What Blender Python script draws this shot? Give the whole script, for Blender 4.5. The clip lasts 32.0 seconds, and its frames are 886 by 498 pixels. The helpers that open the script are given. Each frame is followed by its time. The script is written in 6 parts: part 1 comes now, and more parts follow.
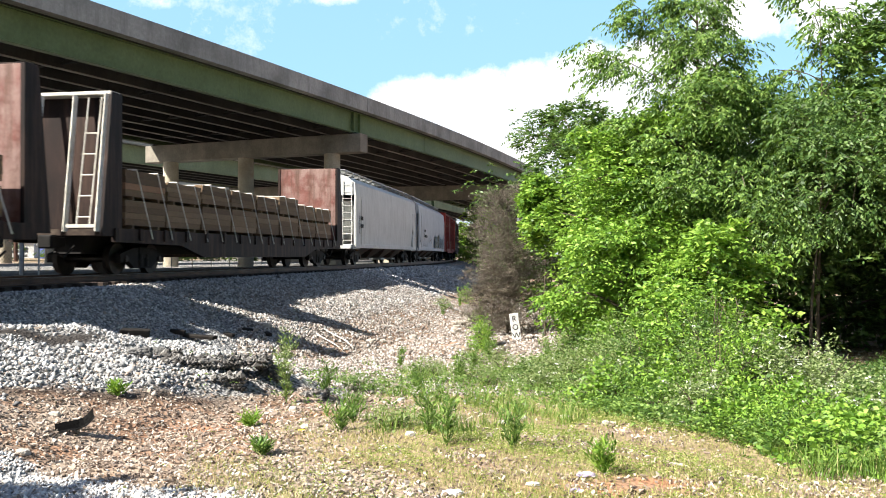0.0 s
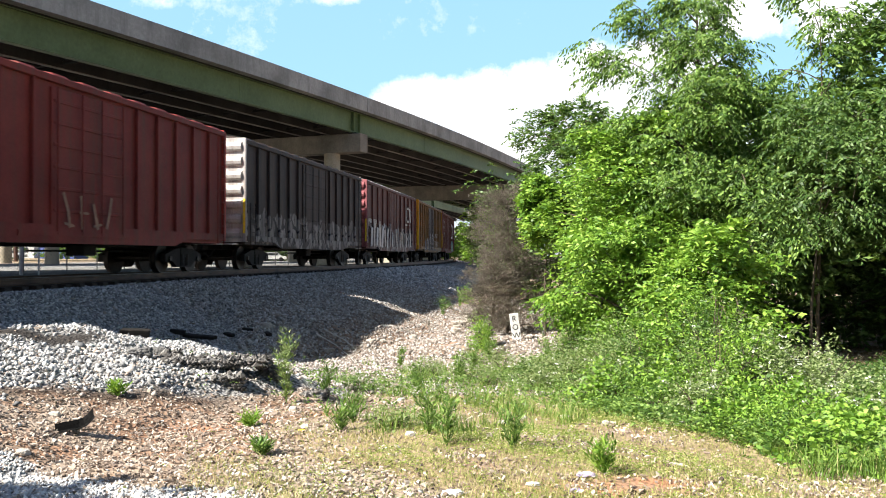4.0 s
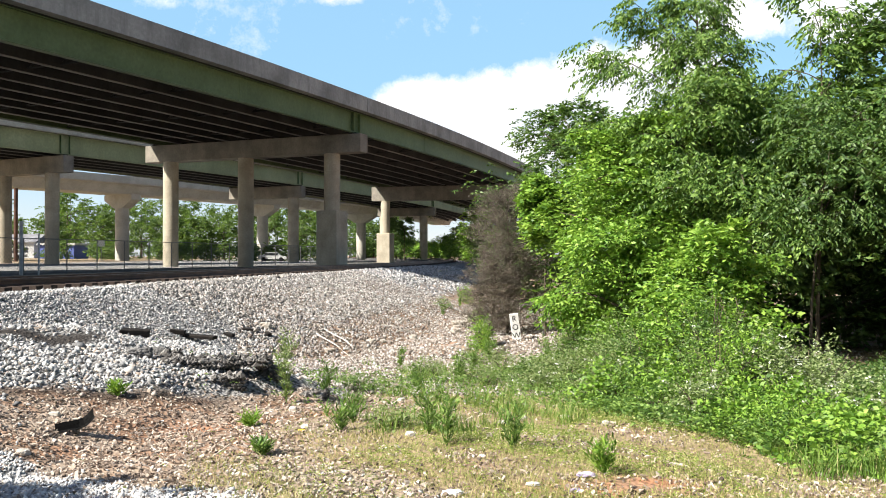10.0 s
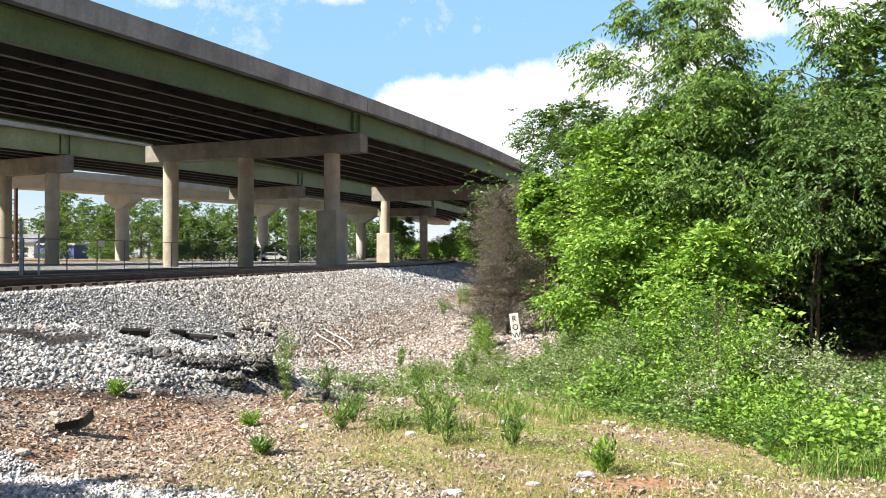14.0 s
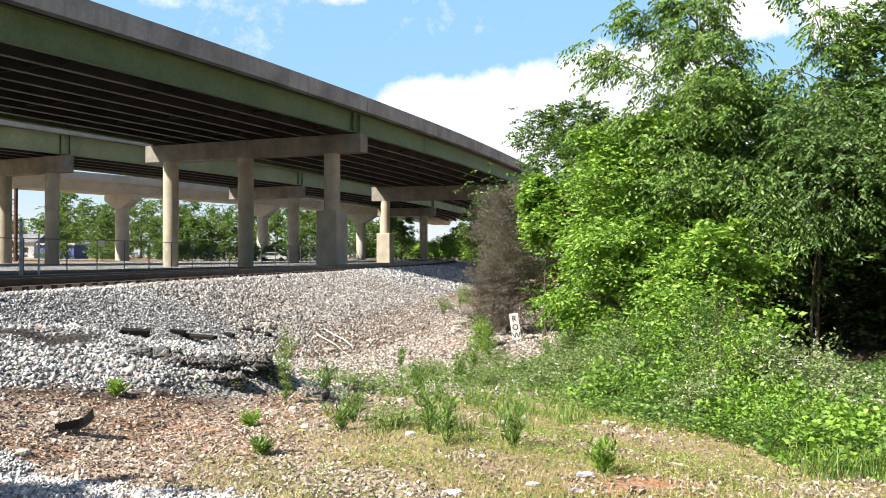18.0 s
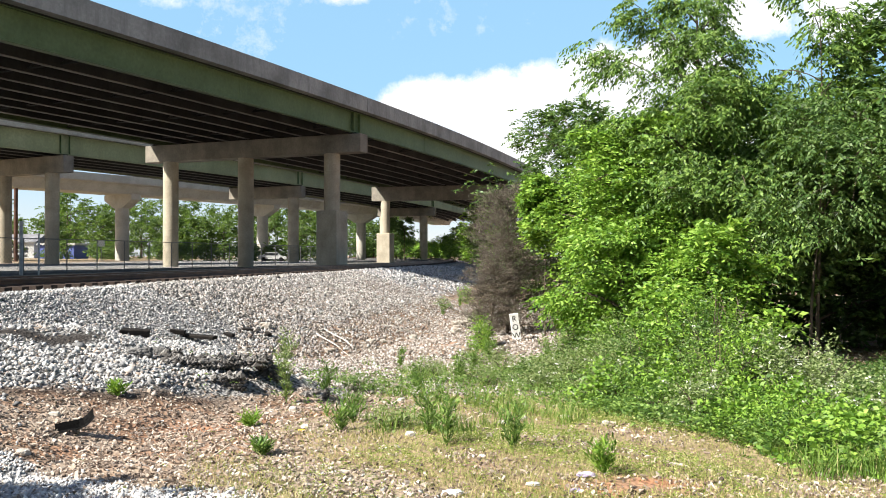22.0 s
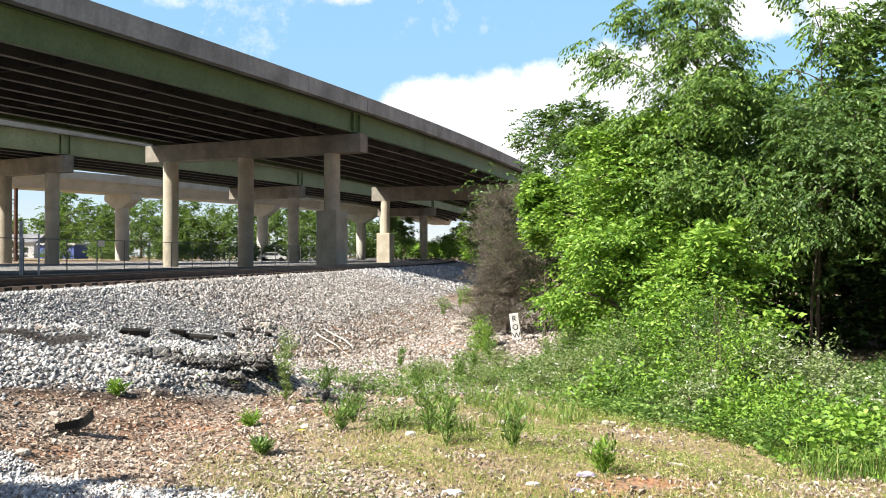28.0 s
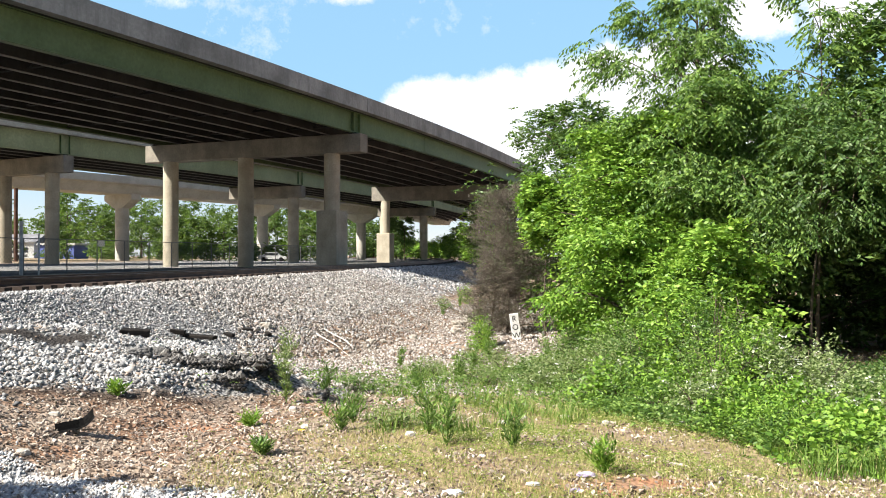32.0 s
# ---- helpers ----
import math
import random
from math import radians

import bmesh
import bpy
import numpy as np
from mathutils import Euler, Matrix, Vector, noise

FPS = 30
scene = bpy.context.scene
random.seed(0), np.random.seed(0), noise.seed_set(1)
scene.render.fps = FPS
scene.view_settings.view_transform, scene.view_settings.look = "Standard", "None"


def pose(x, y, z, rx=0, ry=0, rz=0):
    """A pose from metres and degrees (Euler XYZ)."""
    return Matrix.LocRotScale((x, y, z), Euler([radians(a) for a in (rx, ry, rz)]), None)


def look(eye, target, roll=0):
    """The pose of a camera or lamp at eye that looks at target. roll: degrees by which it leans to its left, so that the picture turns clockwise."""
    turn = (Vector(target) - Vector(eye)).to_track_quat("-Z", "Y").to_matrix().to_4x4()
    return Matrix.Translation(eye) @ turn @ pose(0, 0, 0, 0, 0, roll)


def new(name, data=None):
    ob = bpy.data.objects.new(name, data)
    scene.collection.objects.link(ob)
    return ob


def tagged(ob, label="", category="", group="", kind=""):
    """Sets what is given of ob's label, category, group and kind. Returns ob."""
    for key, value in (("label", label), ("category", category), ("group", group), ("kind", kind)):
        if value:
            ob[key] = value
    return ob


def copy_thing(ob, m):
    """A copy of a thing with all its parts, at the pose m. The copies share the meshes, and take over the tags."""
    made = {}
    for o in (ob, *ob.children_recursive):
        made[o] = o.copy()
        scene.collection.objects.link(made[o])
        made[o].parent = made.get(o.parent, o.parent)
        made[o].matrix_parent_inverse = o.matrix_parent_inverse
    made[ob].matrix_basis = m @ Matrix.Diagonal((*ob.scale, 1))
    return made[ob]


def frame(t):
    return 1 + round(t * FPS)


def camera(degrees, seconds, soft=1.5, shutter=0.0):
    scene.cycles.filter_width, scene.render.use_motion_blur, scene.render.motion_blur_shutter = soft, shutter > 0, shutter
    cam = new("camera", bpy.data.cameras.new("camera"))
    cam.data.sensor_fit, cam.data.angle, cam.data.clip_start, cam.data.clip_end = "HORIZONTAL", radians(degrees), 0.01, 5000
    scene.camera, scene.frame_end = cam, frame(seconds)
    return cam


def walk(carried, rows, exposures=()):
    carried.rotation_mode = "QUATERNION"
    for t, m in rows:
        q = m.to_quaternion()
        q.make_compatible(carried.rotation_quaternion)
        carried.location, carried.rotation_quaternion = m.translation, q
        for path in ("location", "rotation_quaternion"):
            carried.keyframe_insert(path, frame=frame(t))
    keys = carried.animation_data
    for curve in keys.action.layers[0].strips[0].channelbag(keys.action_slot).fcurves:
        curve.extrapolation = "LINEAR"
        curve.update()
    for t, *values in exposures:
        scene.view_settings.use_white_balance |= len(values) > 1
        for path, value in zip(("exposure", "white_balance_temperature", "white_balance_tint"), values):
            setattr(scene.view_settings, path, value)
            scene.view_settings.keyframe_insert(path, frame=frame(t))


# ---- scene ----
cam = camera(54.8, 32.0, soft=0.95, shutter=0.15)
EYE = (0.0, 0.0, 2.0)
VIEW = look(EYE, (0.0, 100.0, 2.793))
walk(cam, [(0.0, VIEW), (32.0, VIEW)], exposures=[(0.0, 1.52), (8.0, 1.52), (9.5, 1.28), (32.0, 1.28)])

# ---- sky and sun ----
SUN_EL = radians(42.0)
SUN_DIR = Vector((-0.866 * math.cos(SUN_EL), -0.499 * math.cos(SUN_EL), math.sin(SUN_EL))).normalized()
world = bpy.data.worlds.new("sky")
scene.world = world
world.use_nodes = True
wn, wl = world.node_tree.nodes, world.node_tree.links
sky = wn.new("ShaderNodeTexSky")
sky.sky_type = "NISHITA"
sky.sun_disc = False
sky.sun_elevation = SUN_EL
sky.sun_rotation = math.atan2(SUN_DIR.x, SUN_DIR.y)
sky.air_density, sky.dust_density, sky.ozone_density = 1.0, 1.0, 1.6
wn["Background"].inputs["Strength"].default_value = 0.05
wl.new(sky.outputs[0], wn["Background"].inputs["Color"])
sun = new("sun", bpy.data.lights.new("sun", "SUN"))
sun.data.energy, sun.data.angle, sun.data.color = 5.0, radians(0.5), (1.0, 0.95, 0.86)
sun.matrix_world = look(SUN_DIR * 50, (0, 0, 0))


# ---- materials ----
def nodes_of(name):
    m = bpy.data.materials.new(name)
    m.use_nodes = True
    nt = m.node_tree
    return m, nt.nodes, nt.links, nt.nodes["Principled BSDF"]


def ramp(n, l, src, stops):
    r = n.new("ShaderNodeValToRGB")
    e = r.color_ramp.elements
    while len(e) < len(stops):
        e.new(0.5)
    for k, (p, c) in zip(e, stops):
        k.position = p
        k.color = (*c, 1) if len(c) == 3 else c
    l.new(src, r.inputs["Fac"])
    return r.outputs["Color"]


def tex(n, l, vec, scale, detail=4.0, rough=0.6, kind="noise", stretch=(1, 1, 1)):
    mp = n.new("ShaderNodeMapping")
    mp.inputs["Scale"].default_value = [scale * k for k in stretch]
    l.new(vec, mp.inputs["Vector"])
    if kind == "noise":
        t = n.new("ShaderNodeTexNoise")
        t.inputs["Scale"].default_value = 1.0
        t.inputs["Detail"].default_value = detail
        t.inputs["Roughness"].default_value = rough
        l.new(mp.outputs[0], t.inputs["Vector"])
        return t.outputs["Fac"]
    t = n.new("ShaderNodeTexVoronoi")
    t.inputs["Scale"].default_value = 1.0
    l.new(mp.outputs[0], t.inputs["Vector"])
    return t.outputs["Distance"]


def mix(n, l, fac, a, b, mode="MIX"):
    m = n.new("ShaderNodeMix")
    m.data_type, m.blend_type = "RGBA", mode
    for sock, v in ((m.inputs["Factor"], fac), (m.inputs["A"], a), (m.inputs["B"], b)):
        if isinstance(v, (int, float)):
            sock.default_value = v
        elif isinstance(v, tuple):
            sock.default_value = (*v, 1)
        else:
            l.new(v, sock)
    return m.outputs["Result"]


def calc(n, l, op, a, b=0.0, clamp=False):
    m = n.new("ShaderNodeMath")
    m.operation, m.use_clamp = op, clamp
    for sock, v in zip(m.inputs, (a, b)):
        if isinstance(v, (int, float)):
            sock.default_value = v
        else:
            l.new(v, sock)
    return m.outputs[0]


def bump(n, l, bsdf, h, strength=0.3, dist=0.02):
    b = n.new("ShaderNodeBump")
    b.inputs["Strength"].default_value, b.inputs["Distance"].default_value = strength, dist
    l.new(h, b.inputs["Height"])
    l.new(b.outputs[0], bsdf.inputs["Normal"])


def coords(n, kind="Object"):
    return n.new("ShaderNodeTexCoord").outputs[kind]


def band(n, l, v, lo0, lo1, hi0, hi1):
    """1 between lo1 and hi0, falling to 0 at lo0 and hi1."""
    outs = []
    for a, b in ((lo0, lo1), (hi1, hi0)):
        r = n.new("ShaderNodeMapRange")
        for key, val in (("From Min", a), ("From Max", b)):
            r.inputs[key].default_value = val
        l.new(v, r.inputs["Value"])
        outs.append(r.outputs[0])
    return calc(n, l, "MULTIPLY", outs[0], outs[1])


def worn(name, base, dark, light, rough=0.8, scale=1.2, fine=14.0, metal=0.0, streak=0.0, bumpy=0.25):
    """A weathered surface: base colour with darker and lighter patches, fine grain and, if asked, vertical runs."""
    m, n, l, b = nodes_of(name)
    co = coords(n)
    c = ramp(n, l, tex(n, l, co, scale, 5), [(0.3, dark), (0.52, base), (0.75, light)])
    g = tex(n, l, co, fine, 3)
    c = mix(n, l, 0.35, c, ramp(n, l, g, [(0.3, (0.35, 0.35, 0.35)), (0.7, (1, 1, 1))]), "MULTIPLY")
    if streak:
        s = tex(n, l, co, 3.0, 4, stretch=(1, 1, 0.12))
        c = mix(n, l, calc(n, l, "MULTIPLY", ramp(n, l, s, [(0.48, (0, 0, 0)), (0.72, (1, 1, 1))]), streak), c, dark)
    l.new(c, b.inputs["Base Color"])
    b.inputs["Roughness"].default_value, b.inputs["Metallic"].default_value = rough, metal
    b.inputs["Specular IOR Level"].default_value = 0.5 if rough < 0.3 or metal else 0.2
    bump(n, l, b, g, bumpy, 0.01)
    return m


def random_tint(name, stops, rough=0.85, fine=30.0, island=True, trans=0.0, spec=0.3):
    """Colour chosen piece by piece among stops, with fine grain."""
    m, n, l, b = nodes_of(name)
    src = n.new("ShaderNodeNewGeometry").outputs["Random Per Island"] if island else n.new("ShaderNodeObjectInfo").outputs["Random"]
    c = ramp(n, l, src, stops)
    if fine:
        c = mix(n, l, 0.4, c, ramp(n, l, tex(n, l, coords(n), fine, 3), [(0.3, (0.45, 0.45, 0.45)), (0.65, (1, 1, 1))]), "MULTIPLY")
    l.new(c, b.inputs["Base Color"])
    b.inputs["Roughness"].default_value = rough
    b.inputs["Specular IOR Level"].default_value = spec
    if trans:
        t = n.new("ShaderNodeBsdfTranslucent")
        l.new(mix(n, l, 0.6, c, (0.25, 0.42, 0.03)), t.inputs["Color"])
        mx = n.new("ShaderNodeMixShader")
        mx.inputs[0].default_value = trans
        l.new(b.outputs[0], mx.inputs[1])
        l.new(t.outputs[0], mx.inputs[2])
        l.new(mx.outputs[0], n["Material Output"].inputs["Surface"])
    return m


M = {}
M["concrete"] = worn("concrete", (0.24, 0.225, 0.2), (0.15, 0.14, 0.125), (0.31, 0.295, 0.26), 0.9, 0.5, 9, streak=0.5)
M["parapet"] = worn("parapet_concrete", (0.33, 0.34, 0.335), (0.19, 0.195, 0.19), (0.43, 0.435, 0.43), 0.9, 0.35, 6, streak=0.7)
# the columns' concrete darkened for the deck's shade, with stain runs
M["cap"] = worn("shaded_cap_concrete", (0.26, 0.235, 0.195), (0.17, 0.155, 0.13), (0.36, 0.325, 0.265), 0.9, 0.6, 10, streak=0.5)
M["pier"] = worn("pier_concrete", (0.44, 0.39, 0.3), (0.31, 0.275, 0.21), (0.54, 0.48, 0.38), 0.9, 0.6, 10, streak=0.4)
M["girder"] = worn("green_girder_paint", (0.115, 0.17, 0.075), (0.085, 0.13, 0.055), (0.15, 0.21, 0.1), 0.55, 0.25, 5, streak=0.3, bumpy=0.1)
# soffit, inner girders and cross frames: shade below the deck put into the colour
M["girder_shade"] = worn("shaded_girder_paint", (0.04, 0.042, 0.042), (0.026, 0.027, 0.027), (0.06, 0.062, 0.06), 0.7, 0.4, 6, streak=0.3)
# paler green for the outer girders of the farther bridge
M["girder_pale"] = worn("pale_green_girder_paint", (0.32, 0.35, 0.195), (0.245, 0.27, 0.15), (0.39, 0.41, 0.25), 0.6, 0.25, 5, streak=0.3, bumpy=0.1)
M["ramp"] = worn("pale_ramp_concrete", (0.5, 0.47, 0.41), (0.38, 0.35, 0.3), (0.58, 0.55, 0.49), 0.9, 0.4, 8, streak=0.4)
M["flange"] = worn("flange_paint", (0.2, 0.2, 0.19), (0.13, 0.13, 0.12), (0.27, 0.27, 0.26), 0.7, 0.4, 6)
M["rail"] = worn("rail_steel", (0.11, 0.06, 0.04), (0.05, 0.03, 0.025), (0.18, 0.1, 0.06), 0.6, 2, 20, metal=0.4)
M["rail_head"] = worn("worn_rail_head", (0.2, 0.17, 0.15), (0.12, 0.1, 0.09), (0.28, 0.25, 0.22), 0.5, 2, 20, metal=0.7)
M["tie"] = worn("creosote_tie", (0.055, 0.04, 0.032), (0.03, 0.022, 0.02), (0.11, 0.085, 0.065), 0.9, 4, 30)
M["black"] = worn("black_running_gear", (0.01, 0.009, 0.0085), (0.005, 0.0046, 0.0043), (0.02, 0.017, 0.015), 0.75, 3, 25)
M["wheel"] = worn("wheel_steel", (0.025, 0.02, 0.018), (0.012, 0.01, 0.009), (0.05, 0.042, 0.035), 0.55, 4, 25, metal=0.6)
M["galv"] = worn("galvanised_steel", (0.42, 0.43, 0.43), (0.3, 0.31, 0.31), (0.52, 0.53, 0.53), 0.5, 4, 25, metal=0.5)
M["white"] = worn("white_paint", (0.72, 0.71, 0.68), (0.5, 0.49, 0.46), (0.8, 0.79, 0.76), 0.6, 2, 20)
M["yellow"] = worn("yellow_reflective_strip", (0.8, 0.55, 0.03), (0.6, 0.4, 0.03), (0.85, 0.62, 0.06), 0.5, 4, 20)
M["bark"] = worn("bark", (0.12, 0.095, 0.07), (0.06, 0.048, 0.035), (0.2, 0.165, 0.125), 0.95, 3, 25)
M["stone"] = random_tint("ballast_stone", [(0.0, (0.12, 0.118, 0.118)), (0.3, (0.27, 0.27, 0.27)), (0.6, (0.44, 0.435, 0.425)), (0.86, (0.65, 0.64, 0.62)), (1.0, (0.34, 0.27, 0.22))], 0.85, 25)
M["bank_stone"] = random_tint("brown_grey_bank_stone", [(0.0, (0.09, 0.082, 0.075)), (0.3, (0.22, 0.205, 0.19)), (0.6, (0.37, 0.35, 0.325)), (0.86, (0.58, 0.56, 0.53)), (1.0, (0.32, 0.24, 0.19))], 0.85, 25)
M["gravel"] = random_tint("pale_roadside_gravel", [(0.0, (0.3, 0.3, 0.3)), (0.4, (0.52, 0.515, 0.51)), (1.0, (0.78, 0.77, 0.75))], 0.85, 25)
M["leaf_light"] = random_tint("leaf_light", [(0.0, (0.05, 0.12, 0.014)), (0.5, (0.16, 0.3, 0.035)), (1.0, (0.32, 0.47, 0.08))], 0.5, 0, trans=0.32, spec=0.35)
M["leaf_mid"] = random_tint("leaf_mid", [(0.0, (0.022, 0.055, 0.011)), (0.5, (0.095, 0.18, 0.034)), (1.0, (0.27, 0.39, 0.1))], 0.5, 0, trans=0.3, spec=0.35)
M["leaf_dark"] = random_tint("leaf_dark", [(0.0, (0.018, 0.045, 0.01)), (0.5, (0.06, 0.12, 0.026)), (1.0, (0.15, 0.23, 0.07))], 0.5, 0, trans=0.25, spec=0.35)
M["leaf_sage"] = random_tint("leaf_sage", [(0.0, (0.09, 0.13, 0.045)), (0.5, (0.19, 0.25, 0.09)), (1.0, (0.34, 0.39, 0.19))], 0.6, 0, trans=0.3, spec=0.3)
M["clover"] = random_tint("yellow_green_weed", [(0.0, (0.11, 0.17, 0.03)), (0.5, (0.22, 0.29, 0.06)), (0.8, (0.4, 0.4, 0.12)), (1.0, (0.66, 0.6, 0.36))], 0.7, 0, trans=0.3)
M["petal"] = random_tint("white_petal", [(0.0, (0.6, 0.58, 0.5)), (1.0, (0.8, 0.79, 0.74))], 0.7, 0, trans=0.3)
M["leaf_far"] = random_tint("leaf_far", [(0.0, (0.035, 0.07, 0.022)), (0.5, (0.075, 0.125, 0.035)), (1.0, (0.15, 0.2, 0.065))], 0.7, 0, trans=0.35)
M["grass"] = random_tint("grass_blade", [(0.0, (0.11, 0.14, 0.035)), (0.35, (0.23, 0.24, 0.07)), (0.65, (0.4, 0.35, 0.14)), (1.0, (0.56, 0.46, 0.28))], 0.7, 0, trans=0.3)
M["dead"] = random_tint("dead_twig", [(0.0, (0.06, 0.046, 0.036)), (0.5, (0.125, 0.1, 0.08)), (0.8, (0.21, 0.18, 0.15)), (1.0, (0.11, 0.14, 0.055))], 0.9, 0)
M["chip"] = random_tint("wood_chip", [(0.0, (0.08, 0.06, 0.045)), (0.3, (0.22, 0.165, 0.13)), (0.65, (0.4, 0.33, 0.265)), (1.0, (0.62, 0.55, 0.47))], 0.9, 0)
M["clod"] = random_tint("clay_clod", [(0.0, (0.1, 0.085, 0.072)), (0.3, (0.22, 0.175, 0.145)), (0.55, (0.33, 0.285, 0.25)), (0.85, (0.46, 0.43, 0.39)), (1.0, (0.62, 0.6, 0.57))], 0.9, 22)
M["cane"] = random_tint("dry_cane", [(0.0, (0.2, 0.13, 0.085)), (1.0, (0.42, 0.33, 0.24))], 0.85, 0)
M["char"] = worn("rotten_black_timber", (0.02, 0.017, 0.015), (0.011, 0.01, 0.009), (0.04, 0.034, 0.028), 0.95, 5, 30, bumpy=0.6)
M["asphalt"] = worn("broken_asphalt", (0.15, 0.145, 0.14), (0.05, 0.048, 0.046), (0.3, 0.29, 0.28), 0.9, 3, 22, bumpy=0.6)


def ground_material():
    m, n, l, b = nodes_of("ground")
    co = coords(n)
    a = n.new("ShaderNodeAttribute")
    a.attribute_name = "cover"
    sep = n.new("ShaderNodeSeparateColor")
    l.new(a.outputs["Color"], sep.inputs[0])
    stones = tex(n, l, co, 22.0, kind="voronoi")
    grav = ramp(n, l, stones, [(0.1, (0.5, 0.49, 0.47)), (0.45, (0.3, 0.295, 0.29)), (0.7, (0.07, 0.07, 0.07))])
    grav = mix(n, l, 0.5, grav, ramp(n, l, tex(n, l, co, 0.8, 5), [(0.35, (0.55, 0.52, 0.5)), (0.6, (1, 1, 1))]), "MULTIPLY")
    clay = ramp(n, l, tex(n, l, co, 1.1, 6, 0.65), [(0.28, (0.17, 0.13, 0.1)), (0.42, (0.31, 0.19, 0.125)), (0.55, (0.35, 0.275, 0.215)), (0.75, (0.43, 0.385, 0.32))])
    clay = mix(n, l, 0.6, clay, ramp(n, l, tex(n, l, co, 28, 4), [(0.3, (0.35, 0.32, 0.3)), (0.62, (1.1, 1.08, 1.05))]), "MULTIPLY")
    turf = ramp(n, l, tex(n, l, co, 2.5, 6, 0.7), [(0.3, (0.16, 0.12, 0.065)), (0.5, (0.27, 0.21, 0.12)), (0.7, (0.37, 0.29, 0.18))])
    c = mix(n, l, sep.outputs[0], clay, grav)
    edge = calc(n, l, "ADD", sep.outputs[1], calc(n, l, "MULTIPLY", calc(n, l, "SUBTRACT", tex(n, l, co, 3.0, 5), 0.5), 0.9))
    c = mix(n, l, calc(n, l, "MULTIPLY", edge, 1.0, True), c, turf)
    red = ramp(n, l, tex(n, l, co, 5.0, 5, 0.7), [(0.35, (0.22, 0.1, 0.055)), (0.6, (0.47, 0.21, 0.1))])
    c = mix(n, l, a.outputs["Alpha"], c, red)
    # dark soil, and the shade painted beside and under the track
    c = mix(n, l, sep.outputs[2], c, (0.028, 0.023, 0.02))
    l.new(c, b.inputs["Base Color"])
    b.inputs["Roughness"].default_value = 0.95
    b.inputs["Specular IOR Level"].default_value = 0.15
    bump(n, l, b, calc(n, l, "ADD", stones, tex(n, l, co, 14, 4)), 0.6, 0.04)
    return m


M["ground"] = ground_material()


# ---- mesh helpers ----
def fast_mesh(name, verts, faces, mat, smooth=False):
    """A mesh from an (n, 3) and an (m, k) array."""
    verts, faces = np.asarray(verts, np.float32), np.asarray(faces, np.int32)
    me = bpy.data.meshes.new(name)
    k = faces.shape[1]
    me.vertices.add(len(verts))
    me.vertices.foreach_set("co", verts.ravel())
    me.loops.add(faces.size)
    me.loops.foreach_set("vertex_index", faces.ravel())
    me.polygons.add(len(faces))
    me.polygons.foreach_set("loop_start", np.arange(0, faces.size, k, dtype=np.int32))
    me.polygons.foreach_set("use_smooth", np.full(len(faces), smooth))
    me.update(calc_edges=True)
    me.materials.append(mat)
    return me


def thing(name, m=None):
    ob = new(name)
    if m is not None:
        ob.matrix_basis = m
    return ob


def part(name, bm, material, parent=None, label="", smooth=False):
    me = bpy.data.meshes.new(name)
    bmesh.ops.recalc_face_normals(bm, faces=bm.faces)
    bm.to_mesh(me)
    bm.free()
    me.materials.append(material)
    if smooth:
        me.shade_smooth()
    return linked(name, me, parent, label)


def linked(name, me, parent=None, label="", m=None):
    ob = new(name, me)
    ob.parent = parent
    if m is not None:
        ob.matrix_basis = m
    if label:
        tagged(ob, label)
    return ob


def box(bm, x0, x1, y0, y1, z0, z1, bevel=0.0, m=None):
    v = bmesh.ops.create_cube(bm, size=1.0)["verts"]
    t = Matrix.Translation(((x0 + x1) / 2, (y0 + y1) / 2, (z0 + z1) / 2)) @ Matrix.Diagonal((x1 - x0, y1 - y0, z1 - z0, 1))
    bmesh.ops.transform(bm, matrix=(m @ t) if m is not None else t, verts=v)
    if bevel:
        bmesh.ops.bevel(bm, geom=list({e for k in v for e in k.link_edges}), offset=bevel, segments=1, affect="EDGES")
    return bm


def boxed(x0, x1, y0, y1, z0, z1, bevel=0.0, m=None):
    return box(bmesh.new(), x0, x1, y0, y1, z0, z1, bevel, m)


def rod(bm, a, b, r0, r1=None, seg=8, caps=True):
    a, b = Vector(a), Vector(b)
    v = b - a
    m = Matrix.Translation((a + b) / 2) @ v.to_track_quat("Z", "Y").to_matrix().to_4x4()
    bmesh.ops.create_cone(bm, cap_ends=caps, segments=seg, radius1=r0, radius2=r0 if r1 is None else r1, depth=v.length, matrix=m)
    return bm


def swept(path, profile, u0, u1, step, closed=True):
    """A profile of (offset to the right, height) points carried along path(u, offset) -> x, y, heading."""
    bm = bmesh.new()
    n = max(2, int(round((u1 - u0) / step)) + 1)
    rings = []
    for i in range(n):
        u = u0 + (u1 - u0) * i / (n - 1)
        ring = []
        for off, z in profile:
            x, y, _ = path(u, off)
            ring.append(bm.verts.new((x, y, z)))
        rings.append(ring)
    k = len(profile)
    for r, q in zip(rings, rings[1:]):
        for j in range(k if closed else k - 1):
            bm.faces.new((r[j], r[(j + 1) % k], q[(j + 1) % k], q[j]))
    if closed:
        bm.faces.new(rings[0])
        bm.faces.new(rings[-1][::-1])
    return bm


def arc(x0, y0, slope, radius):
    """A path through (x0, y0) that heads slope metres to the right for each metre away, bending to the left."""
    th0 = math.atan2(1.0, slope)
    cx, cy = x0 - radius * math.sin(th0), y0 + radius * math.cos(th0)

    def path(u, off=0.0):
        th = th0 + u / radius
        return cx + (radius + off) * math.sin(th), cy - (radius + off) * math.cos(th), th
    return path


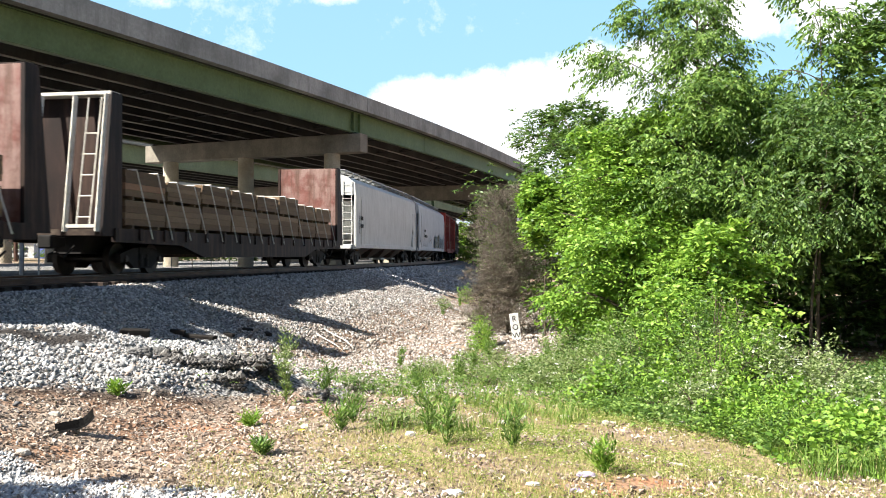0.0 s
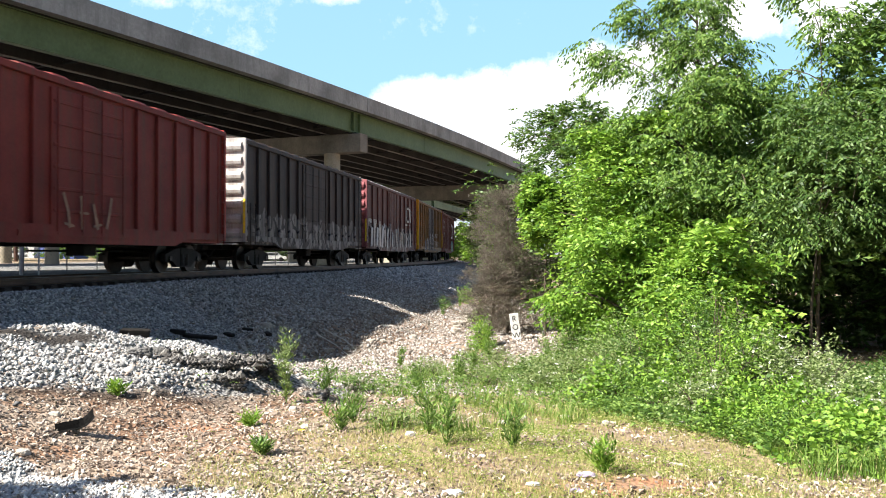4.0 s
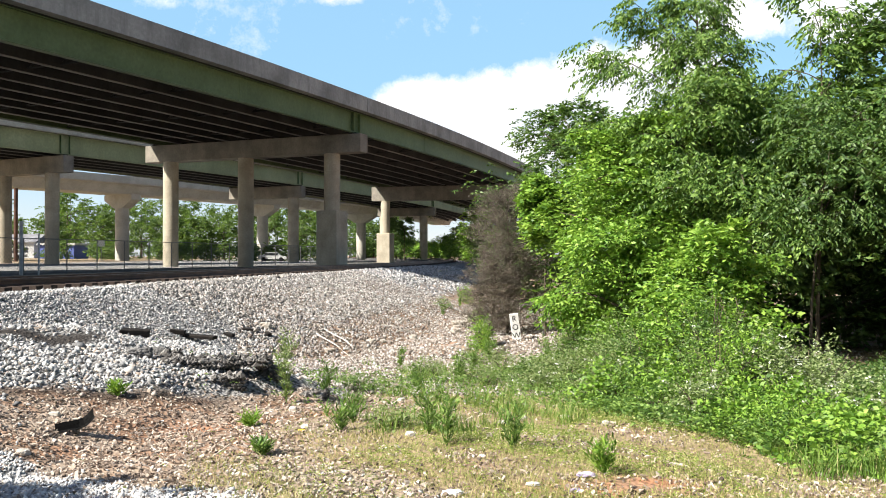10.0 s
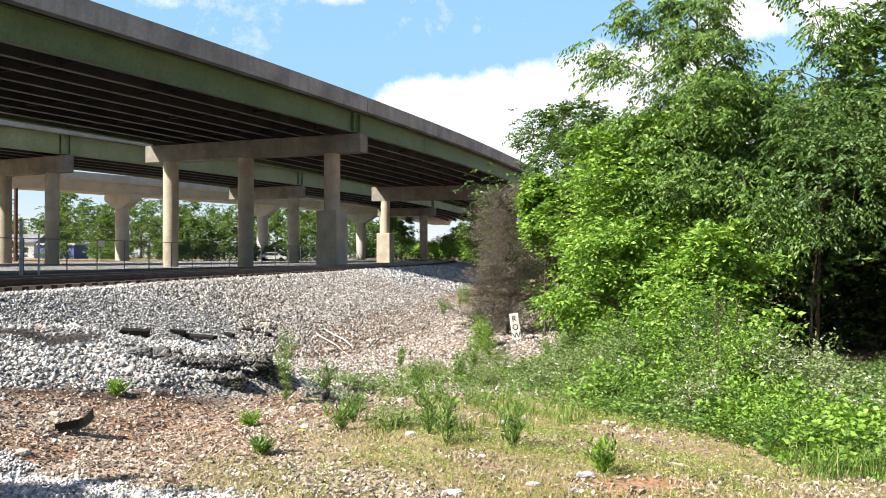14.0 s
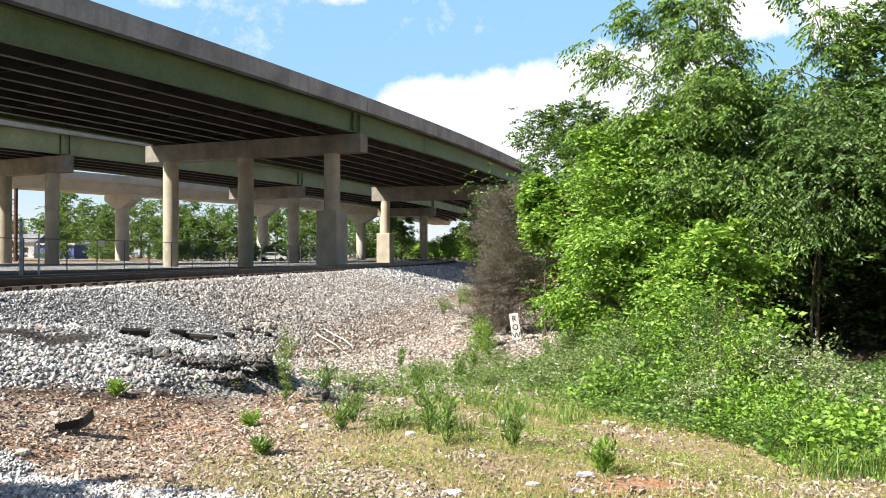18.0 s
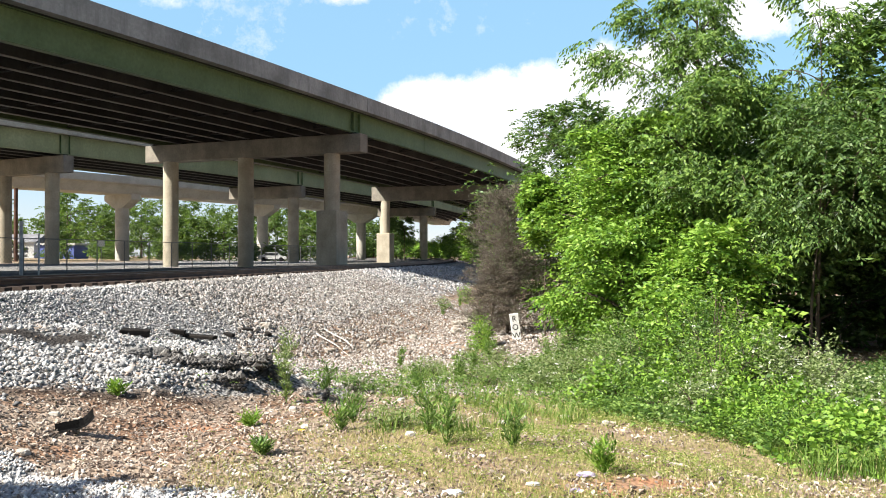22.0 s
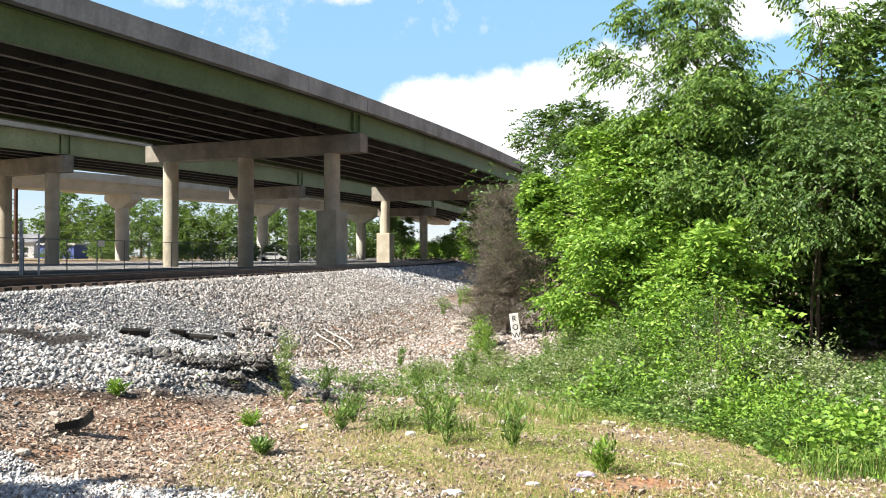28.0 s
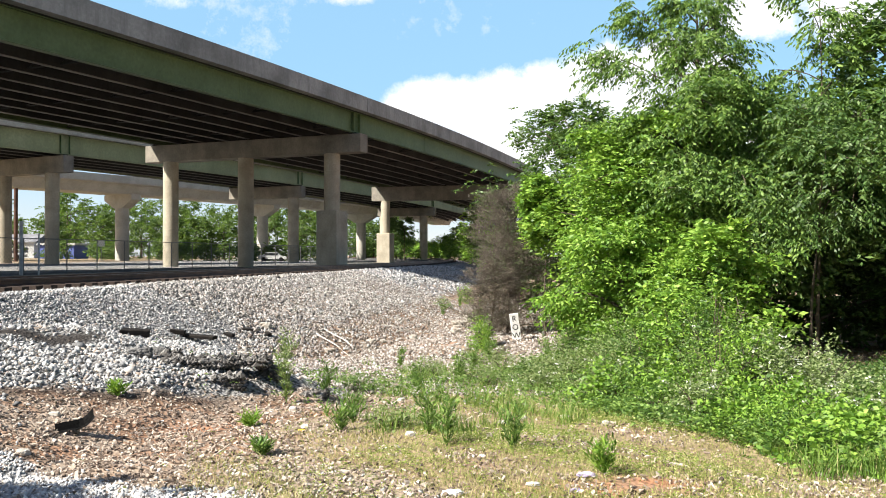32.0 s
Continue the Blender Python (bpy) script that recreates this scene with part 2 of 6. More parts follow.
# ---- the track's line ----
TRACK_X, TRACK_Y, TRACK_TH, BEND, BEND_R = -10.09, 19.98, math.atan2(0.9845, 0.1752), 15.3, 520.0
_cx = TRACK_X + BEND * math.cos(TRACK_TH) - BEND_R * math.sin(TRACK_TH)
_cy = TRACK_Y + BEND * math.sin(TRACK_TH) + BEND_R * math.cos(TRACK_TH)
RAIL = 1.5


def track(s, off=0.0):
    if s <= BEND:
        c, n = math.cos(TRACK_TH), math.sin(TRACK_TH)
        return TRACK_X + s * c + off * n, TRACK_Y + s * n - off * c, TRACK_TH
    th = TRACK_TH + (s - BEND) / BEND_R
    return _cx + (BEND_R + off) * math.sin(th), _cy - (BEND_R + off) * math.cos(th), th


def beside(x, y):
    """Distance along the track and to its right, for arrays of places."""
    c, n = math.cos(TRACK_TH), math.sin(TRACK_TH)
    s = (x - TRACK_X) * c + (y - TRACK_Y) * n
    d = (x - TRACK_X) * n - (y - TRACK_Y) * c
    r = np.hypot(x - _cx, y - _cy)
    th = np.arctan2(x - _cx, -(y - _cy))
    s2 = BEND + BEND_R * (th - TRACK_TH)
    on = s > BEND
    return np.where(on, s2, s), np.where(on, r - BEND_R, d)


def smooth01(v, a, b):
    t = np.clip((v - a) / (b - a), 0, 1)
    return t * t * (3 - 2 * t)


def wob(x, y, k, seed=0.0):
    """Cheap smooth unevenness between about -1 and 1."""
    return (np.sin(x * k + 1.3 * seed) * np.cos(y * k * 0.83 + seed) + 0.6 * np.sin(x * k * 2.3 + y * k * 1.7 + 2 * seed)
            + 0.35 * np.sin(x * k * 4.9 - y * k * 4.1 + seed) * np.cos(y * k * 5.3)) / 1.7


def ground_z(x, y):
    x, y = np.asarray(x, float), np.asarray(y, float)
    s, d = beside(x, y)
    flat = np.interp(y, [5.5, 8.0, 12.0, 16.0, 21.5, 26.0, 60.0, 180.0], [0.42, 0.3, 0.0, -0.3, -0.6, -0.62, -0.4, 0.9])
    flat = flat + 0.4 * smooth01(x, 0.8, 3.5) * smooth01(y, 11, 18) * (1 - smooth01(y, 60, 120))
    flat = flat + 0.045 * wob(x, y, 0.9, 1.0) + 0.018 * wob(x, y, 3.1, 2.0)
    flat = flat + 0.32 * np.exp(-((x - 1.0) ** 2 / 2.0 + (y - 23.5) ** 2 / 6.0))
    slope = 1.23 - (0.51 - 0.18 * smooth01(s, -5, 8)) * np.maximum(0, d - 2.25) - 0.05 * wob(x, y, 1.7, 3.0) * smooth01(d, 2.2, 3.5)
    slope = slope + 0.12 * np.exp(-((d - 5.2) ** 2 / 0.9 + (s - 13.0) ** 2 / 14.0))
    rim = 5.9 + 0.25 * wob(x, y, 1.1, 5.0)
    pad = 0.99 + 0.05 * wob(x, y, 2.0, 4.0) - 0.2 * np.maximum(0, d - rim) - 0.17 * np.maximum(0, s + 6.8)
    # a ragged lip where the old surface breaks off
    lip = y - 9.75 - 1.2 * (x + 3.6) + 0.2 * wob(x, y, 3.0, 2.7)
    pad = pad - 0.12 * (1 - smooth01(lip, -0.3, 0.4)) * smooth01(x / np.maximum(y, 1), -0.36, -0.3)
    near = np.maximum(np.maximum(slope, pad), flat)
    near = np.where(d < 2.25, 1.23 + 0.06 * smooth01(-d, -1.15, -0.9), near)
    far = 1.29 - 0.16 * smooth01(-d, 2.2, 4.5) + 0.45 * smooth01(-d, 25, 80) + 0.02 * wob(x, y, 0.7, 6.0) * smooth01(-d, 3, 6)
    return np.where(d > 0, near, far)


def gz(x, y):
    return float(ground_z(np.array([x]), np.array([y]))[0])


def spaced(knots):
    out = []
    for (a, b, step) in knots:
        out.append(np.arange(a, b, step))
    return np.concatenate(out)


def ground():
    u = np.concatenate([-np.geomspace(3000, 20, 40), spaced([(-18, 30, 0.14), (30, 60, 0.4), (60, 130, 1.5)]), np.geomspace(131, 4000, 40)])
    v = np.concatenate([-np.geomspace(3500, 24, 40), spaced([(-22, -4, 0.8), (-4, 16.5, 0.14)]), np.geomspace(17, 3500, 45)])
    U, V = np.meshgrid(u, v, indexing="ij")
    c, n = math.cos(TRACK_TH), math.sin(TRACK_TH)
    X, Y = TRACK_X + U * c + V * n, TRACK_Y + U * n - V * c
    Z = ground_z(X, Y)
    a, b = U.shape
    idx = np.arange(a * b).reshape(a, b)
    faces = np.stack([idx[:-1, :-1], idx[:-1, 1:], idx[1:, 1:], idx[1:, :-1]], -1).reshape(-1, 4)
    me = fast_mesh("ground", np.stack([X, Y, Z], -1).reshape(-1, 3), faces[:, ::-1], M["ground"], True)
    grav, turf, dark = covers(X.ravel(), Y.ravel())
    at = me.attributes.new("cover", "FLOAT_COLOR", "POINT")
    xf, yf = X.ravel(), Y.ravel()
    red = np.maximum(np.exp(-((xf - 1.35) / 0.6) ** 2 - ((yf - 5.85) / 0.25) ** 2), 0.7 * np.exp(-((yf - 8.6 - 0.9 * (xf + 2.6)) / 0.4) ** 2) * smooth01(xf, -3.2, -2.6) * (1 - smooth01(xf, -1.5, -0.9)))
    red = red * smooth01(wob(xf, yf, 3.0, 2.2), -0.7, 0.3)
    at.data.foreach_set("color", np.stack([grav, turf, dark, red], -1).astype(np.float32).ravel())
    return tagged(linked("ground", me), "uneven red clay ground with gravel and thin grass", "ground", kind="structure")


def covers(x, y):
    """How much ballast, turf and darkening (dark soil, painted shade) lies at each place, 0 to 1."""
    s, d = beside(x, y)
    e = 0.35 * wob(x, y, 1.3, 7.0)
    lip = y - 8.9 - 1.2 * (x + 4.0) - 0.5 * e
    ray = x / np.maximum(y, 1.0)
    pad = smooth01(lip, -0.2, 0.35) * (1 - smooth01(ray + 0.02 * e, -0.125, -0.09)) * (s < 0)
    bank = (1 - smooth01(d + e, 5.6, 6.4)) * smooth01(d, -46, -40)
    bank = bank * (1 - 0.3 * smooth01(s, 3, 10) * smooth01(d + 0.5 * e, 3.4, 4.8))
    brown = smooth01(ray, -0.22, -0.17) * smooth01(d, 4.6, 5.6) * (s < 6)
    grav = np.maximum(bank * (1 - 0.4 * brown), pad * (1 - 0.6 * brown * smooth01(y, 13.5, 15)))
    grav = np.maximum(grav, smooth01(6.7 - 0.45 * (x + 3.3) + 0.15 * wob(x, y, 1.4, 8.0) - y, -0.05, 0.3) * (d > 6) * (1 - smooth01(x, -1.6, -0.9)))
    turf = np.where(d > 0, smooth01(x + 0.9 * wob(x, y, 0.8, 2.0), -2.6, 0.6) * smooth01(d, 8.5, 10.5) * (1 - 0.85 * smooth01(y, 17.0, 19.5)), smooth01(-d, 40, 46))
    turf = turf * (1 - np.exp(-((x - 1.35 - 0.2 * e) / 0.55) ** 2 - ((y - 5.85) / 0.24) ** 2))
    turf = turf * (1 - 0.9 * smooth01(x, 3.4, 4.2) * (d > 0))
    turf = turf * (0.4 + 0.6 * smooth01(wob(x, y, 1.9, 6.6), -0.6, 0.25))
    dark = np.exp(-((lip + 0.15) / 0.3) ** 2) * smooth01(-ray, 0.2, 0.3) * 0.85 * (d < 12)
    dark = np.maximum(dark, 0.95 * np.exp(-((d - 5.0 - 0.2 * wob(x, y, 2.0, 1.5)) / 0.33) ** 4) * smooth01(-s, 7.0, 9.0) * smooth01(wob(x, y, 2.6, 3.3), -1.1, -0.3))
    # the bridges' shade beyond the track, painted into the ground
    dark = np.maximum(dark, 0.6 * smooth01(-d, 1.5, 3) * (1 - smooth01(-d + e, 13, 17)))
    # dirty, oily ballast around the rails, with their shade painted in
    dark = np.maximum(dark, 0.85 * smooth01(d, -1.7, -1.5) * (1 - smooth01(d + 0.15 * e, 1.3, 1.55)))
    strip = -0.59 * (x + 5.3) + 0.81 * (y - 11.57) + 0.12 * wob(x, y, 2.5, 1.0)
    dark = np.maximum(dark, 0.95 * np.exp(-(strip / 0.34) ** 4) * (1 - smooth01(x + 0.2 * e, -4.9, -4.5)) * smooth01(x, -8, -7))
    return np.clip(grav, 0, 1), np.clip(turf * (1 - grav), 0, 1), np.clip(dark, 0, 1)


ground()


# ---- railway ----
def railway():
    for k, off in enumerate((0.75, -0.75)):
        r = thing("rail")
        tagged(r, "rusty steel running rail with a worn head", "rail", "rails of the track")
        prof = [(off - 0.07, 1.335), (off + 0.07, 1.335), (off + 0.07, 1.35), (off + 0.012, 1.37), (off + 0.012, 1.455),
                (off + 0.036, 1.462), (off + 0.036, 1.492), (off - 0.036, 1.492), (off - 0.036, 1.462), (off - 0.012, 1.455), (off - 0.012, 1.37), (off - 0.07, 1.35)]
        part("rail_web", swept(track, prof, -470, 300, 2.5), M["rail"], r)
        part("rail_head", swept(track, [(off - 0.03, 1.4925), (off + 0.03, 1.4925), (off + 0.028, 1.5), (off - 0.028, 1.5)], -470, 300, 2.5), M["rail_head"], r)
    me = bpy.data.meshes.new("tie")
    bm = boxed(-0.115, 0.115, -1.3, 1.3, -0.17, 0.0, 0.008)
    bm.to_mesh(me)
    bm.free()
    me.materials.append(M["tie"])
    ties = tagged(thing("track_ties"), "dark creosoted timber ties under the rails", "ties", kind="structure")
    rng = random.Random(3)
    s = -20.0
    while s < 110:
        x, y, th = track(s)
        linked("tie", me, ties, m=Matrix.Translation((x, y, 1.338 + rng.uniform(-0.008, 0.004))) @ Matrix.Rotation(th + rng.uniform(-0.02, 0.02), 4, "Z"))
        s += 0.52


railway()


# ---- bridges ----
def girder_profile(off, z0, z1, half=0.22, web=0.012):
    return [(off - half, z0), (off + half, z0), (off + half, z0 + 0.045), (off + web, z0 + 0.045), (off + web, z1 - 0.04), (off + half, z1 - 0.04),
            (off + half, z1), (off - half, z1), (off - half, z1 - 0.04), (off - web, z1 - 0.04), (off - web, z0 + 0.045), (off - half, z0 + 0.045)]


def steel_bridge(path, width, count, z0, z1, zt, u0, u1, joints, label, paint="girder", rail="parapet"):
    """Green plate girders from z0 to z1 under a concrete deck; the parapet's top is at zt. Offsets run to the left of the near edge."""
    b = tagged(thing("highway_bridge"), label, "bridge", "highway bridges")
    deck = [(-0.25, z1), (-0.25, z1 + 0.24), (-width + 0.25, z1 + 0.24), (-width + 0.25, z1)]
    # the concrete deck takes the same near-black colour as painted shade
    part("deck", swept(path, deck, u0, u1, 4), M["girder_shade"], b)
    for off, sgn in ((0.0, 1), (-width, -1)):
        o = off
        prof = [(o + sgn * 0.12, z1 - 0.02), (o + sgn * 0.12, zt), (o - sgn * 0.14, zt), (o - sgn * 0.2, zt - 0.5), (o - sgn * 0.42, z1 + 0.26), (o - sgn * 0.42, z1 - 0.02)]
        u = u0
        cuts = [u0] + [j for j in joints if u0 < j < u1] + [u1]
        for a, c in zip(cuts, cuts[1:]):
            part("parapet", swept(path, prof, a + 0.03, c - 0.03, 4), M[rail], b)
    offs = [-0.95 - (width - 1.9) * i / (count - 1) for i in range(count)]
    for i, o in enumerate(offs):
        # outer girders keep their green; inner ones get the shaded copy
        mat = M[paint] if i in (0, count - 1) else M["girder_shade"]
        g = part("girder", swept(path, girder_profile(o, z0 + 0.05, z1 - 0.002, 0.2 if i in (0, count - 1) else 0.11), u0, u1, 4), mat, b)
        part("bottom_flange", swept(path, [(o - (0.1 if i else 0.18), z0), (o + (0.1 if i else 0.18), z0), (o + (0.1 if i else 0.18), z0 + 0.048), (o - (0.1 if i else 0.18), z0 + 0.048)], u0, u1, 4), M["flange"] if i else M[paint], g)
        if i == 0:
            for j in joints:
                for side in (-1, 1):
                    xs, ys, th = path(j + side * 13.5, o + 0.02)
                    part("splice_plate", boxed(-0.3, 0.3, -0.012, 0.012, z0 + 0.12, z1 - 0.12, m=Matrix.Translation((xs, ys, 0)) @ Matrix.Rotation(th, 4, "Z")), M[paint], g)
    for j in joints:
        for du in (-0.5, 0.5):
            x, y, th = path(j + du, offs[0] + 0.13)
            part("bearing_stiffener", boxed(-0.015, 0.015, -0.1, 0.1, z0 + 0.05, z1 - 0.05, m=Matrix.Translation((x, y, 0)) @ Matrix.Rotation(th, 4, "Z")), M["girder"], b)
    u = u0 + 3
    while u < u1:
        fr = bmesh.new()
        for o, q in zip(offs, offs[1:]):
            for za, zb in ((z0 + 0.25, z1 - 0.25), (z1 - 0.25, z0 + 0.25), (z0 + 0.25, z0 + 0.25)):
                xa, ya, _ = path(u, o - 0.02)
                xb, yb, _ = path(u, q + 0.02)
                rod(fr, (xa, ya, za), (xb, yb, zb), 0.045, seg=4)
        part("cross_frame", fr, M["girder_shade"], b)
        u += 7.5
    return b


def pier(path, u, width, top, cap_h, columns, radius, label, crash=None, cap_w=1.15, over=0.25, far=0.25):
    """A pier: a cap beam along the width with round columns under it."""
    x, y, th = path(u, over)
    base = min(gz(*path(u, -o)[:2]) for o in columns) - 0.3
    p = tagged(thing("bridge_pier", Matrix.Translation((x, y, 0)) @ Matrix.Rotation(th, 4, "Z")), label, "bridge pier", "bridge piers")
    bm = bmesh.new()
    w = cap_w / 2
    L = width + over + far
    z0, z1 = top - cap_h, top
    pts = [(0, z1), (0, z0), (L, z0), (L, z1)]
    a = [bm.verts.new((-w, q, z)) for q, z in pts]
    c = [bm.verts.new((w, q, z)) for q, z in pts]
    bm.faces.new(a)
    bm.faces.new(c[::-1])
    for i in range(4):
        bm.faces.new((a[i], a[(i + 1) % 4], c[(i + 1) % 4], c[i]))
    bmesh.ops.bevel(bm, geom=list(bm.edges), offset=0.03, segments=1, affect="EDGES")
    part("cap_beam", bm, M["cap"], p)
    for o in columns:
        q = o + over
        part("column", rod(bmesh.new(), (0, q, base), (0, q, z0 + 0.02), radius, seg=28, caps=False), M["pier"], p, smooth=True)
        if crash is not None and crash[0] == o:
            part("crash_wall", boxed(-0.85, 0.85, q - crash[2], q + crash[2], base, crash[1], 0.05), M["pier"], p)
    for k in range(len(columns) * 2 + 1):
        q = over + 0.95 + (width - 1.9) * k / (len(columns) * 2)
        part("bearing", boxed(-0.25, 0.25, q - 0.25, q + 0.25, z1 - 0.01, z1 + 0.12), M["black"], p)
    return p


EDGE1 = arc(-5.6, 62.0, 0.41, 480.0)
steel_bridge(EDGE1, 20.0, 9, 10.95, 12.45, 13.5, -95, 150, [-50.0, 0.0, 50.0, 100.0], "highway bridge with green steel girders and concrete parapet")
for u in (-50.0, 0.0, 46.0, 112.0):
    mid = u == 46.0
    pier(EDGE1, u, 20.0, 10.85, 1.8 if mid else 1.35, (2.8, 18.0) if mid else (2.8, 10.4, 17.6), 0.6, "two-column concrete bridge pier with cap beam" if mid else "three-column concrete bridge pier with cap beam", crash={0.0: (2.8, 5.3, 0.85), 46.0: (18.0, 4.9, 0.9)}.get(u), over=-0.15, far=-0.3)
EDGE2 = arc(-18.7, 116.0, 0.41, 420.0)
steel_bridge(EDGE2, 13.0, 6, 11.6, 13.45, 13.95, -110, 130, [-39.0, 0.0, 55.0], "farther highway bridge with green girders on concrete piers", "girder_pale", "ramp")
for u, columns, radius in ((-78.0, (2.6, 8.6), 0.62), (-39.0, (2.6, 9.6), 0.65), (0.0, (1.9, 9.5), 0.75), (55.0, (2.7, 11.0), 0.8)):
    pier(EDGE2, u, 13.0, 11.5, 1.6, columns, radius, "concrete bridge pier with cap beam on two columns", over=-0.3, far=-0.9)
EDGE3 = arc(-31.0, 146.0, 0.55, 300.0)


def ramp_bridge():
    b = tagged(thing("ramp_bridge"), "pale concrete ramp bridge behind the highway bridges", "bridge", "highway bridges")
    part("box_girder", swept(EDGE3, [(-1.5, 11.0), (-6.5, 11.0), (-7.2, 12.2), (-8.5, 12.35), (-8.5, 12.5), (0.5, 12.5), (0.5, 12.35), (-0.8, 12.2)], -80, 110, 4), M["ramp"], b)
    for off in (0.42, -8.42):
        part("parapet", swept(EDGE3, [(off + 0.12, 12.505), (off + 0.1, 13.4), (off - 0.1, 13.4), (off - 0.12, 12.505)], -80, 110, 4), M["ramp"], b)
    for u in (-62.0, -25.4, 5.0, 40.5):
        x, y, th = EDGE3(u, -4.0)
        p = tagged(thing("hammerhead_pier", Matrix.Translation((x, y, 0)) @ Matrix.Rotation(th, 4, "Z")), "pale concrete hammerhead pier with a round column", "bridge pier", "bridge piers")
        bm = bmesh.new()
        pts = [(-3.2, 11.0), (-3.2, 10.2), (-1.0, 9.0), (1.0, 9.0), (3.2, 10.2), (3.2, 11.0)]
        a = [bm.verts.new((-0.8, q, z)) for q, z in pts]
        c = [bm.verts.new((0.8, q, z)) for q, z in pts]
        bm.faces.new(a)
        bm.faces.new(c[::-1])
        for i in range(6):
            bm.faces.new((a[i], a[(i + 1) % 6], c[(i + 1) % 6], c[i]))
        part("cap_beam", bm, M["ramp"], p)
        part("column", rod(bmesh.new(), (0, 0, gz(x, y) - 0.3), (0, 0, 9.02), 1.0, seg=28, caps=False), M["ramp"], p, smooth=True)


ramp_bridge()


# ---- train ----
def car_paint(name, base, dark, light, tags=None, lo=0.5, hi=2.2, fade=None, rust=0.35, top=2.05):
    """Weathered car paint in the car's own space, with rust runs and, if tags is a colour, sprayed paint along the lower side between x = lo and hi."""
    m, n, l, b = nodes_of(name)
    co = coords(n)
    c = ramp(n, l, tex(n, l, co, 0.6, 6, 0.65), [(0.28, dark), (0.5, base), (0.74, light)])
    if fade is not None:
        c = mix(n, l, ramp(n, l, tex(n, l, co, 0.9, 4), [(0.46, (0, 0, 0)), (0.6, (1, 1, 1))]), c, fade)
    run = tex(n, l, co, 2.6, 5, 0.7, stretch=(1.6, 1, 0.1))
    c = mix(n, l, calc(n, l, "MULTIPLY", ramp(n, l, run, [(0.46, (0, 0, 0)), (0.64, (1, 1, 1))]), min(1.0, rust * 1.5)), c, (0.09, 0.05, 0.035))
    if tags is not None:
        sx = n.new("ShaderNodeSeparateXYZ")
        l.new(co, sx.inputs[0])
        wv = calc(n, l, "MULTIPLY", calc(n, l, "SUBTRACT", tex(n, l, co, 0.9, 2), 0.5), 1.6)
        low = band(n, l, calc(n, l, "ADD", sx.outputs["Z"], wv), 0.75, 0.85, top - 0.1, top)
        along = band(n, l, sx.outputs["X"], lo, lo + 0.3, hi - 0.3, hi)
        warp = n.new("ShaderNodeVectorMath")
        warp.operation = "MULTIPLY_ADD"
        ns = n.new("ShaderNodeTexNoise")
        ns.inputs["Scale"].default_value = 1.7
        l.new(co, ns.inputs["Vector"])
        l.new(ns.outputs["Color"], warp.inputs[0])
        warp.inputs[1].default_value = (0.75, 0.0, 0.75)
        l.new(co, warp.inputs[2])
        mp = n.new("ShaderNodeMapping")
        mp.inputs["Scale"].default_value = (2.1, 0.05, 0.95)
        l.new(warp.outputs[0], mp.inputs["Vector"])
        edge, cell = n.new("ShaderNodeTexVoronoi"), n.new("ShaderNodeTexVoronoi")
        edge.feature = "DISTANCE_TO_EDGE"
        for v in (edge, cell):
            v.inputs["Scale"].default_value = 1.0
            l.new(mp.outputs[0], v.inputs["Vector"])
        fill = ramp(n, l, edge.outputs["Distance"], [(0.05, (0, 0, 0)), (0.085, (1, 1, 1))])
        pick = n.new("ShaderNodeSeparateColor")
        l.new(cell.outputs["Color"], pick.inputs[0])
        hue = ramp(n, l, pick.outputs[0], [(0.2, tags[0]), (0.5, tags[1]), (0.8, tags[2])])
        hue = mix(n, l, fill, (0.03, 0.03, 0.035), hue)
        some = ramp(n, l, pick.outputs[1], [(0.2, (0.25, 0.25, 0.25)), (0.3, (1, 1, 1))])
        worn_off = ramp(n, l, tex(n, l, co, 5.0, 4, stretch=(1, 1, 0.3)), [(0.35, (0.35, 0.35, 0.35)), (0.55, (1, 1, 1))])
        amount = calc(n, l, "MULTIPLY", calc(n, l, "MULTIPLY", low, along), calc(n, l, "MULTIPLY", some, worn_off))
        c = mix(n, l, calc(n, l, "MULTIPLY", amount, 0.75), c, hue)
    g = tex(n, l, co, 18, 4)
    c = mix(n, l, 0.3, c, ramp(n, l, g, [(0.3, (0.4, 0.38, 0.36)), (0.65, (1, 1, 1))]), "MULTIPLY")
    l.new(c, b.inputs["Base Color"])
    b.inputs["Roughness"].default_value = 0.65
    b.inputs["Specular IOR Level"].default_value = 0.18
    bump(n, l, b, calc(n, l, "ADD", g, tex(n, l, co, 1.5, 2)), 0.15, 0.02)
    return m


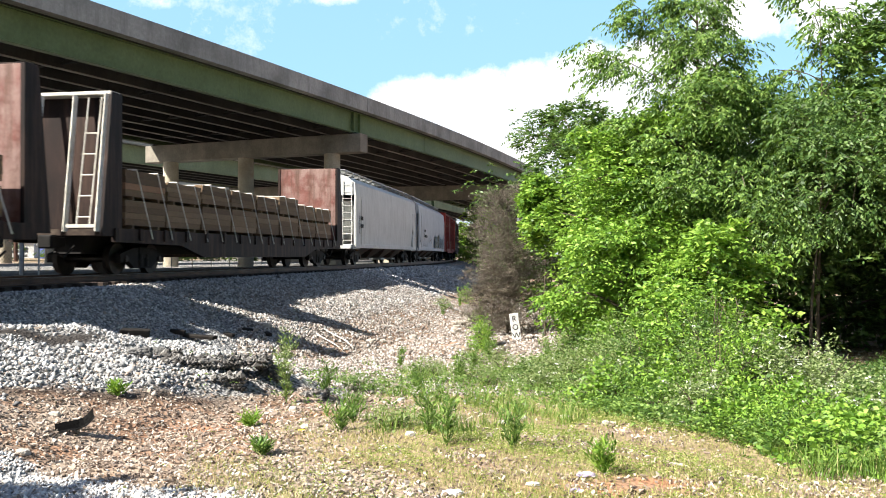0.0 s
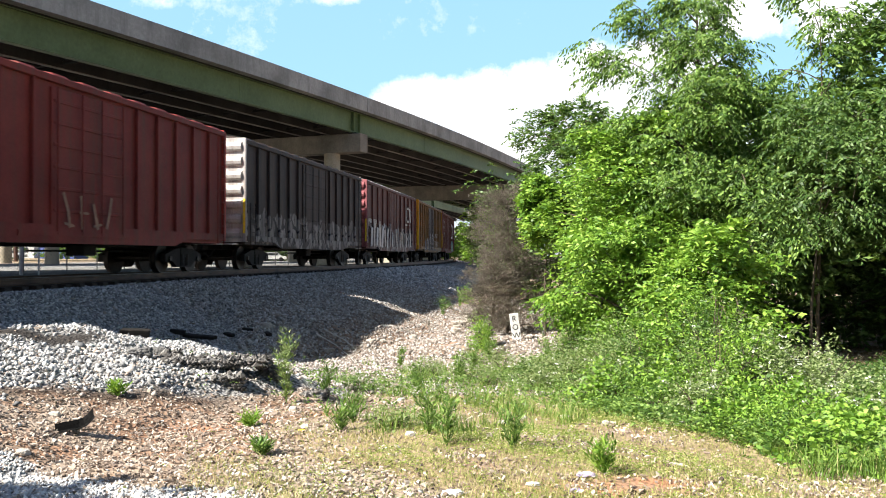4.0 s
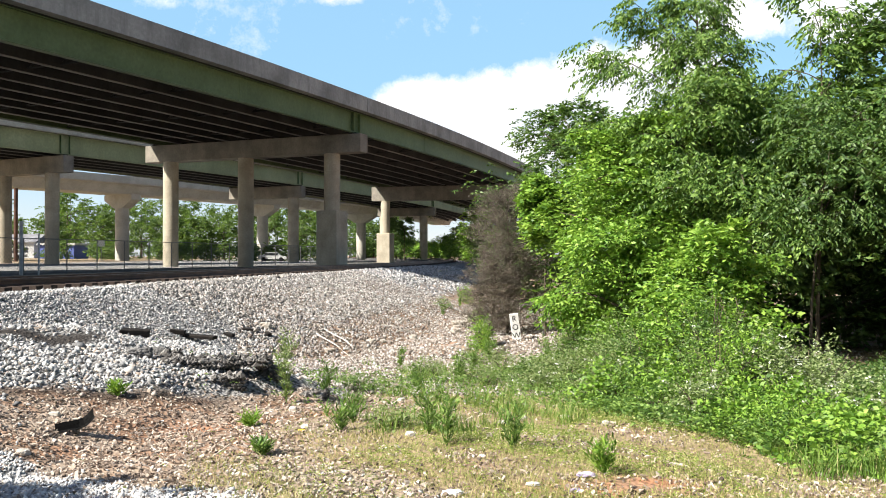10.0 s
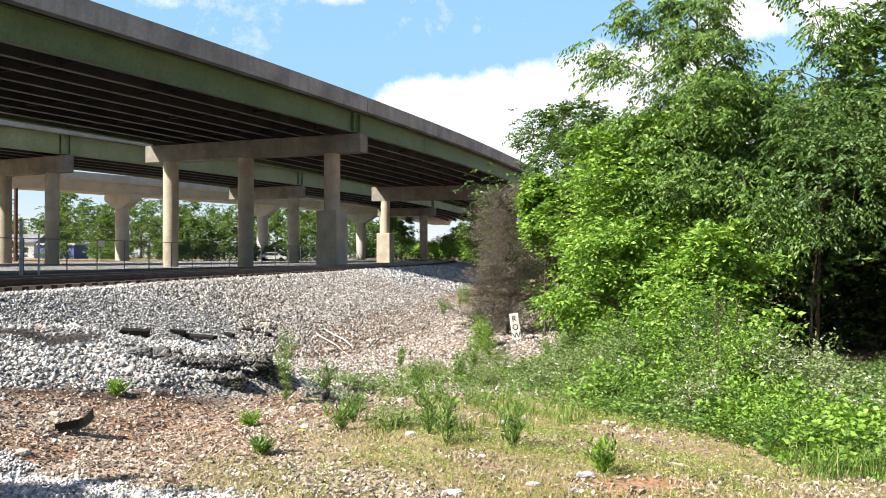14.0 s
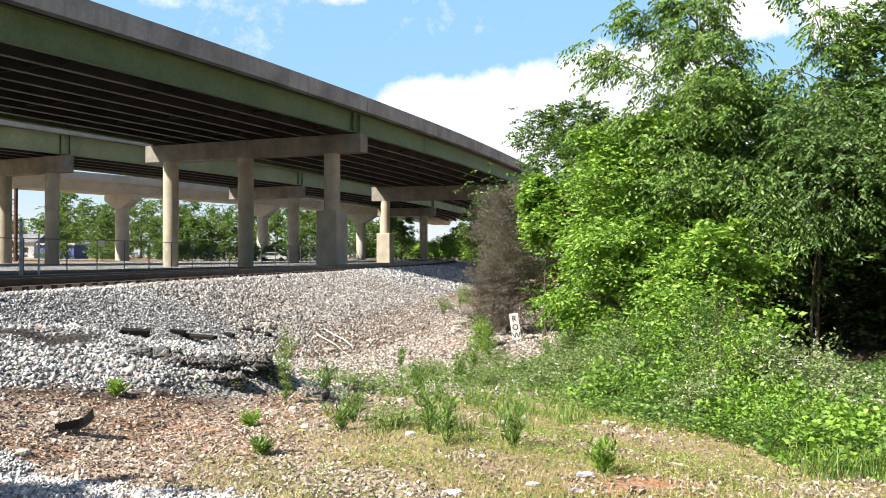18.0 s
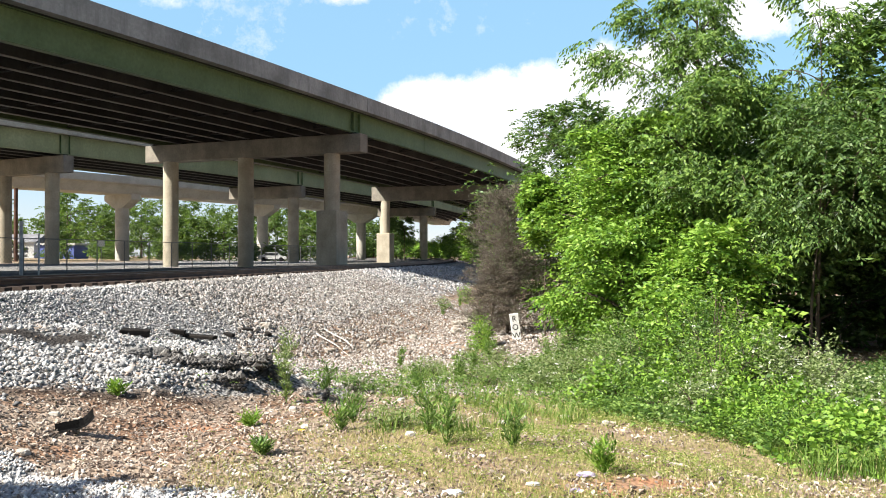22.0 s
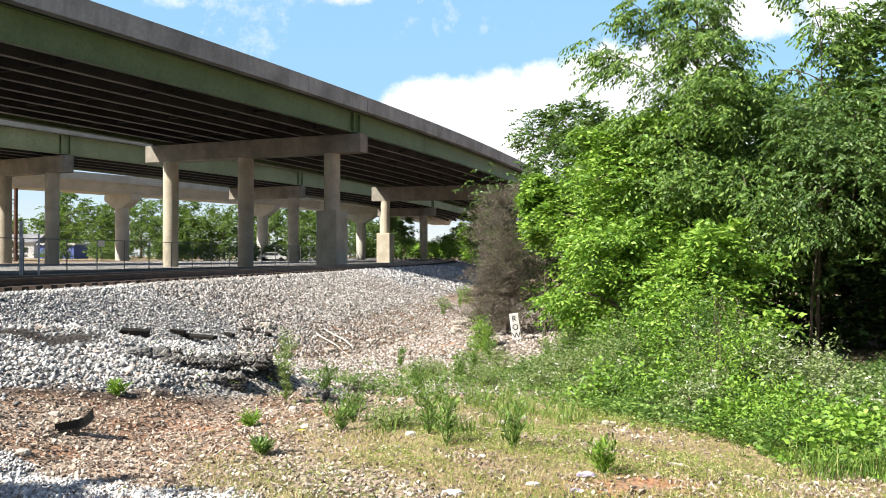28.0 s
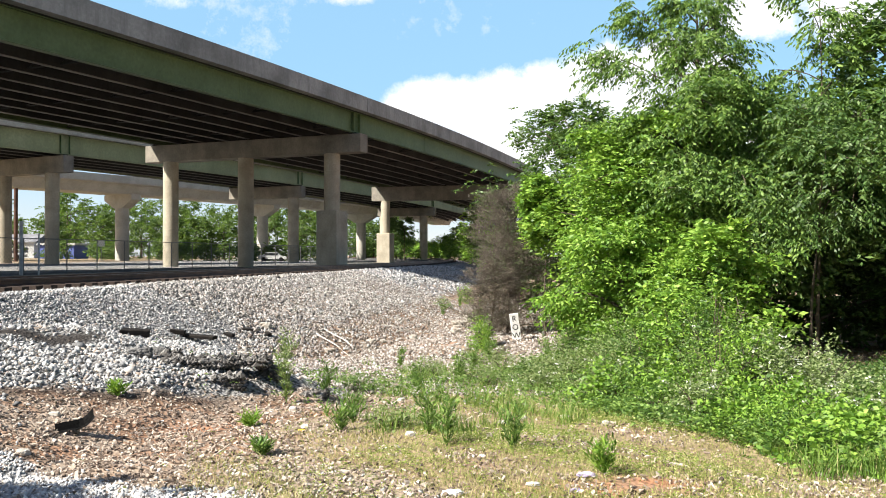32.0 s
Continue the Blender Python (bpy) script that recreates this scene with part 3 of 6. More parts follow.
def truck(car, x):
    """A two-axle bogie at x under a car."""
    t = part("truck_bolster", boxed(x - 0.25, x + 0.25, -1.1, 1.1, 0.42, 0.75, 0.03), M["black"], car)
    for y in (-1.0, 1.0):
        bm = bmesh.new()
        pts = [(-1.15, 0.55), (-1.15, 0.32), (-0.75, 0.36), (-0.45, 0.16), (0.45, 0.16), (0.75, 0.36), (1.15, 0.32), (1.15, 0.55), (0.5, 0.72), (-0.5, 0.72)]
        a = [bm.verts.new((x + p, y - 0.08, z)) for p, z in pts]
        c = [bm.verts.new((x + p, y + 0.08, z)) for p, z in pts]
        bm.faces.new(a)
        bm.faces.new(c[::-1])
        for i in range(len(pts)):
            bm.faces.new((a[i], a[(i + 1) % len(pts)], c[(i + 1) % len(pts)], c[i]))
        for dx in (-0.16, 0.16):
            rod(bm, (x + dx, y - 0.02, 0.2), (x + dx, y - 0.02, 0.55), 0.11, seg=10)
        part("side_frame", bm, M["black"], t)
    for dx in (-0.88, 0.88):
        bm = bmesh.new()
        rod(bm, (0, -1.12, 0), (0, 1.12, 0), 0.08, seg=10)
        for y in (-0.76, 0.76):
            rod(bm, (0, y - 0.065, 0), (0, y + 0.065, 0), 0.42, seg=24)
            s = 1 if y > 0 else -1
            rod(bm, (0, y - s * 0.065, 0), (0, y - s * 0.1, 0), 0.45, seg=24)
        ob = part("wheelset", bm, M["wheel"], t)
        ob.location = (x + dx, 0, 0.42)
        WHEELS.append(ob)
    return t


def coupler(car, x, sgn):
    bm = boxed(min(x, x + sgn * 0.55), max(x, x + sgn * 0.55), -0.12, 0.12, 0.72, 0.98, 0.02)
    box(bm, x + sgn * 0.55 - 0.16, x + sgn * 0.55 + 0.16, -0.2, 0.2, 0.68, 1.02, 0.04)
    part("coupler", bm, M["black"], car)
    h = bmesh.new()
    rod(h, (x, -0.35, 0.75), (x + sgn * 0.35, -0.3, 0.45), 0.03, seg=6)
    rod(h, (x + sgn * 0.35, -0.3, 0.45), (x + sgn * 0.65, -0.25, 0.6), 0.03, seg=6)
    part("brake_hose", h, M["black"], car)


def ladder(car, mat, x, y, z0, z1, width=0.45, rungs=7, along=True, name="ladder"):
    bm = bmesh.new()
    for k in (-0.5, 0.5):
        a = (x + k * width, y) if along else (x, y + k * width)
        rod(bm, (*a, z0), (*a, z1), 0.02, seg=6)
    for i in range(rungs):
        z = z0 + (z1 - z0) * (i + 0.5) / rungs
        if along:
            rod(bm, (x - width / 2, y, z), (x + width / 2, y, z), 0.014, seg=5)
        else:
            rod(bm, (x, y - width / 2, z), (x, y + width / 2, z), 0.014, seg=5)
    return part(name, bm, mat, car)


def bars(car, mat, items, y, name="marking"):
    """Flat painted marks on the near side: (x0, x1, z0, z1) each."""
    for x0, x1, z0, z1 in items:
        part(name, boxed(x0, x1, y - 0.004, y, z0, z1), mat, car)


def ribbon(pts, t, y, thick=0.003, rounds=0.0):
    """A flat painted stroke of width t along (x, z) points on the side's plane y, its corners rounded."""
    if rounds:
        out = [Vector(pts[0])]
        for p, c, q in zip(pts, pts[1:], pts[2:]):
            p, c, q = Vector(p), Vector(c), Vector(q)
            a = c + (p - c).normalized() * min(rounds, (p - c).length * 0.48)
            b = c + (q - c).normalized() * min(rounds, (q - c).length * 0.48)
            for f in (0, 0.25, 0.5, 0.75, 1.0):
                out.append(a * (1 - f) ** 2 + c * 2 * f * (1 - f) + b * f * f)
        pts = out + [Vector(pts[-1])]
    pts = [Vector(p) for p in pts]
    bm = bmesh.new()
    rows = []
    for i, p in enumerate(pts):
        d = (pts[min(i + 1, len(pts) - 1)] - pts[max(i - 1, 0)]).normalized()
        q = Vector((-d.y, d.x)) * t / 2
        rows.append([bm.verts.new((v.x, w, v.y)) for v, w in ((p - q, y - thick), (p + q, y - thick), (p + q, y), (p - q, y))])
    for r, q in zip(rows, rows[1:]):
        for k in range(4):
            bm.faces.new((r[k], r[(k + 1) % 4], q[(k + 1) % 4], q[k]))
    bm.faces.new(rows[0])
    bm.faces.new(rows[-1][::-1])
    return bm


def emblem(car, mat, x, z, h, y, wide=1.0):
    """One rounded band: a bracket that runs on into a zigzag."""
    w = h * 1.76 * wide
    pts = [(0.46, 1.0), (0.0, 1.0), (0.0, 0.0), (0.535, 0.0), (0.6, 0.98), (0.66, 0.98), (0.88, 0.0), (0.95, 0.0), (0.98, 1.0)]
    part("emblem", ribbon([(x + u * w, z + v * h) for u, v in pts], h * 0.17, y, rounds=h * 0.16), mat, car)


def sprayed(car, x0, x1, z0, z1, count, fill, edge, seed, y, bold=0.34):
    """A row of sprayed strokes, bold and outlined, along the lower side."""
    rng = random.Random(seed)
    step = (x1 - x0) / count
    for i in range(count):
        cx, tall = x0 + step * (i + 0.5), (z1 - z0) * rng.uniform(0.7, 1.0)
        slant, base = rng.uniform(-0.25, 0.25) * step, z0 + rng.uniform(0, 0.08) * (z1 - z0)
        t = step * bold * rng.uniform(0.8, 1.4)
        bars_of = [([(cx - slant, base), (cx + rng.uniform(-0.1, 0.1) * step, base + 0.5 * tall), (cx + slant, base + tall)], t)]
        if rng.random() < 0.6:
            q = base + tall * rng.choice((0.12, 0.5, 0.88))
            bars_of.append(([(cx - 0.15 * step, q), (cx + 0.5 * step, q + rng.uniform(-0.08, 0.08))], t * 0.6))
        for j, (pts, w) in enumerate(bars_of):
            if edge is not None:
                part("sprayed_outline", ribbon(pts, w * 1.25 + 0.05, y - 0.0003 * (2 * i + j), rounds=w), edge, car)
            part("sprayed_stroke", ribbon(pts, w, y - 0.01 - 0.0007 * (2 * i + j), rounds=w), fill[i % len(fill)], car)


def boxcar(label, L, paint, roof_mat, end_paint, door_x=0.0, door_w=3.0, door_mat=None, ribs=14, sill=0.78, eave=4.55, rib_mat=None, yellow=True):
    car = tagged(thing("boxcar"), label, "railcar", "cars of the freight train")
    h = L / 2
    W = 1.43
    door_mat = door_mat or paint
    part("body", boxed(-h + 0.06, h - 0.06, -W, W, sill + 0.12, eave - 0.03), paint, car)
    # side sills and top chords
    for y in (-W - 0.045, W + 0.045):
        bm = bmesh.new()
        pts = [(-h, sill + 0.42), (-h, sill + 0.22), (-h + 2.6, sill + 0.22), (-h + 3.4, sill), (h - 3.4, sill), (h - 2.6, sill + 0.22), (h, sill + 0.22), (h, sill + 0.42)]
        a = [bm.verts.new((p, y - 0.05, z)) for p, z in pts]
        c = [bm.verts.new((p, y + 0.05, z)) for p, z in pts]
        bm.faces.new(a)
        bm.faces.new(c[::-1])
        for i in range(len(pts)):
            bm.faces.new((a[i], a[(i + 1) % len(pts)], c[(i + 1) % len(pts)], c[i]))
        part("side_sill", bm, paint, car)
        part("top_chord", boxed(-h, h, y - 0.05, y + 0.05, eave - 0.16, eave, 0.015), paint, car)
        sg = -1 if y < 0 else 1
        rib = boxed(-0.045, 0.045, -0.045, 0.045, sill + 0.4, eave - 0.17, 0.012)
        me = bpy.data.meshes.new("rib")
        rib.to_mesh(me)
        rib.free()
        me.materials.append(rib_mat or paint)
        for i in range(ribs + 1):
            x = -h + 0.07 + (L - 0.14) * i / ribs
            if abs(x - door_x) < door_w / 2 + 0.05:
                continue
            linked("rib", me, car, m=Matrix.Translation((x, sg * (W + 0.045), 0)))
        d = part("door", boxed(door_x - door_w / 2, door_x + door_w / 2, y - sg * 0.03 - 0.03, y - sg * 0.03 + 0.03, sill + 0.3, eave - 0.25, 0.01), door_mat, car)
        for k in range(6):
            z = sill + 0.75 + k * (eave - sill - 1.3) / 5
            part("door_corrugation", boxed(door_x - door_w / 2 + 0.08, door_x + door_w / 2 - 0.08, y + sg * 0.01 - 0.012, y + sg * 0.01 + 0.012, z - 0.04, z + 0.04, 0.008), door_mat, d)
        for k in (-0.5, -0.15, 0.15, 0.5):
            part("lock_rod", rod(bmesh.new(), (door_x + k * door_w * 0.9, y + sg * 0.06, sill + 0.2), (door_x + k * door_w * 0.9, y + sg * 0.06, eave - 0.25), 0.022, seg=6), door_mat, d)
        part("door_track", boxed(door_x - door_w * 0.9, door_x + door_w * 0.9, y + sg * 0.02 - 0.05, y + sg * 0.02 + 0.05, sill + 0.16, sill + 0.27), door_mat, d)
        ladder(car, paint, -h + 0.45, y + sg * 0.09, sill + 0.1, eave - 2.2, rungs=5)
        ladder(car, paint, h - 0.45, y + sg * 0.09, sill + 0.1, eave - 0.2, rungs=9)
    # ends with deep horizontal corrugations
    for sg in (-1, 1):
        x = sg * (h - 0.03)
        e = part("end_wall", boxed(x - 0.04, x + 0.04, -W - 0.04, W + 0.04, sill + 0.2, eave + 0.06), end_paint, car)
        for k in range(7):
            z = sill + 0.5 + k * (eave - sill - 0.75) / 6
            bm = bmesh.new()
            pts = [(0.0, -0.17), (0.11, -0.1), (0.14, 0.0), (0.11, 0.1), (0.0, 0.17)]
            a = [bm.verts.new((x + sg * (0.04 + p), -W + 0.08, z + q)) for p, q in pts]
            c = [bm.verts.new((x + sg * (0.04 + p), W - 0.08, z + q)) for p, q in pts]
            for i in range(4):
                bm.faces.new((a[i], a[i + 1], c[i + 1], c[i]))
            bm.faces.new(a[::-1])
            bm.faces.new(c)
            part("end_corrugation", bm, end_paint, e, smooth=False)
        for y in (-W - 0.02, W + 0.02):
            part("corner_post", boxed(x - 0.09, x + 0.09, y - 0.06, y + 0.06, sill + 0.2, eave + 0.02, 0.015), end_paint, e)
        if yellow:
            part("reflector_strip", boxed(x + sg * 0.095, x + sg * 0.102, -W - 0.06, -W + 0.02, sill + 0.5, sill + 1.7), M["yellow"], e)
        bm = boxed(x + sg * 0.25 - 0.25, x + sg * 0.25 + 0.25, -1.2, 1.2, sill + 0.1, sill + 0.16)
        part("crossover_platform", bm, M["galv"], e)
        coupler(car, sg * h, sg)
    # roof of raised panels
    bm = bmesh.new()
    pts = [(-W - 0.07, eave), (0, eave + 0.22), (W + 0.07, eave), (W + 0.07, eave - 0.05), (0, eave + 0.14), (-W - 0.07, eave - 0.05)]
    a = [bm.verts.new((-h + 0.02, y, z)) for y, z in pts]
    c = [bm.verts.new((h - 0.02, y, z)) for y, z in pts]
    bm.faces.new(a)
    bm.faces.new(c[::-1])
    for i in range(6):
        bm.faces.new((a[i], a[(i + 1) % 6], c[(i + 1) % 6], c[i]))
    r = part("roof", bm, roof_mat, car)
    n = 13
    for i in range(n):
        x = -h + 0.6 + (L - 1.2) * i / (n - 1)
        bm = bmesh.new()
        for s in (-1, 1):
            v = [bm.verts.new(q) for q in ((x - 0.3, s * (W + 0.06), eave + 0.01), (x + 0.3, s * (W + 0.06), eave + 0.01), (x + 0.3, s * 0.05, eave + 0.235), (x - 0.3, s * 0.05, eave + 0.235),
                                           (x - 0.25, s * (W - 0.02), eave + 0.075), (x + 0.25, s * (W - 0.02), eave + 0.075), (x + 0.25, s * 0.1, eave + 0.285), (x - 0.25, s * 0.1, eave + 0.285))]
            for q in ((4, 5, 6, 7), (0, 1, 5, 4), (1, 2, 6, 5), (2, 3, 7, 6), (3, 0, 4, 7)):
                bm.faces.new([v[k] for k in q])
        part("roof_panel", bm, roof_mat, r)
    part("underframe", boxed(-h + 0.3, h - 0.3, -0.45, 0.45, 0.72, sill + 0.3, 0.02), M["black"], car)
    for k in range(5):
        x = -3.2 + k * 1.6
        part("cross_bearer", boxed(x - 0.06, x + 0.06, -1.35, 1.35, sill + 0.02, sill + 0.28), M["black"], car)
    rig = bmesh.new()
    rod(rig, (-2.2, 0.6, 0.7), (-1.2, 0.6, 0.7), 0.22, seg=12)
    rod(rig, (-1.0, -0.5, 0.62), (4.5, -0.3, 0.62), 0.025, seg=6)
    box(rig, 0.6, 1.2, -0.9, -0.4, 0.5, 0.8, 0.03)
    part("brake_rigging", rig, M["black"], car)
    for x in (-h + 2.0, h - 2.0):
        truck(car, x)
    return car


def hopper(label, L, paint, notch=False):
    """A covered hopper with bowed sides, roof walkway and sloped bays."""
    car = tagged(thing("covered_hopper"), label, "railcar", "cars of the freight train")
    h = L / 2
    half = [(0.0, 4.76), (0.6, 4.7), (1.1, 4.52), (1.47, 4.22), (1.53, 3.6), (1.56, 2.9), (1.53, 2.1), (1.47, 1.35), (1.47, 1.02)]
    prof = [(-y, z) for y, z in half[::-1]] + half[1:]
    bm = bmesh.new()
    xs = [-h + 1.55, -h + 1.75] + [-h + 1.75 + (L - 3.5) * i / 12 for i in range(1, 12)] + [h - 1.75, h - 1.55]
    rings = [[bm.verts.new((x, y, z)) for y, z in prof] for x in xs]
    for r, q in zip(rings, rings[1:]):
        for j in range(len(prof) - 1):
            bm.faces.new((r[j], r[j + 1], q[j + 1], q[j])).smooth = True
    for r in rings:
        for v in r:
            if abs(v.co.z - 4.22) < 0.01:
                for e in v.link_edges:
                    if abs(e.verts[0].co.z - e.verts[1].co.z) < 0.01:
                        e.smooth = False
    body = part("body", bm, paint, car)
    for sg in (-1, 1):
        # upper end wall, and side sheets that run out to the corner
        e = bmesh.new()
        x0, x1 = sg * (h - 1.55), sg * (h - 0.25)
        top = [(y, z) for y, z in prof if z > 3.2]
        va = [e.verts.new((x0, y, z)) for y, z in top]
        vb = [e.verts.new((x1, y, z)) for y, z in top]
        for i in range(len(top) - 1):
            e.faces.new((va[i], va[i + 1], vb[i + 1], vb[i]))
        e.faces.new(vb)
        part("end_hood", e, paint, car)
        s = bmesh.new()
        v = [s.verts.new(q) for q in ((sg * (h - 0.27), -1.35, 3.3), (sg * (h - 0.27), 1.35, 3.3), (sg * (h - 2.6), 1.35, 1.1), (sg * (h - 2.6), -1.35, 1.1))]
        s.faces.new(v)
        part("slope_sheet", s, paint, car)
        for y in (-1.5, 1.5):
            part("corner_post", boxed(min(x1, x1 - sg * 0.14), max(x1, x1 - sg * 0.14), y - 0.06, y + 0.06, 1.05, 3.6, 0.015), paint, car)
            part("side_post", boxed(min(x0, x0 + sg * 0.16), max(x0, x0 + sg * 0.16), y - 0.06, y + 0.06, 1.05, 3.4, 0.015), paint, car)
            w = bmesh.new()
            sheet = [(x0, 1.05), (x0, 3.6), (x1, 3.6), (x1, 2.9)] + ([(x0 + sg * 0.25, 1.5), (x1, 1.35)] if notch else []) + [(x1, 1.05)]
            va = [w.verts.new((px, y - 0.02, pz)) for px, pz in sheet]
            vb = [w.verts.new((px, y + 0.02, pz)) for px, pz in sheet]
            w.faces.new(va)
            w.faces.new(vb[::-1])
            for i in range(len(sheet)):
                w.faces.new((va[i], va[(i + 1) % len(sheet)], vb[(i + 1) % len(sheet)], vb[i]))
            part("end_side_sheet", w, paint, car)
        q = bmesh.new()
        for z in (1.6, 2.3):
            rod(q, (x1, -1.4, z), (x1, 1.4, z), 0.03, seg=6)
        for y in (-0.5, 0.5):
            rod(q, (x1, y, 1.1), (x1, y, 2.3), 0.03, seg=6)
        part("end_railing", q, M["white"], car)
        ladder(car, paint, x1 + sg * 0.05, -1.1, 1.1, 4.3, rungs=9, along=False)
        part("end_sill", boxed(min(x0, x1 + sg * 0.2), max(x0, x1 + sg * 0.2), -1.45, 1.45, 0.85, 1.08, 0.02), paint, car)
        coupler(car, sg * (h - 0.1), sg)
        truck(car, sg * (h - 2.0))
    for y in (-1.5, 1.5):
        part("side_sill", boxed(-h + 0.25, h - 0.25, y - 0.05, y + 0.05, 0.9, 1.12, 0.02), paint, car)
    w = part("roof_walkway", boxed(-h + 0.1, h - 0.1, -1.0, -0.5, 4.84, 4.88), M["galv"], car)
    part("roof_walkway", boxed(-h + 0.1, h - 0.1, 0.5, 1.0, 4.84, 4.88), M["galv"], car)
    for i in range(13):
        x = -h + 0.4 + (L - 0.8) * i / 12
        bm = bmesh.new()
        for y in (-0.95, 0.95):
            rod(bm, (x, y, 4.5), (x, y, 4.85), 0.026, seg=5)
        rod(bm, (x, -0.95, 4.82), (x, 0.95, 4.82), 0.02, seg=5)
        part("walkway_bracket", bm, M["galv"], car)
    part("roof_hatch", boxed(-h + 2.0, h - 2.0, -0.3, 0.3, 4.66, 4.8, 0.04), paint, car)
    for k in range(4):
        x = -h + 4.0 + (L - 8.0) * k / 3
        bm = bmesh.new()
        top = [(x - 1.55, -1.3, 1.05), (x + 1.55, -1.3, 1.05), (x + 1.55, 1.3, 1.05), (x - 1.55, 1.3, 1.05)]
        bot = [(x - 0.45, -0.5, 0.38), (x + 0.45, -0.5, 0.38), (x + 0.45, 0.5, 0.38), (x - 0.45, 0.5, 0.38)]
        va, vb = [bm.verts.new(p) for p in top], [bm.verts.new(p) for p in bot]
        bm.faces.new(vb)
        for i in range(4):
            bm.faces.new((va[i], va[(i + 1) % 4], vb[(i + 1) % 4], vb[i]))
        bay = part("hopper_bay", bm, P_BAY, car)
        part("outlet_gate", boxed(x - 0.5, x + 0.5, -0.7, 0.7, 0.26, 0.38, 0.02), M["galv"], bay)
    part("centre_sill", boxed(-h + 0.5, h - 0.5, -0.22, 0.22, 0.68, 1.0), M["black"], car)
    return car


def bulkhead_flat(label, L, paint, rust, loads):
    car = tagged(thing("bulkhead_flatcar"), label, "railcar", "cars of the freight train")
    h = L / 2
    part("deck", boxed(-h, h, -1.4, 1.4, 1.02, 1.18), M["tie"], car)
    for y in (-1.45, 1.45):
        bm = bmesh.new()
        pts = [(-h, 1.2), (-h, 0.85), (-h + 3.5, 0.8), (-h + 5.0, 0.45), (h - 5.0, 0.45), (h - 3.5, 0.8), (h, 0.85), (h, 1.2)]
        a = [bm.verts.new((p, y - 0.06, z)) for p, z in pts]
        c = [bm.verts.new((p, y + 0.06, z)) for p, z in pts]
        bm.faces.new(a)
        bm.faces.new(c[::-1])
        for i in range(8):
            bm.faces.new((a[i], a[(i + 1) % 8], c[(i + 1) % 8], c[i]))
        part("side_sill", bm, paint, car)
        for i in range(14):
            x = -h + 1.2 + (L - 2.4) * i / 13
            part("stake_pocket", boxed(x - 0.08, x + 0.08, y - 0.11, y + 0.11, 0.9, 1.22, 0.01), paint, car)
    for sg in (-1, 1):
        x = sg * (h - 0.2)
        b = part("bulkhead_panel", boxed(x - sg * 0.1 - 0.03, x - sg * 0.1 + 0.03, -1.45, 1.45, 1.15, 4.62, 0.01), rust, car)
        part("bulkhead_backing", boxed(min(x - sg * 0.05, x - sg * 0.02), max(x - sg * 0.05, x - sg * 0.02), -1.4, 1.4, 1.2, 4.58), P_BULK, b)
        for y in (-1.42, 1.42):
            bm = bmesh.new()
            pts = [(x - sg * 0.16, 1.0), (x + sg * 0.75, 1.0), (x + sg * 0.32, 4.64), (x - sg * 0.16, 4.64)]
            a = [bm.verts.new((p, y - 0.05, z)) for p, z in pts]
            c = [bm.verts.new((p, y + 0.05, z)) for p, z in pts]
            bm.faces.new(a)
            bm.faces.new(c[::-1])
            for i in range(4):
                bm.faces.new((a[i], a[(i + 1) % 4], c[(i + 1) % 4], c[i]))
            part("bulkhead_gusset", bm, paint, b)
        rim = M["strap"] if sg < 0 else paint
        for y in (-1.32, -0.45, 0.5, 1.32):
            part("bulkhead_brace", rod(bmesh.new(), (x + sg * 0.74, y, 1.1), (x + sg * 0.3, y, 4.58), 0.075, seg=4), rim, b)
        part("bulkhead_cap", boxed(min(x - sg * 0.1, x + sg * 0.34), max(x - sg * 0.1, x + sg * 0.34), -1.46, 1.46, 4.56, 4.66, 0.02), rim, b)
        part("bulkhead_foot", boxed(min(x + sg * 0.62, x + sg * 0.76), max(x + sg * 0.62, x + sg * 0.76), -1.3, -0.4, 1.2, 1.28), rim, b)
        lm = bmesh.new()
        for yy in (-1.1, -0.75):
            rod(lm, (x + sg * 0.72, yy, 1.2), (x + sg * 0.34, yy - 0.1, 4.5), 0.022, seg=5)
        for k in range(5):
            f = 0.08 + 0.16 * k
            rod(lm, (x + sg * (0.72 - 0.38 * f), -1.12 - 0.1 * f, 1.2 + 3.3 * f), (x + sg * (0.72 - 0.38 * f), -0.72 - 0.1 * f, 1.2 + 3.3 * f), 0.018, seg=5)
        part("bulkhead_ladder", lm, M["strap"], b)
        coupler(car, sg * h, sg)
        truck(car, sg * (h - 2.1))
    part("centre_sill", boxed(-h + 0.3, h - 0.3, -0.4, 0.4, 0.55, 1.03), M["black"], car)
    # timber packs with straps
    rng = random.Random(11)
    x = -h + 0.75
    tops = loads
    n = len(tops)
    step = (L - 1.5) / n
    for i, tiers in enumerate(tops):
        z = 1.22
        for k in range(tiers):
            hh = (0.78, 0.7, 0.55)[k] + rng.uniform(-0.1, 0.1)
            for y in (-0.68, 0.68):
                rows = 4
                pk = None
                for r in range(rows):
                    j, w = rng.uniform(-0.03, 0.03), rng.uniform(-0.012, 0.012)
                    bm = boxed(x + 0.05 + j, x + step - 0.07 + j, y - 0.62 + w, y + 0.62 + w, z + 0.09 + r * (hh - 0.1) / rows + 0.003, z + 0.09 + (r + 1) * (hh - 0.1) / rows - 0.003)
                    if pk is None:
                        pk = part("timber_pack", bm, M["timber"], car)
                    else:
                        part("board_layer", bm, M["timber"], pk)
                for q in (0.2, 0.8):
                    part("dunnage", boxed(x + step * q - 0.05, x + step * q + 0.05, y - 0.62, y + 0.62, z, z + 0.09), M["timber"], pk)
            z += hh
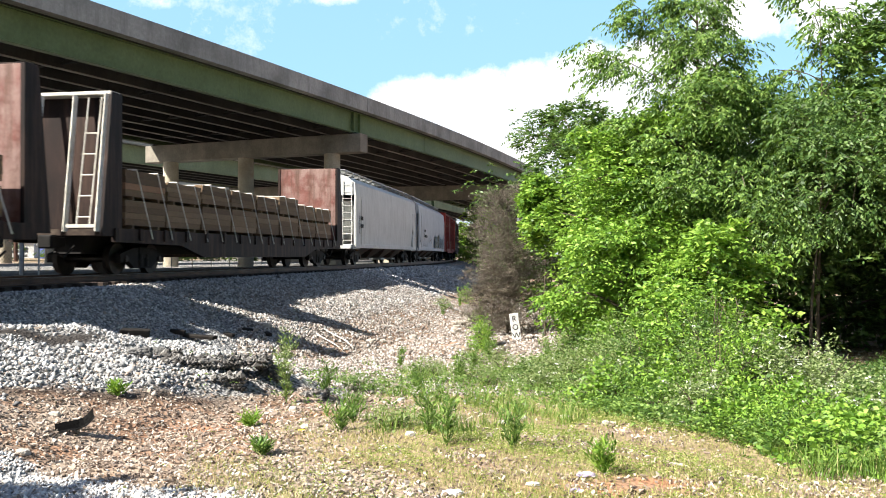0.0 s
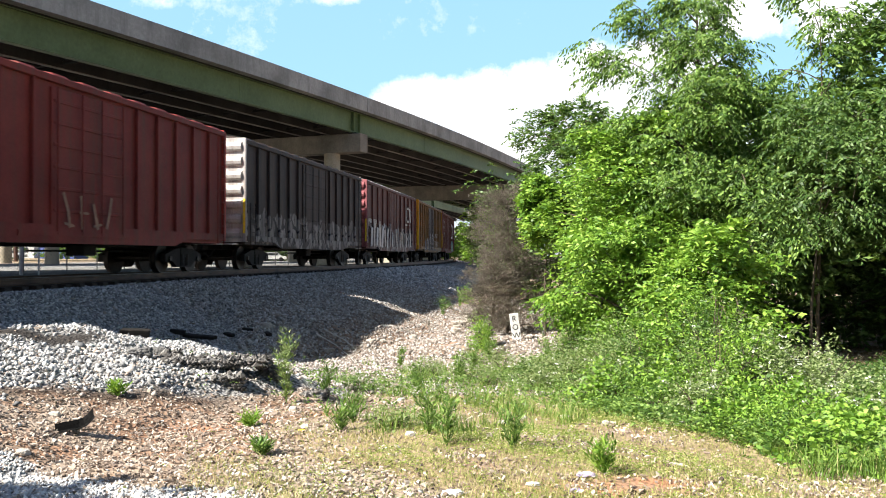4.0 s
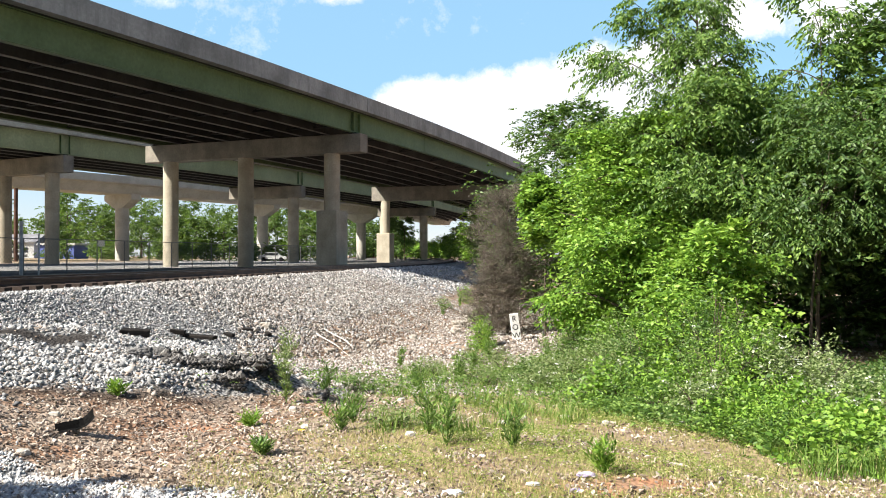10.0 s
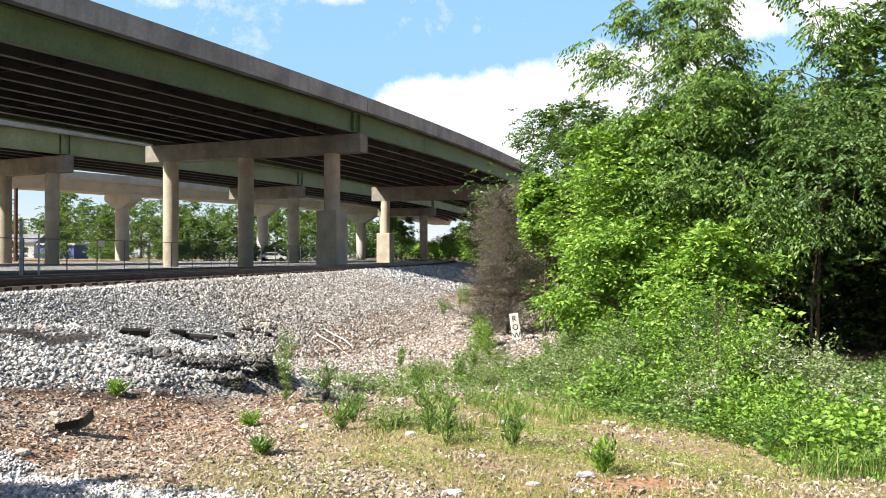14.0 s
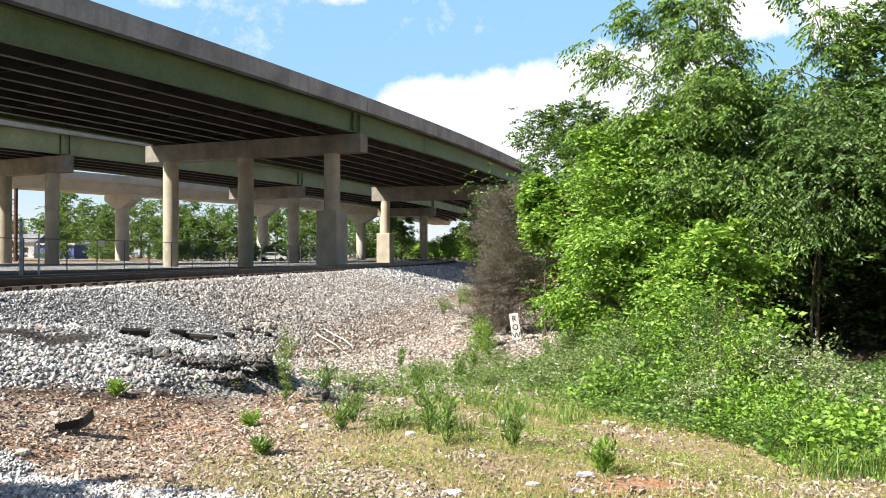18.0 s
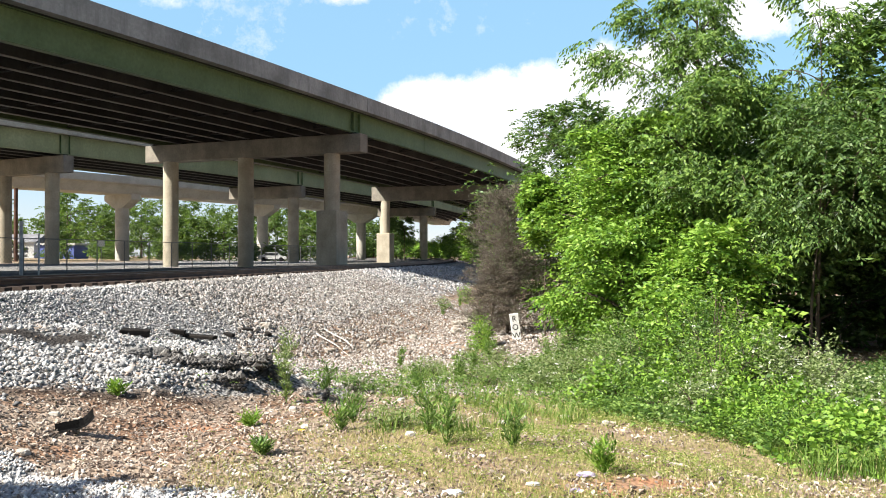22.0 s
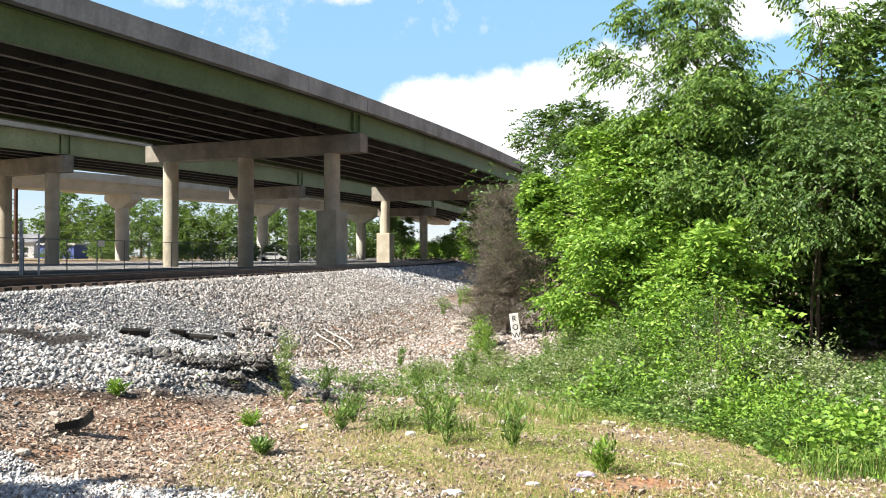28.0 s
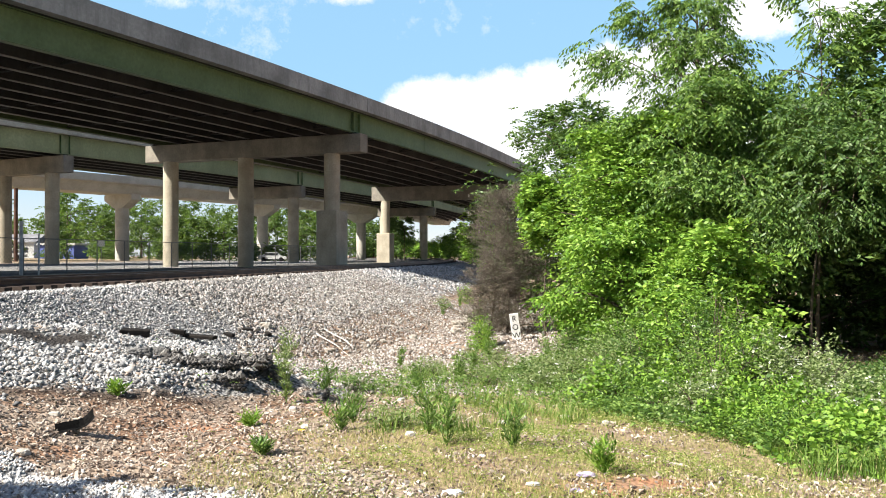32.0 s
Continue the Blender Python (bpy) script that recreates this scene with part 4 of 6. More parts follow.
        for q in (0.25, 0.75):
            bm = bmesh.new()
            xs = x + step * q
            rod(bm, (xs + 0.45, -1.56, 0.95), (xs, -1.335, z + 0.005), 0.02, seg=4)
            rod(bm, (xs, -1.335, z + 0.01), (xs, 1.335, z + 0.01), 0.03, seg=4)
            rod(bm, (xs, 1.335, z + 0.005), (xs + 0.45, 1.56, 0.95), 0.03, seg=4)
            part("strap", bm, M["strap"], car)
        x += step
    return car


WHEELS = []
M["faded_white"] = worn("faded_white_lettering", (0.5, 0.48, 0.45), (0.3, 0.28, 0.26), (0.58, 0.56, 0.53), 0.7, 3, 18)
M["timber"] = random_tint("sawn_timber", [(0.0, (0.13, 0.085, 0.05)), (0.4, (0.18, 0.12, 0.07)), (0.75, (0.215, 0.148, 0.088)), (0.95, (0.25, 0.175, 0.11)), (1.0, (0.3, 0.17, 0.1))], 0.8, 12, island=False)
M["strap"] = worn("grey_strap", (0.66, 0.63, 0.56), (0.5, 0.46, 0.4), (0.74, 0.7, 0.64), 0.6, 3, 20)
for _n, _c in (("olive", (0.19, 0.18, 0.12)), ("grey", (0.3, 0.31, 0.32)), ("pale", (0.52, 0.54, 0.55)), ("teal", (0.3, 0.42, 0.45)), ("rust", (0.3, 0.17, 0.12)), ("black", (0.025, 0.025, 0.028)), ("dim", (0.27, 0.25, 0.24)), ("blue", (0.16, 0.36, 0.48)), ("lime", (0.4, 0.42, 0.1)), ("violet", (0.05, 0.035, 0.06))):
    M["spray_" + _n] = worn("sprayed_" + _n + "_paint", _c, tuple(0.7 * q for q in _c), tuple(min(0.75, 1.2 * q) for q in _c), 0.7, 2.5, 12, streak=0.4)
P_BROWN = car_paint("oxide_brown_paint", (0.1, 0.038, 0.033), (0.055, 0.023, 0.021), (0.145, 0.058, 0.047), ((0.36, 0.35, 0.34), (0.2, 0.19, 0.19), (0.45, 0.44, 0.43)), -7.2, 6.4, top=2.35)
P_OXIDE = car_paint("faded_oxide_paint", (0.15, 0.056, 0.043), (0.095, 0.037, 0.03), (0.205, 0.08, 0.06))
P_RED = car_paint("red_car_paint", (0.19, 0.03, 0.025), (0.12, 0.022, 0.02), (0.25, 0.045, 0.035))
# brighter copy of the red for the ends: sunlight put into the colour
P_RED_END = car_paint("sunlit_red_end_paint", (0.45, 0.06, 0.045), (0.33, 0.045, 0.035), (0.52, 0.09, 0.07), rust=0.15)
P_YEL = car_paint("yellow_ochre_paint", (0.22, 0.11, 0.03), (0.1, 0.055, 0.025), (0.32, 0.17, 0.04), fade=(0.12, 0.075, 0.03), rust=0.6)
# likewise a sunlit copy of the yellow for the ends
P_YEL_END = car_paint("sunlit_yellow_end_paint", (0.55, 0.26, 0.02), (0.42, 0.2, 0.02), (0.62, 0.31, 0.03), rust=0.2)
P_DARK = car_paint("dark_grey_brown_paint", (0.035, 0.026, 0.025), (0.02, 0.017, 0.017), (0.06, 0.044, 0.04), ((0.3, 0.28, 0.27), (0.2, 0.18, 0.18), (0.36, 0.33, 0.32)), -7, 7, rust=0.3)
P_DARK_END = car_paint("pale_end_paint", (0.5, 0.47, 0.45), (0.38, 0.35, 0.33), (0.6, 0.57, 0.55), rust=0.3)
P_PINK_END = car_paint("faded_pink_end_paint", (0.28, 0.09, 0.1), (0.2, 0.065, 0.07), (0.34, 0.13, 0.14), rust=0.2)
P_HOP = car_paint("pale_grey_hopper_paint", (0.6, 0.61, 0.59), (0.52, 0.53, 0.51), (0.66, 0.67, 0.65), rust=0.12)
P_HOP2 = car_paint("pale_hopper_paint_with_tags", (0.56, 0.57, 0.58), (0.48, 0.49, 0.5), (0.62, 0.63, 0.64), rust=0.12)
# hopper paint darkened as shade below the side sill, with rust runs
P_BAY = car_paint("shaded_hopper_bay_paint", (0.09, 0.085, 0.078), (0.03, 0.027, 0.024), (0.17, 0.165, 0.15), rust=0.6)
P_BULK = car_paint("dark_brown_flatcar_paint", (0.014, 0.008, 0.007), (0.007, 0.005, 0.004), (0.026, 0.014, 0.012))
P_RUST = car_paint("rusty_panel", (0.17, 0.07, 0.058), (0.09, 0.038, 0.03), (0.27, 0.15, 0.13), fade=(0.26, 0.17, 0.15), rust=0.5)
P_ROOF = worn("galvanised_roof", (0.4, 0.38, 0.36), (0.24, 0.2, 0.18), (0.5, 0.48, 0.45), 0.5, 1.0, 10, metal=0.3)
P_DOOR_BLACK = car_paint("dark_replacement_door", (0.05, 0.045, 0.045), (0.03, 0.028, 0.028), (0.08, 0.07, 0.07))

SPEED = 17.2
TRAIN = []  # (car, front, rear): distances along the track at 6 s


def couple_up(car, a, b):
    TRAIN.append((car, a, b))


flat = bulkhead_flat("brown bulkhead flatcar loaded with strapped timber packs", 19.4, P_BULK, P_RUST, (2, 2, 2, 2, 2, 2, 2, 2))
couple_up(flat, -101.4, -81.8)
lead = copy_thing(flat, Matrix())
WHEELS.extend(o for o in lead.children_recursive if o.name.startswith("wheelset"))
couple_up(lead, -123.9, -104.3)
h1 = hopper("pale grey covered hopper with roof walkway", 17.9, P_HOP)
bars(h1, M["black"], [(-7.75, -7.25, 2.35, 2.55), (-7.75, -7.2, 1.95, 2.15), (-8.1, -8.05, 1.6, 2.7), (7.3, 7.6, 2.0, 2.25)], -1.57)
couple_up(h1, -79.5, -61.6)
h2 = hopper("pale grey covered hopper sprayed with painted tags", 17.9, P_HOP2, notch=True)
sprayed(h2, 0.8, 4.4, 1.12, 2.35, 6, (M["spray_olive"], M["spray_grey"]), M["spray_black"], 3, -1.575, 0.5)
sprayed(h2, 4.5, 7.7, 1.12, 2.2, 6, (M["spray_pale"], M["spray_teal"]), M["spray_black"], 8, -1.575)
sprayed(h2, -3.6, -1.2, 1.5, 2.0, 5, (M["spray_rust"], M["spray_grey"]), None, 12, -1.575, 0.12)
sprayed(h2, -7.0, -4.0, 1.2, 1.5, 6, (M["spray_grey"],), None, 13, -1.575, 0.12)
bars(h2, M["black"], [(-5.9, -5.2, 2.3, 2.5), (-5.9, -4.7, 1.9, 2.1), (-4.5, -4.1, 1.92, 2.08), (-6.05, -6.0, 1.6, 2.2)], -1.57)
couple_up(h2, -60.5, -42.6)
c1 = boxcar("red ribbed boxcar, its end coloured as sunlit red", 15.1, P_RED, P_RED, P_RED_END, yellow=False)
sprayed(c1, -6.0, -4.6, 1.3, 2.0, 4, (M["spray_dim"],), None, 51, -1.525, 0.1)
sprayed(c1, -1.3, 1.0, 1.1, 1.9, 4, (M["spray_rust"],), None, 52, -1.525, 0.16)
couple_up(c1, -41.1, -26.0)
c2 = boxcar("dark grey-brown boxcar with a pale end", 15.1, P_DARK, P_DARK, P_DARK_END)
couple_up(c2, -24.3, -9.2)
c3 = boxcar("oxide brown boxcar with sprayed tags along its side", 15.2, P_BROWN, P_ROOF, P_PINK_END, ribs=11)
emblem(c3, M["faded_white"], 4.0, 2.8, 0.86, -1.53)
bars(c3, M["faded_white"], [(-6.9 + 0.27 * i, -6.9 + 0.27 * i + 0.17, 2.3, 2.55) for i in range(3)] + [(-5.7 + 0.22 * i, -5.7 + 0.22 * i + 0.15, 2.3, 2.55) for i in range(5)] + [(-4.2, -3.9, 2.2, 2.5), (-3.3, -2.7, 2.15, 2.4), (4.0, 5.5, 2.52, 2.62)], -1.436)
bars(c3, M["yellow"], [(-7.3, -7.2, 1.2, 1.8)], -1.436, "reflector_strip")
sprayed(c3, -6.9, -2.0, 0.98, 2.35, 7, (M["spray_pale"], M["faded_white"]), M["spray_black"], 21, -1.525, 0.5)
sprayed(c3, -1.8, 2.1, 1.0, 2.25, 6, (M["spray_dim"], M["faded_white"]), M["spray_violet"], 24, -1.525, 0.42)
sprayed(c3, 2.2, 5.6, 1.0, 2.1, 5, (M["faded_white"], M["spray_dim"]), M["spray_black"], 27, -1.525, 0.42)
couple_up(c3, -8.0, 7.2)
c4 = boxcar("yellow ochre boxcar with a black replacement door", 15.45, P_YEL, P_ROOF, P_YEL_END, door_x=0.0, door_w=3.0, door_mat=P_DOOR_BLACK)
sprayed(c4, -4.4, -1.7, 0.95, 1.95, 4, (M["spray_violet"],), M["faded_white"], 31, -1.525, 0.42)
sprayed(c4, -1.3, 1.0, 1.35, 2.3, 6, (M["faded_white"],), None, 33, -1.525, 0.3)
sprayed(c4, -1.2, 1.1, 0.95, 1.25, 6, (M["spray_dim"],), None, 34, -1.525, 0.2)
sprayed(c4, 1.7, 3.8, 2.0, 2.45, 4, (M["faded_white"],), None, 36, -1.525, 0.1)
sprayed(c4, 1.6, 4.8, 1.2, 1.75, 6, (M["faded_white"],), None, 37, -1.525, 0.14)
sprayed(c4, -7.0, -6.0, 1.5, 1.95, 3, (M["spray_dim"],), None, 38, -1.525, 0.14)
couple_up(c4, 8.6, 24.05)
c5 = boxcar("faded oxide red boxcar, last of the train", 15.3, P_OXIDE, P_ROOF, P_PINK_END, ribs=11)
emblem(c5, M["faded_white"], 3.0, 2.38, 1.3, -1.53, 1.42)
for z in (3.55, 3.05, 2.45):
    bars(c5, M["faded_white"], [(q + 0.25 * i, q + 0.25 * i + 0.17, z, z + 0.27) for q in (-6.5, -5.35, -4.35) for i in range(3 if q < -5 else 2)], -1.436)
for z in (2.92, 2.3, 1.1):
    bars(c5, M["faded_white"], [(-6.55, -5.7, z, z + 0.03), (-5.4, -4.65, z, z + 0.03), (-4.4, -3.7, z, z + 0.03)], -1.436)
bars(c5, M["yellow"], [(-7.45, -7.3, 1.2, 2.1), (-5.1, -4.98, 1.2, 1.65), (-1.9, -1.78, 1.2, 1.65)], -1.436, "reflector_strip")
sprayed(c5, 2.7, 6.4, 0.95, 2.1, 7, (M["spray_lime"], M["spray_teal"], M["spray_rust"]), M["spray_blue"], 41, -1.525, 0.4)
couple_up(c5, 25.15, 40.45)


def car_pose(a, b, t):
    """The car's pose on the rails: its trucks ride on the line."""
    go = SPEED * (t - 6.0)
    m = (a + b) / 2 - go
    q = (b - a) / 2 - 2.0
    x0, y0, _ = track(m - q)
    x1, y1, _ = track(m + q)
    return Matrix.Translation(((x0 + x1) / 2, (y0 + y1) / 2, RAIL)) @ Matrix.Rotation(math.atan2(y1 - y0, x1 - x0), 4, "Z")


def motions():
    for car, a, b in TRAIN:
        times = [i * 0.25 for i in range(41)] + [12.0, 16.0, 24.0, 32.0]
        walk(car, [(t, car_pose(a, b, t)) for t in times])
    # wheels roll, a row for each thirtieth of a second while the train is near
    step = SPEED / FPS / 0.42
    for w in WHEELS:
        at = w.location.copy()
        walk(w, [(i / FPS, Matrix.Translation(at) @ Matrix.Rotation(-step * i, 4, "Y")) for i in range(0, 276)] + [(32.0, Matrix.Translation(at) @ Matrix.Rotation(-step * 275, 4, "Y"))])
    # branches swing in the wind
    for b, amount, phase, x, y, z in SWAY:
        rows = []
        for i in range(33):
            t = i * 1.0
            g = 0.6 * math.sin(0.9 * t + phase) + 0.4 * math.sin(2.1 * t + 2 * phase)
            rows.append((t, pose(x, y, z, amount * g * 0.6, amount * (0.5 + 0.5 * g), 0.5 * amount * math.cos(1.3 * t + phase))))
        walk(b, rows)
    # clouds drift slowly to the right
    walk(CLOUDS, [(0.0, pose(0, CLOUD_Y, 2.0)), (32.0, pose(56.0, CLOUD_Y, 2.0))])


# ---- plants ----
def leafy(rng, centres, axes, per, length, width, spread, droop=0.25, hang=0.25):
    """Sprays of leaflets: each spray has per leaflets along its axis, alternating to both sides. Returns vertices and quads."""
    n = len(centres)
    k = np.tile(np.arange(per), n)
    c = np.repeat(centres, per, 0)
    ax = np.repeat(axes, per, 0)
    f = (k / max(per - 1, 1))[:, None]
    side = np.cross(ax, np.array([0, 0, 1.0])) + rng.normal(0, 0.15, ax.shape)
    side /= np.linalg.norm(side, axis=1, keepdims=True) + 1e-6
    side *= np.where(k % 2 == 0, 1.0, -1.0)[:, None]
    base = c + ax * (f * spread) + np.array([0, 0, -droop]) * f ** 2 * spread
    d = side * 0.8 + ax * 0.45 + rng.normal(0, 0.25, ax.shape) + np.array([0, 0, -hang])
    d /= np.linalg.norm(d, axis=1, keepdims=True) + 1e-6
    nrm = np.array([0, 0, 1.0]) + rng.normal(0, 0.85, ax.shape)
    w = np.cross(d, nrm)
    w /= np.linalg.norm(w, axis=1, keepdims=True) + 1e-6
    L = (length * rng.uniform(0.6, 1.3, len(k)))[:, None]
    W = (width * rng.uniform(0.7, 1.2, len(k)))[:, None]
    mid = base + d * L * 0.45
    v = np.stack([base, mid + w * W * 0.5, base + d * L, mid - w * W * 0.5], 1)
    return v.reshape(-1, 3), np.arange(len(k) * 4).reshape(-1, 4)


def limb(bm, pts, r0, r1, seg=6):
    rings = []
    n = len(pts)
    for i, p in enumerate(pts):
        p = Vector(p)
        d = (Vector(pts[min(i + 1, n - 1)]) - Vector(pts[max(i - 1, 0)])).normalized()
        a = d.orthogonal().normalized()
        b = d.cross(a)
        r = r0 + (r1 - r0) * i / (n - 1)
        rings.append([bm.verts.new(p + (a * math.cos(2 * math.pi * k / seg) + b * math.sin(2 * math.pi * k / seg)) * r) for k in range(seg)])
    for q, w in zip(rings, rings[1:]):
        for k in range(seg):
            bm.faces.new((q[k], q[(k + 1) % seg], w[(k + 1) % seg], w[k]))
    return bm


SWAY = []  # (branch, amount in degrees, phase)


def tree(name, label, x, y, height, radius, mat, seed, branches=9, sprays=110, per=9, leaf=(0.11, 0.045), spread=0.35, low=0.25, lean=(0.0, 0.0), sway=1.2, trunk=0.09, bark="bark", category="tree", group="trees beside the track", clump=0.42, hang=0.25, boughs=()):
    """A tapered trunk, limbs as parts, each with its own foliage."""
    rng = np.random.default_rng(seed)
    z = gz(x, y) - 0.05
    t = tagged(thing(name, Matrix.Translation((x, y, z))), label, category, group)
    pts = [(lean[0] * f ** 1.5 + 0.06 * math.sin(5 * f + seed), lean[1] * f ** 1.5 + 0.06 * math.cos(4 * f + seed), height * 0.93 * f) for f in np.linspace(0, 1, 9)]
    part("trunk", limb(bmesh.new(), pts, trunk, trunk * 0.15, 8), M[bark], t)
    for i in range(branches + len(boughs)):
        f = low + (0.98 - low) * (i + 0.5) / branches if i < branches else boughs[i - branches][0]
        p = Vector(pts[int(f * 8)]).lerp(Vector(pts[min(8, int(f * 8) + 1)]), f * 8 - int(f * 8))
        a = i * 2.4 + seed + rng.uniform(-0.4, 0.4)
        reach = radius * (1.0 - 0.55 * max(0.0, (f - 0.45) / 0.55) ** 1.5) * rng.uniform(0.75, 1.1)
        rise = reach * rng.uniform(0.15, 0.6) * (0.5 + f)
        tip = Vector((math.cos(a) * reach, math.sin(a) * reach, rise))
        thick = 1.0
        if i >= branches:
            tip = Vector(boughs[i - branches][1:4])
            reach, thick = tip.length * 0.6, 0.6
        bm = bmesh.new()
        q = [tip * g + Vector((0, 0, 0.12 * reach * math.sin(3 * g))) for g in (0, 0.3, 0.6, 0.85, 1.0)]
        limb(bm, q, trunk * (0.42 if i < branches else 0.2) * (1.1 - f * 0.5), 0.006, 5)
        ends = []
        for k in range(7):
            g = rng.uniform(0.35, 0.95)
            s = tip * g
            e = s + Vector(rng.normal(0, 1, 3)).normalized() * reach * rng.uniform(0.2, 0.45)
            limb(bm, [s, s.lerp(e, 0.5) + Vector((0, 0, 0.03)), e], trunk * 0.12, 0.004, 4)
            ends.append(e)
        b = part("branch", bm, M[bark], t)
        b.location = p
        n = sprays if i < branches else int(sprays * 1.7)
        along = rng.uniform(0.25, 1.08, n) ** 0.8
        cen = np.outer(along, np.array(tip)) + rng.normal(0, 1, (n, 3)) * reach * clump * thick * np.array([0.62, 0.62, 0.42])
        m = int(n * 0.72)
        pick = rng.integers(0, len(ends), m)
        cen[:m] = np.array([ends[j] for j in pick]) + rng.normal(0, 0.105 * reach, (m, 3)) * np.array([1, 1, 0.75])
        out = cen - np.array(tip) * 0.35
        out = out / (np.linalg.norm(out, axis=1, keepdims=True) + 1e-6) + rng.normal(0, 0.45, (n, 3))
        out[:, 2] *= 0.5
        out /= np.linalg.norm(out, axis=1, keepdims=True)
        v, fc = leafy(rng, cen, out, per, leaf[0], leaf[1], spread, 0.25 + hang * 0.5, hang)
        linked("foliage", fast_mesh("foliage", v, fc, M[mat]), b)
        if sway:
            SWAY.append((b, sway * rng.uniform(0.5, 1.3), rng.uniform(0, 6.28), float(p[0]), float(p[1]), float(p[2])))
    return t


def shrub(label, x, y, height, radius, mat, seed, sprays=420, per=7, leaf=(0.075, 0.045), spread=0.22, name="shrub", blossom=0):
    rng = np.random.default_rng(seed)
    z = gz(x, y) - 0.03
    t = tagged(thing(name, Matrix.Translation((x, y, z))), label, "shrub", "undergrowth shrubs")
    bm = bmesh.new()
    for k in range(14):
        a, g = rng.uniform(0, 6.28), rng.uniform(0.3, 0.95)
        e = (math.cos(a) * radius * g, math.sin(a) * radius * g, height * rng.uniform(0.35, 0.85))
        limb(bm, [(0.15 * e[0], 0.15 * e[1], 0), (e[0] * 0.5, e[1] * 0.5, e[2] * 0.7), e], 0.012, 0.003, 4)
    part("stem", bm, M["bark"], t)
    for k in range(1 if seed % 3 == 0 else 0):
        a, r = rng.uniform(0, 6.28), radius * rng.uniform(0.9, 1.4)
        c = [(math.cos(a) * r * (g - 0.35), math.sin(a) * r * (g - 0.35), height * (0.15 + 0.75 * math.sin(2.6 * g + 0.25)) + rng.uniform(-0.04, 0.04)) for g in (0, 0.25, 0.5, 0.75, 1.0)]
        part("dry_cane", limb(bmesh.new(), c, 0.004, 0.0015, 4), M["cane"], t)
    n = sprays
    u = rng.normal(0, 1, (n, 3))
    u /= np.linalg.norm(u, axis=1, keepdims=True)
    u[:, 2] = np.abs(u[:, 2])
    g = rng.uniform(0.35, 1.0, n) ** 0.5
    lump = 1 + 0.28 * np.sin(u[:, 0] * 5 + seed) * np.cos(u[:, 1] * 6 - seed)
    cen = u * (g * lump)[:, None] * np.array([radius, radius, height]) * 0.9
    out = u + rng.normal(0, 0.5, (n, 3))
    out /= np.linalg.norm(out, axis=1, keepdims=True)
    v, fc = leafy(rng, cen, out, per, leaf[0], leaf[1], spread)
    linked("foliage", fast_mesh("foliage", v, fc, M[mat]), t)
    if blossom:
        v, fc = leafy(rng, cen[:blossom] * 1.06, out[:blossom], 5, 0.035, 0.03, 0.1)
        linked("blossom", fast_mesh("blossom", v, fc, M["petal"]), t, "small white flowers")
    return t


# trees beside the track
BL = "bright green broadleaf young tree over brambles"
FT = "feathery mid-green tree with drooping leaflets"
DK = "dark broadleaf tree in the thicket"
tree("young_tree", BL, 3.75, 17.0, 5.0, 1.35, "leaf_light", 1, branches=17, sprays=240, leaf=(0.105, 0.054), low=0.15)
tree("young_tree", BL, 3.35, 15.8, 2.9, 1.15, "leaf_light", 2, branches=11, sprays=170, leaf=(0.11, 0.05), low=0.12, clump=0.34, hang=0.5)
tree("young_tree", BL, 4.35, 13.8, 2.5, 1.0, "leaf_light", 13, branches=9, sprays=170, leaf=(0.11, 0.055), low=0.12, clump=0.34)
tree("feathery_tree", FT, 5.35, 16.6, 5.2, 1.95, "leaf_mid", 3, branches=15, sprays=200, low=0.4, lean=(-0.2, 0.0), leaf=(0.105, 0.042), per=11, clump=0.28, hang=0.8, sway=1.6)
# leaf_dark, not mid green: the hollow's shade put into the leaf colour
tree("feathery_tree", FT, 6.75, 15.6, 4.7, 2.0, "leaf_dark", 4, branches=15, sprays=190, low=0.5, trunk=0.035, lean=(0.35, 0.2), per=11, leaf=(0.105, 0.042), clump=0.3, hang=0.8)
tree("feathery_tree", "feathery tree whose long boughs reach over the brambles", 5.0, 16.9, 7.75, 1.2, "leaf_mid", 23, branches=12, sprays=110, low=0.5, per=11, leaf=(0.105, 0.042), sway=2.0, clump=0.26, hang=0.9,
     boughs=((0.7, -2.2, 0.1, 1.05), (0.56, -2.0, -0.2, 0.55), (0.8, -1.3, 0.0, 1.2)))
tree("feathery_tree", "slender light green tree with airy top", 7.15, 16.2, 7.7, 1.0, "leaf_mid", 5, branches=13, sprays=36, low=0.42, leaf=(0.13, 0.05), trunk=0.04, clump=0.34, hang=0.8)
tree("broadleaf_tree", DK, 8.85, 16.5, 7.4, 1.6, "leaf_dark", 6, branches=17, sprays=95, low=0.3, leaf=(0.15, 0.075))
tree("broadleaf_tree", DK, 6.7, 19.2, 5.6, 2.4, "leaf_dark", 7, branches=13, sprays=120, low=0.08, leaf=(0.15, 0.075))
tree("broadleaf_tree", DK, 9.6, 14.5, 6.5, 2.0, "leaf_dark", 14, branches=12, sprays=100, low=0.1, leaf=(0.15, 0.075))
tree("broadleaf_tree", DK, 5.6, 22.5, 5.4, 2.3, "leaf_dark", 15, branches=13, sprays=130, low=0.05, leaf=(0.17, 0.09))
tree("broadleaf_tree", DK, 9.3, 20.5, 6.3, 2.8, "leaf_dark", 16, branches=12, sprays=110, low=0.05, leaf=(0.17, 0.09))
tree("broadleaf_tree", "dark green tree behind the dead cedar", 4.3, 29.0, 7.3, 2.7, "leaf_dark", 8, branches=14, sprays=200, leaf=(0.15, 0.075), low=0.1)
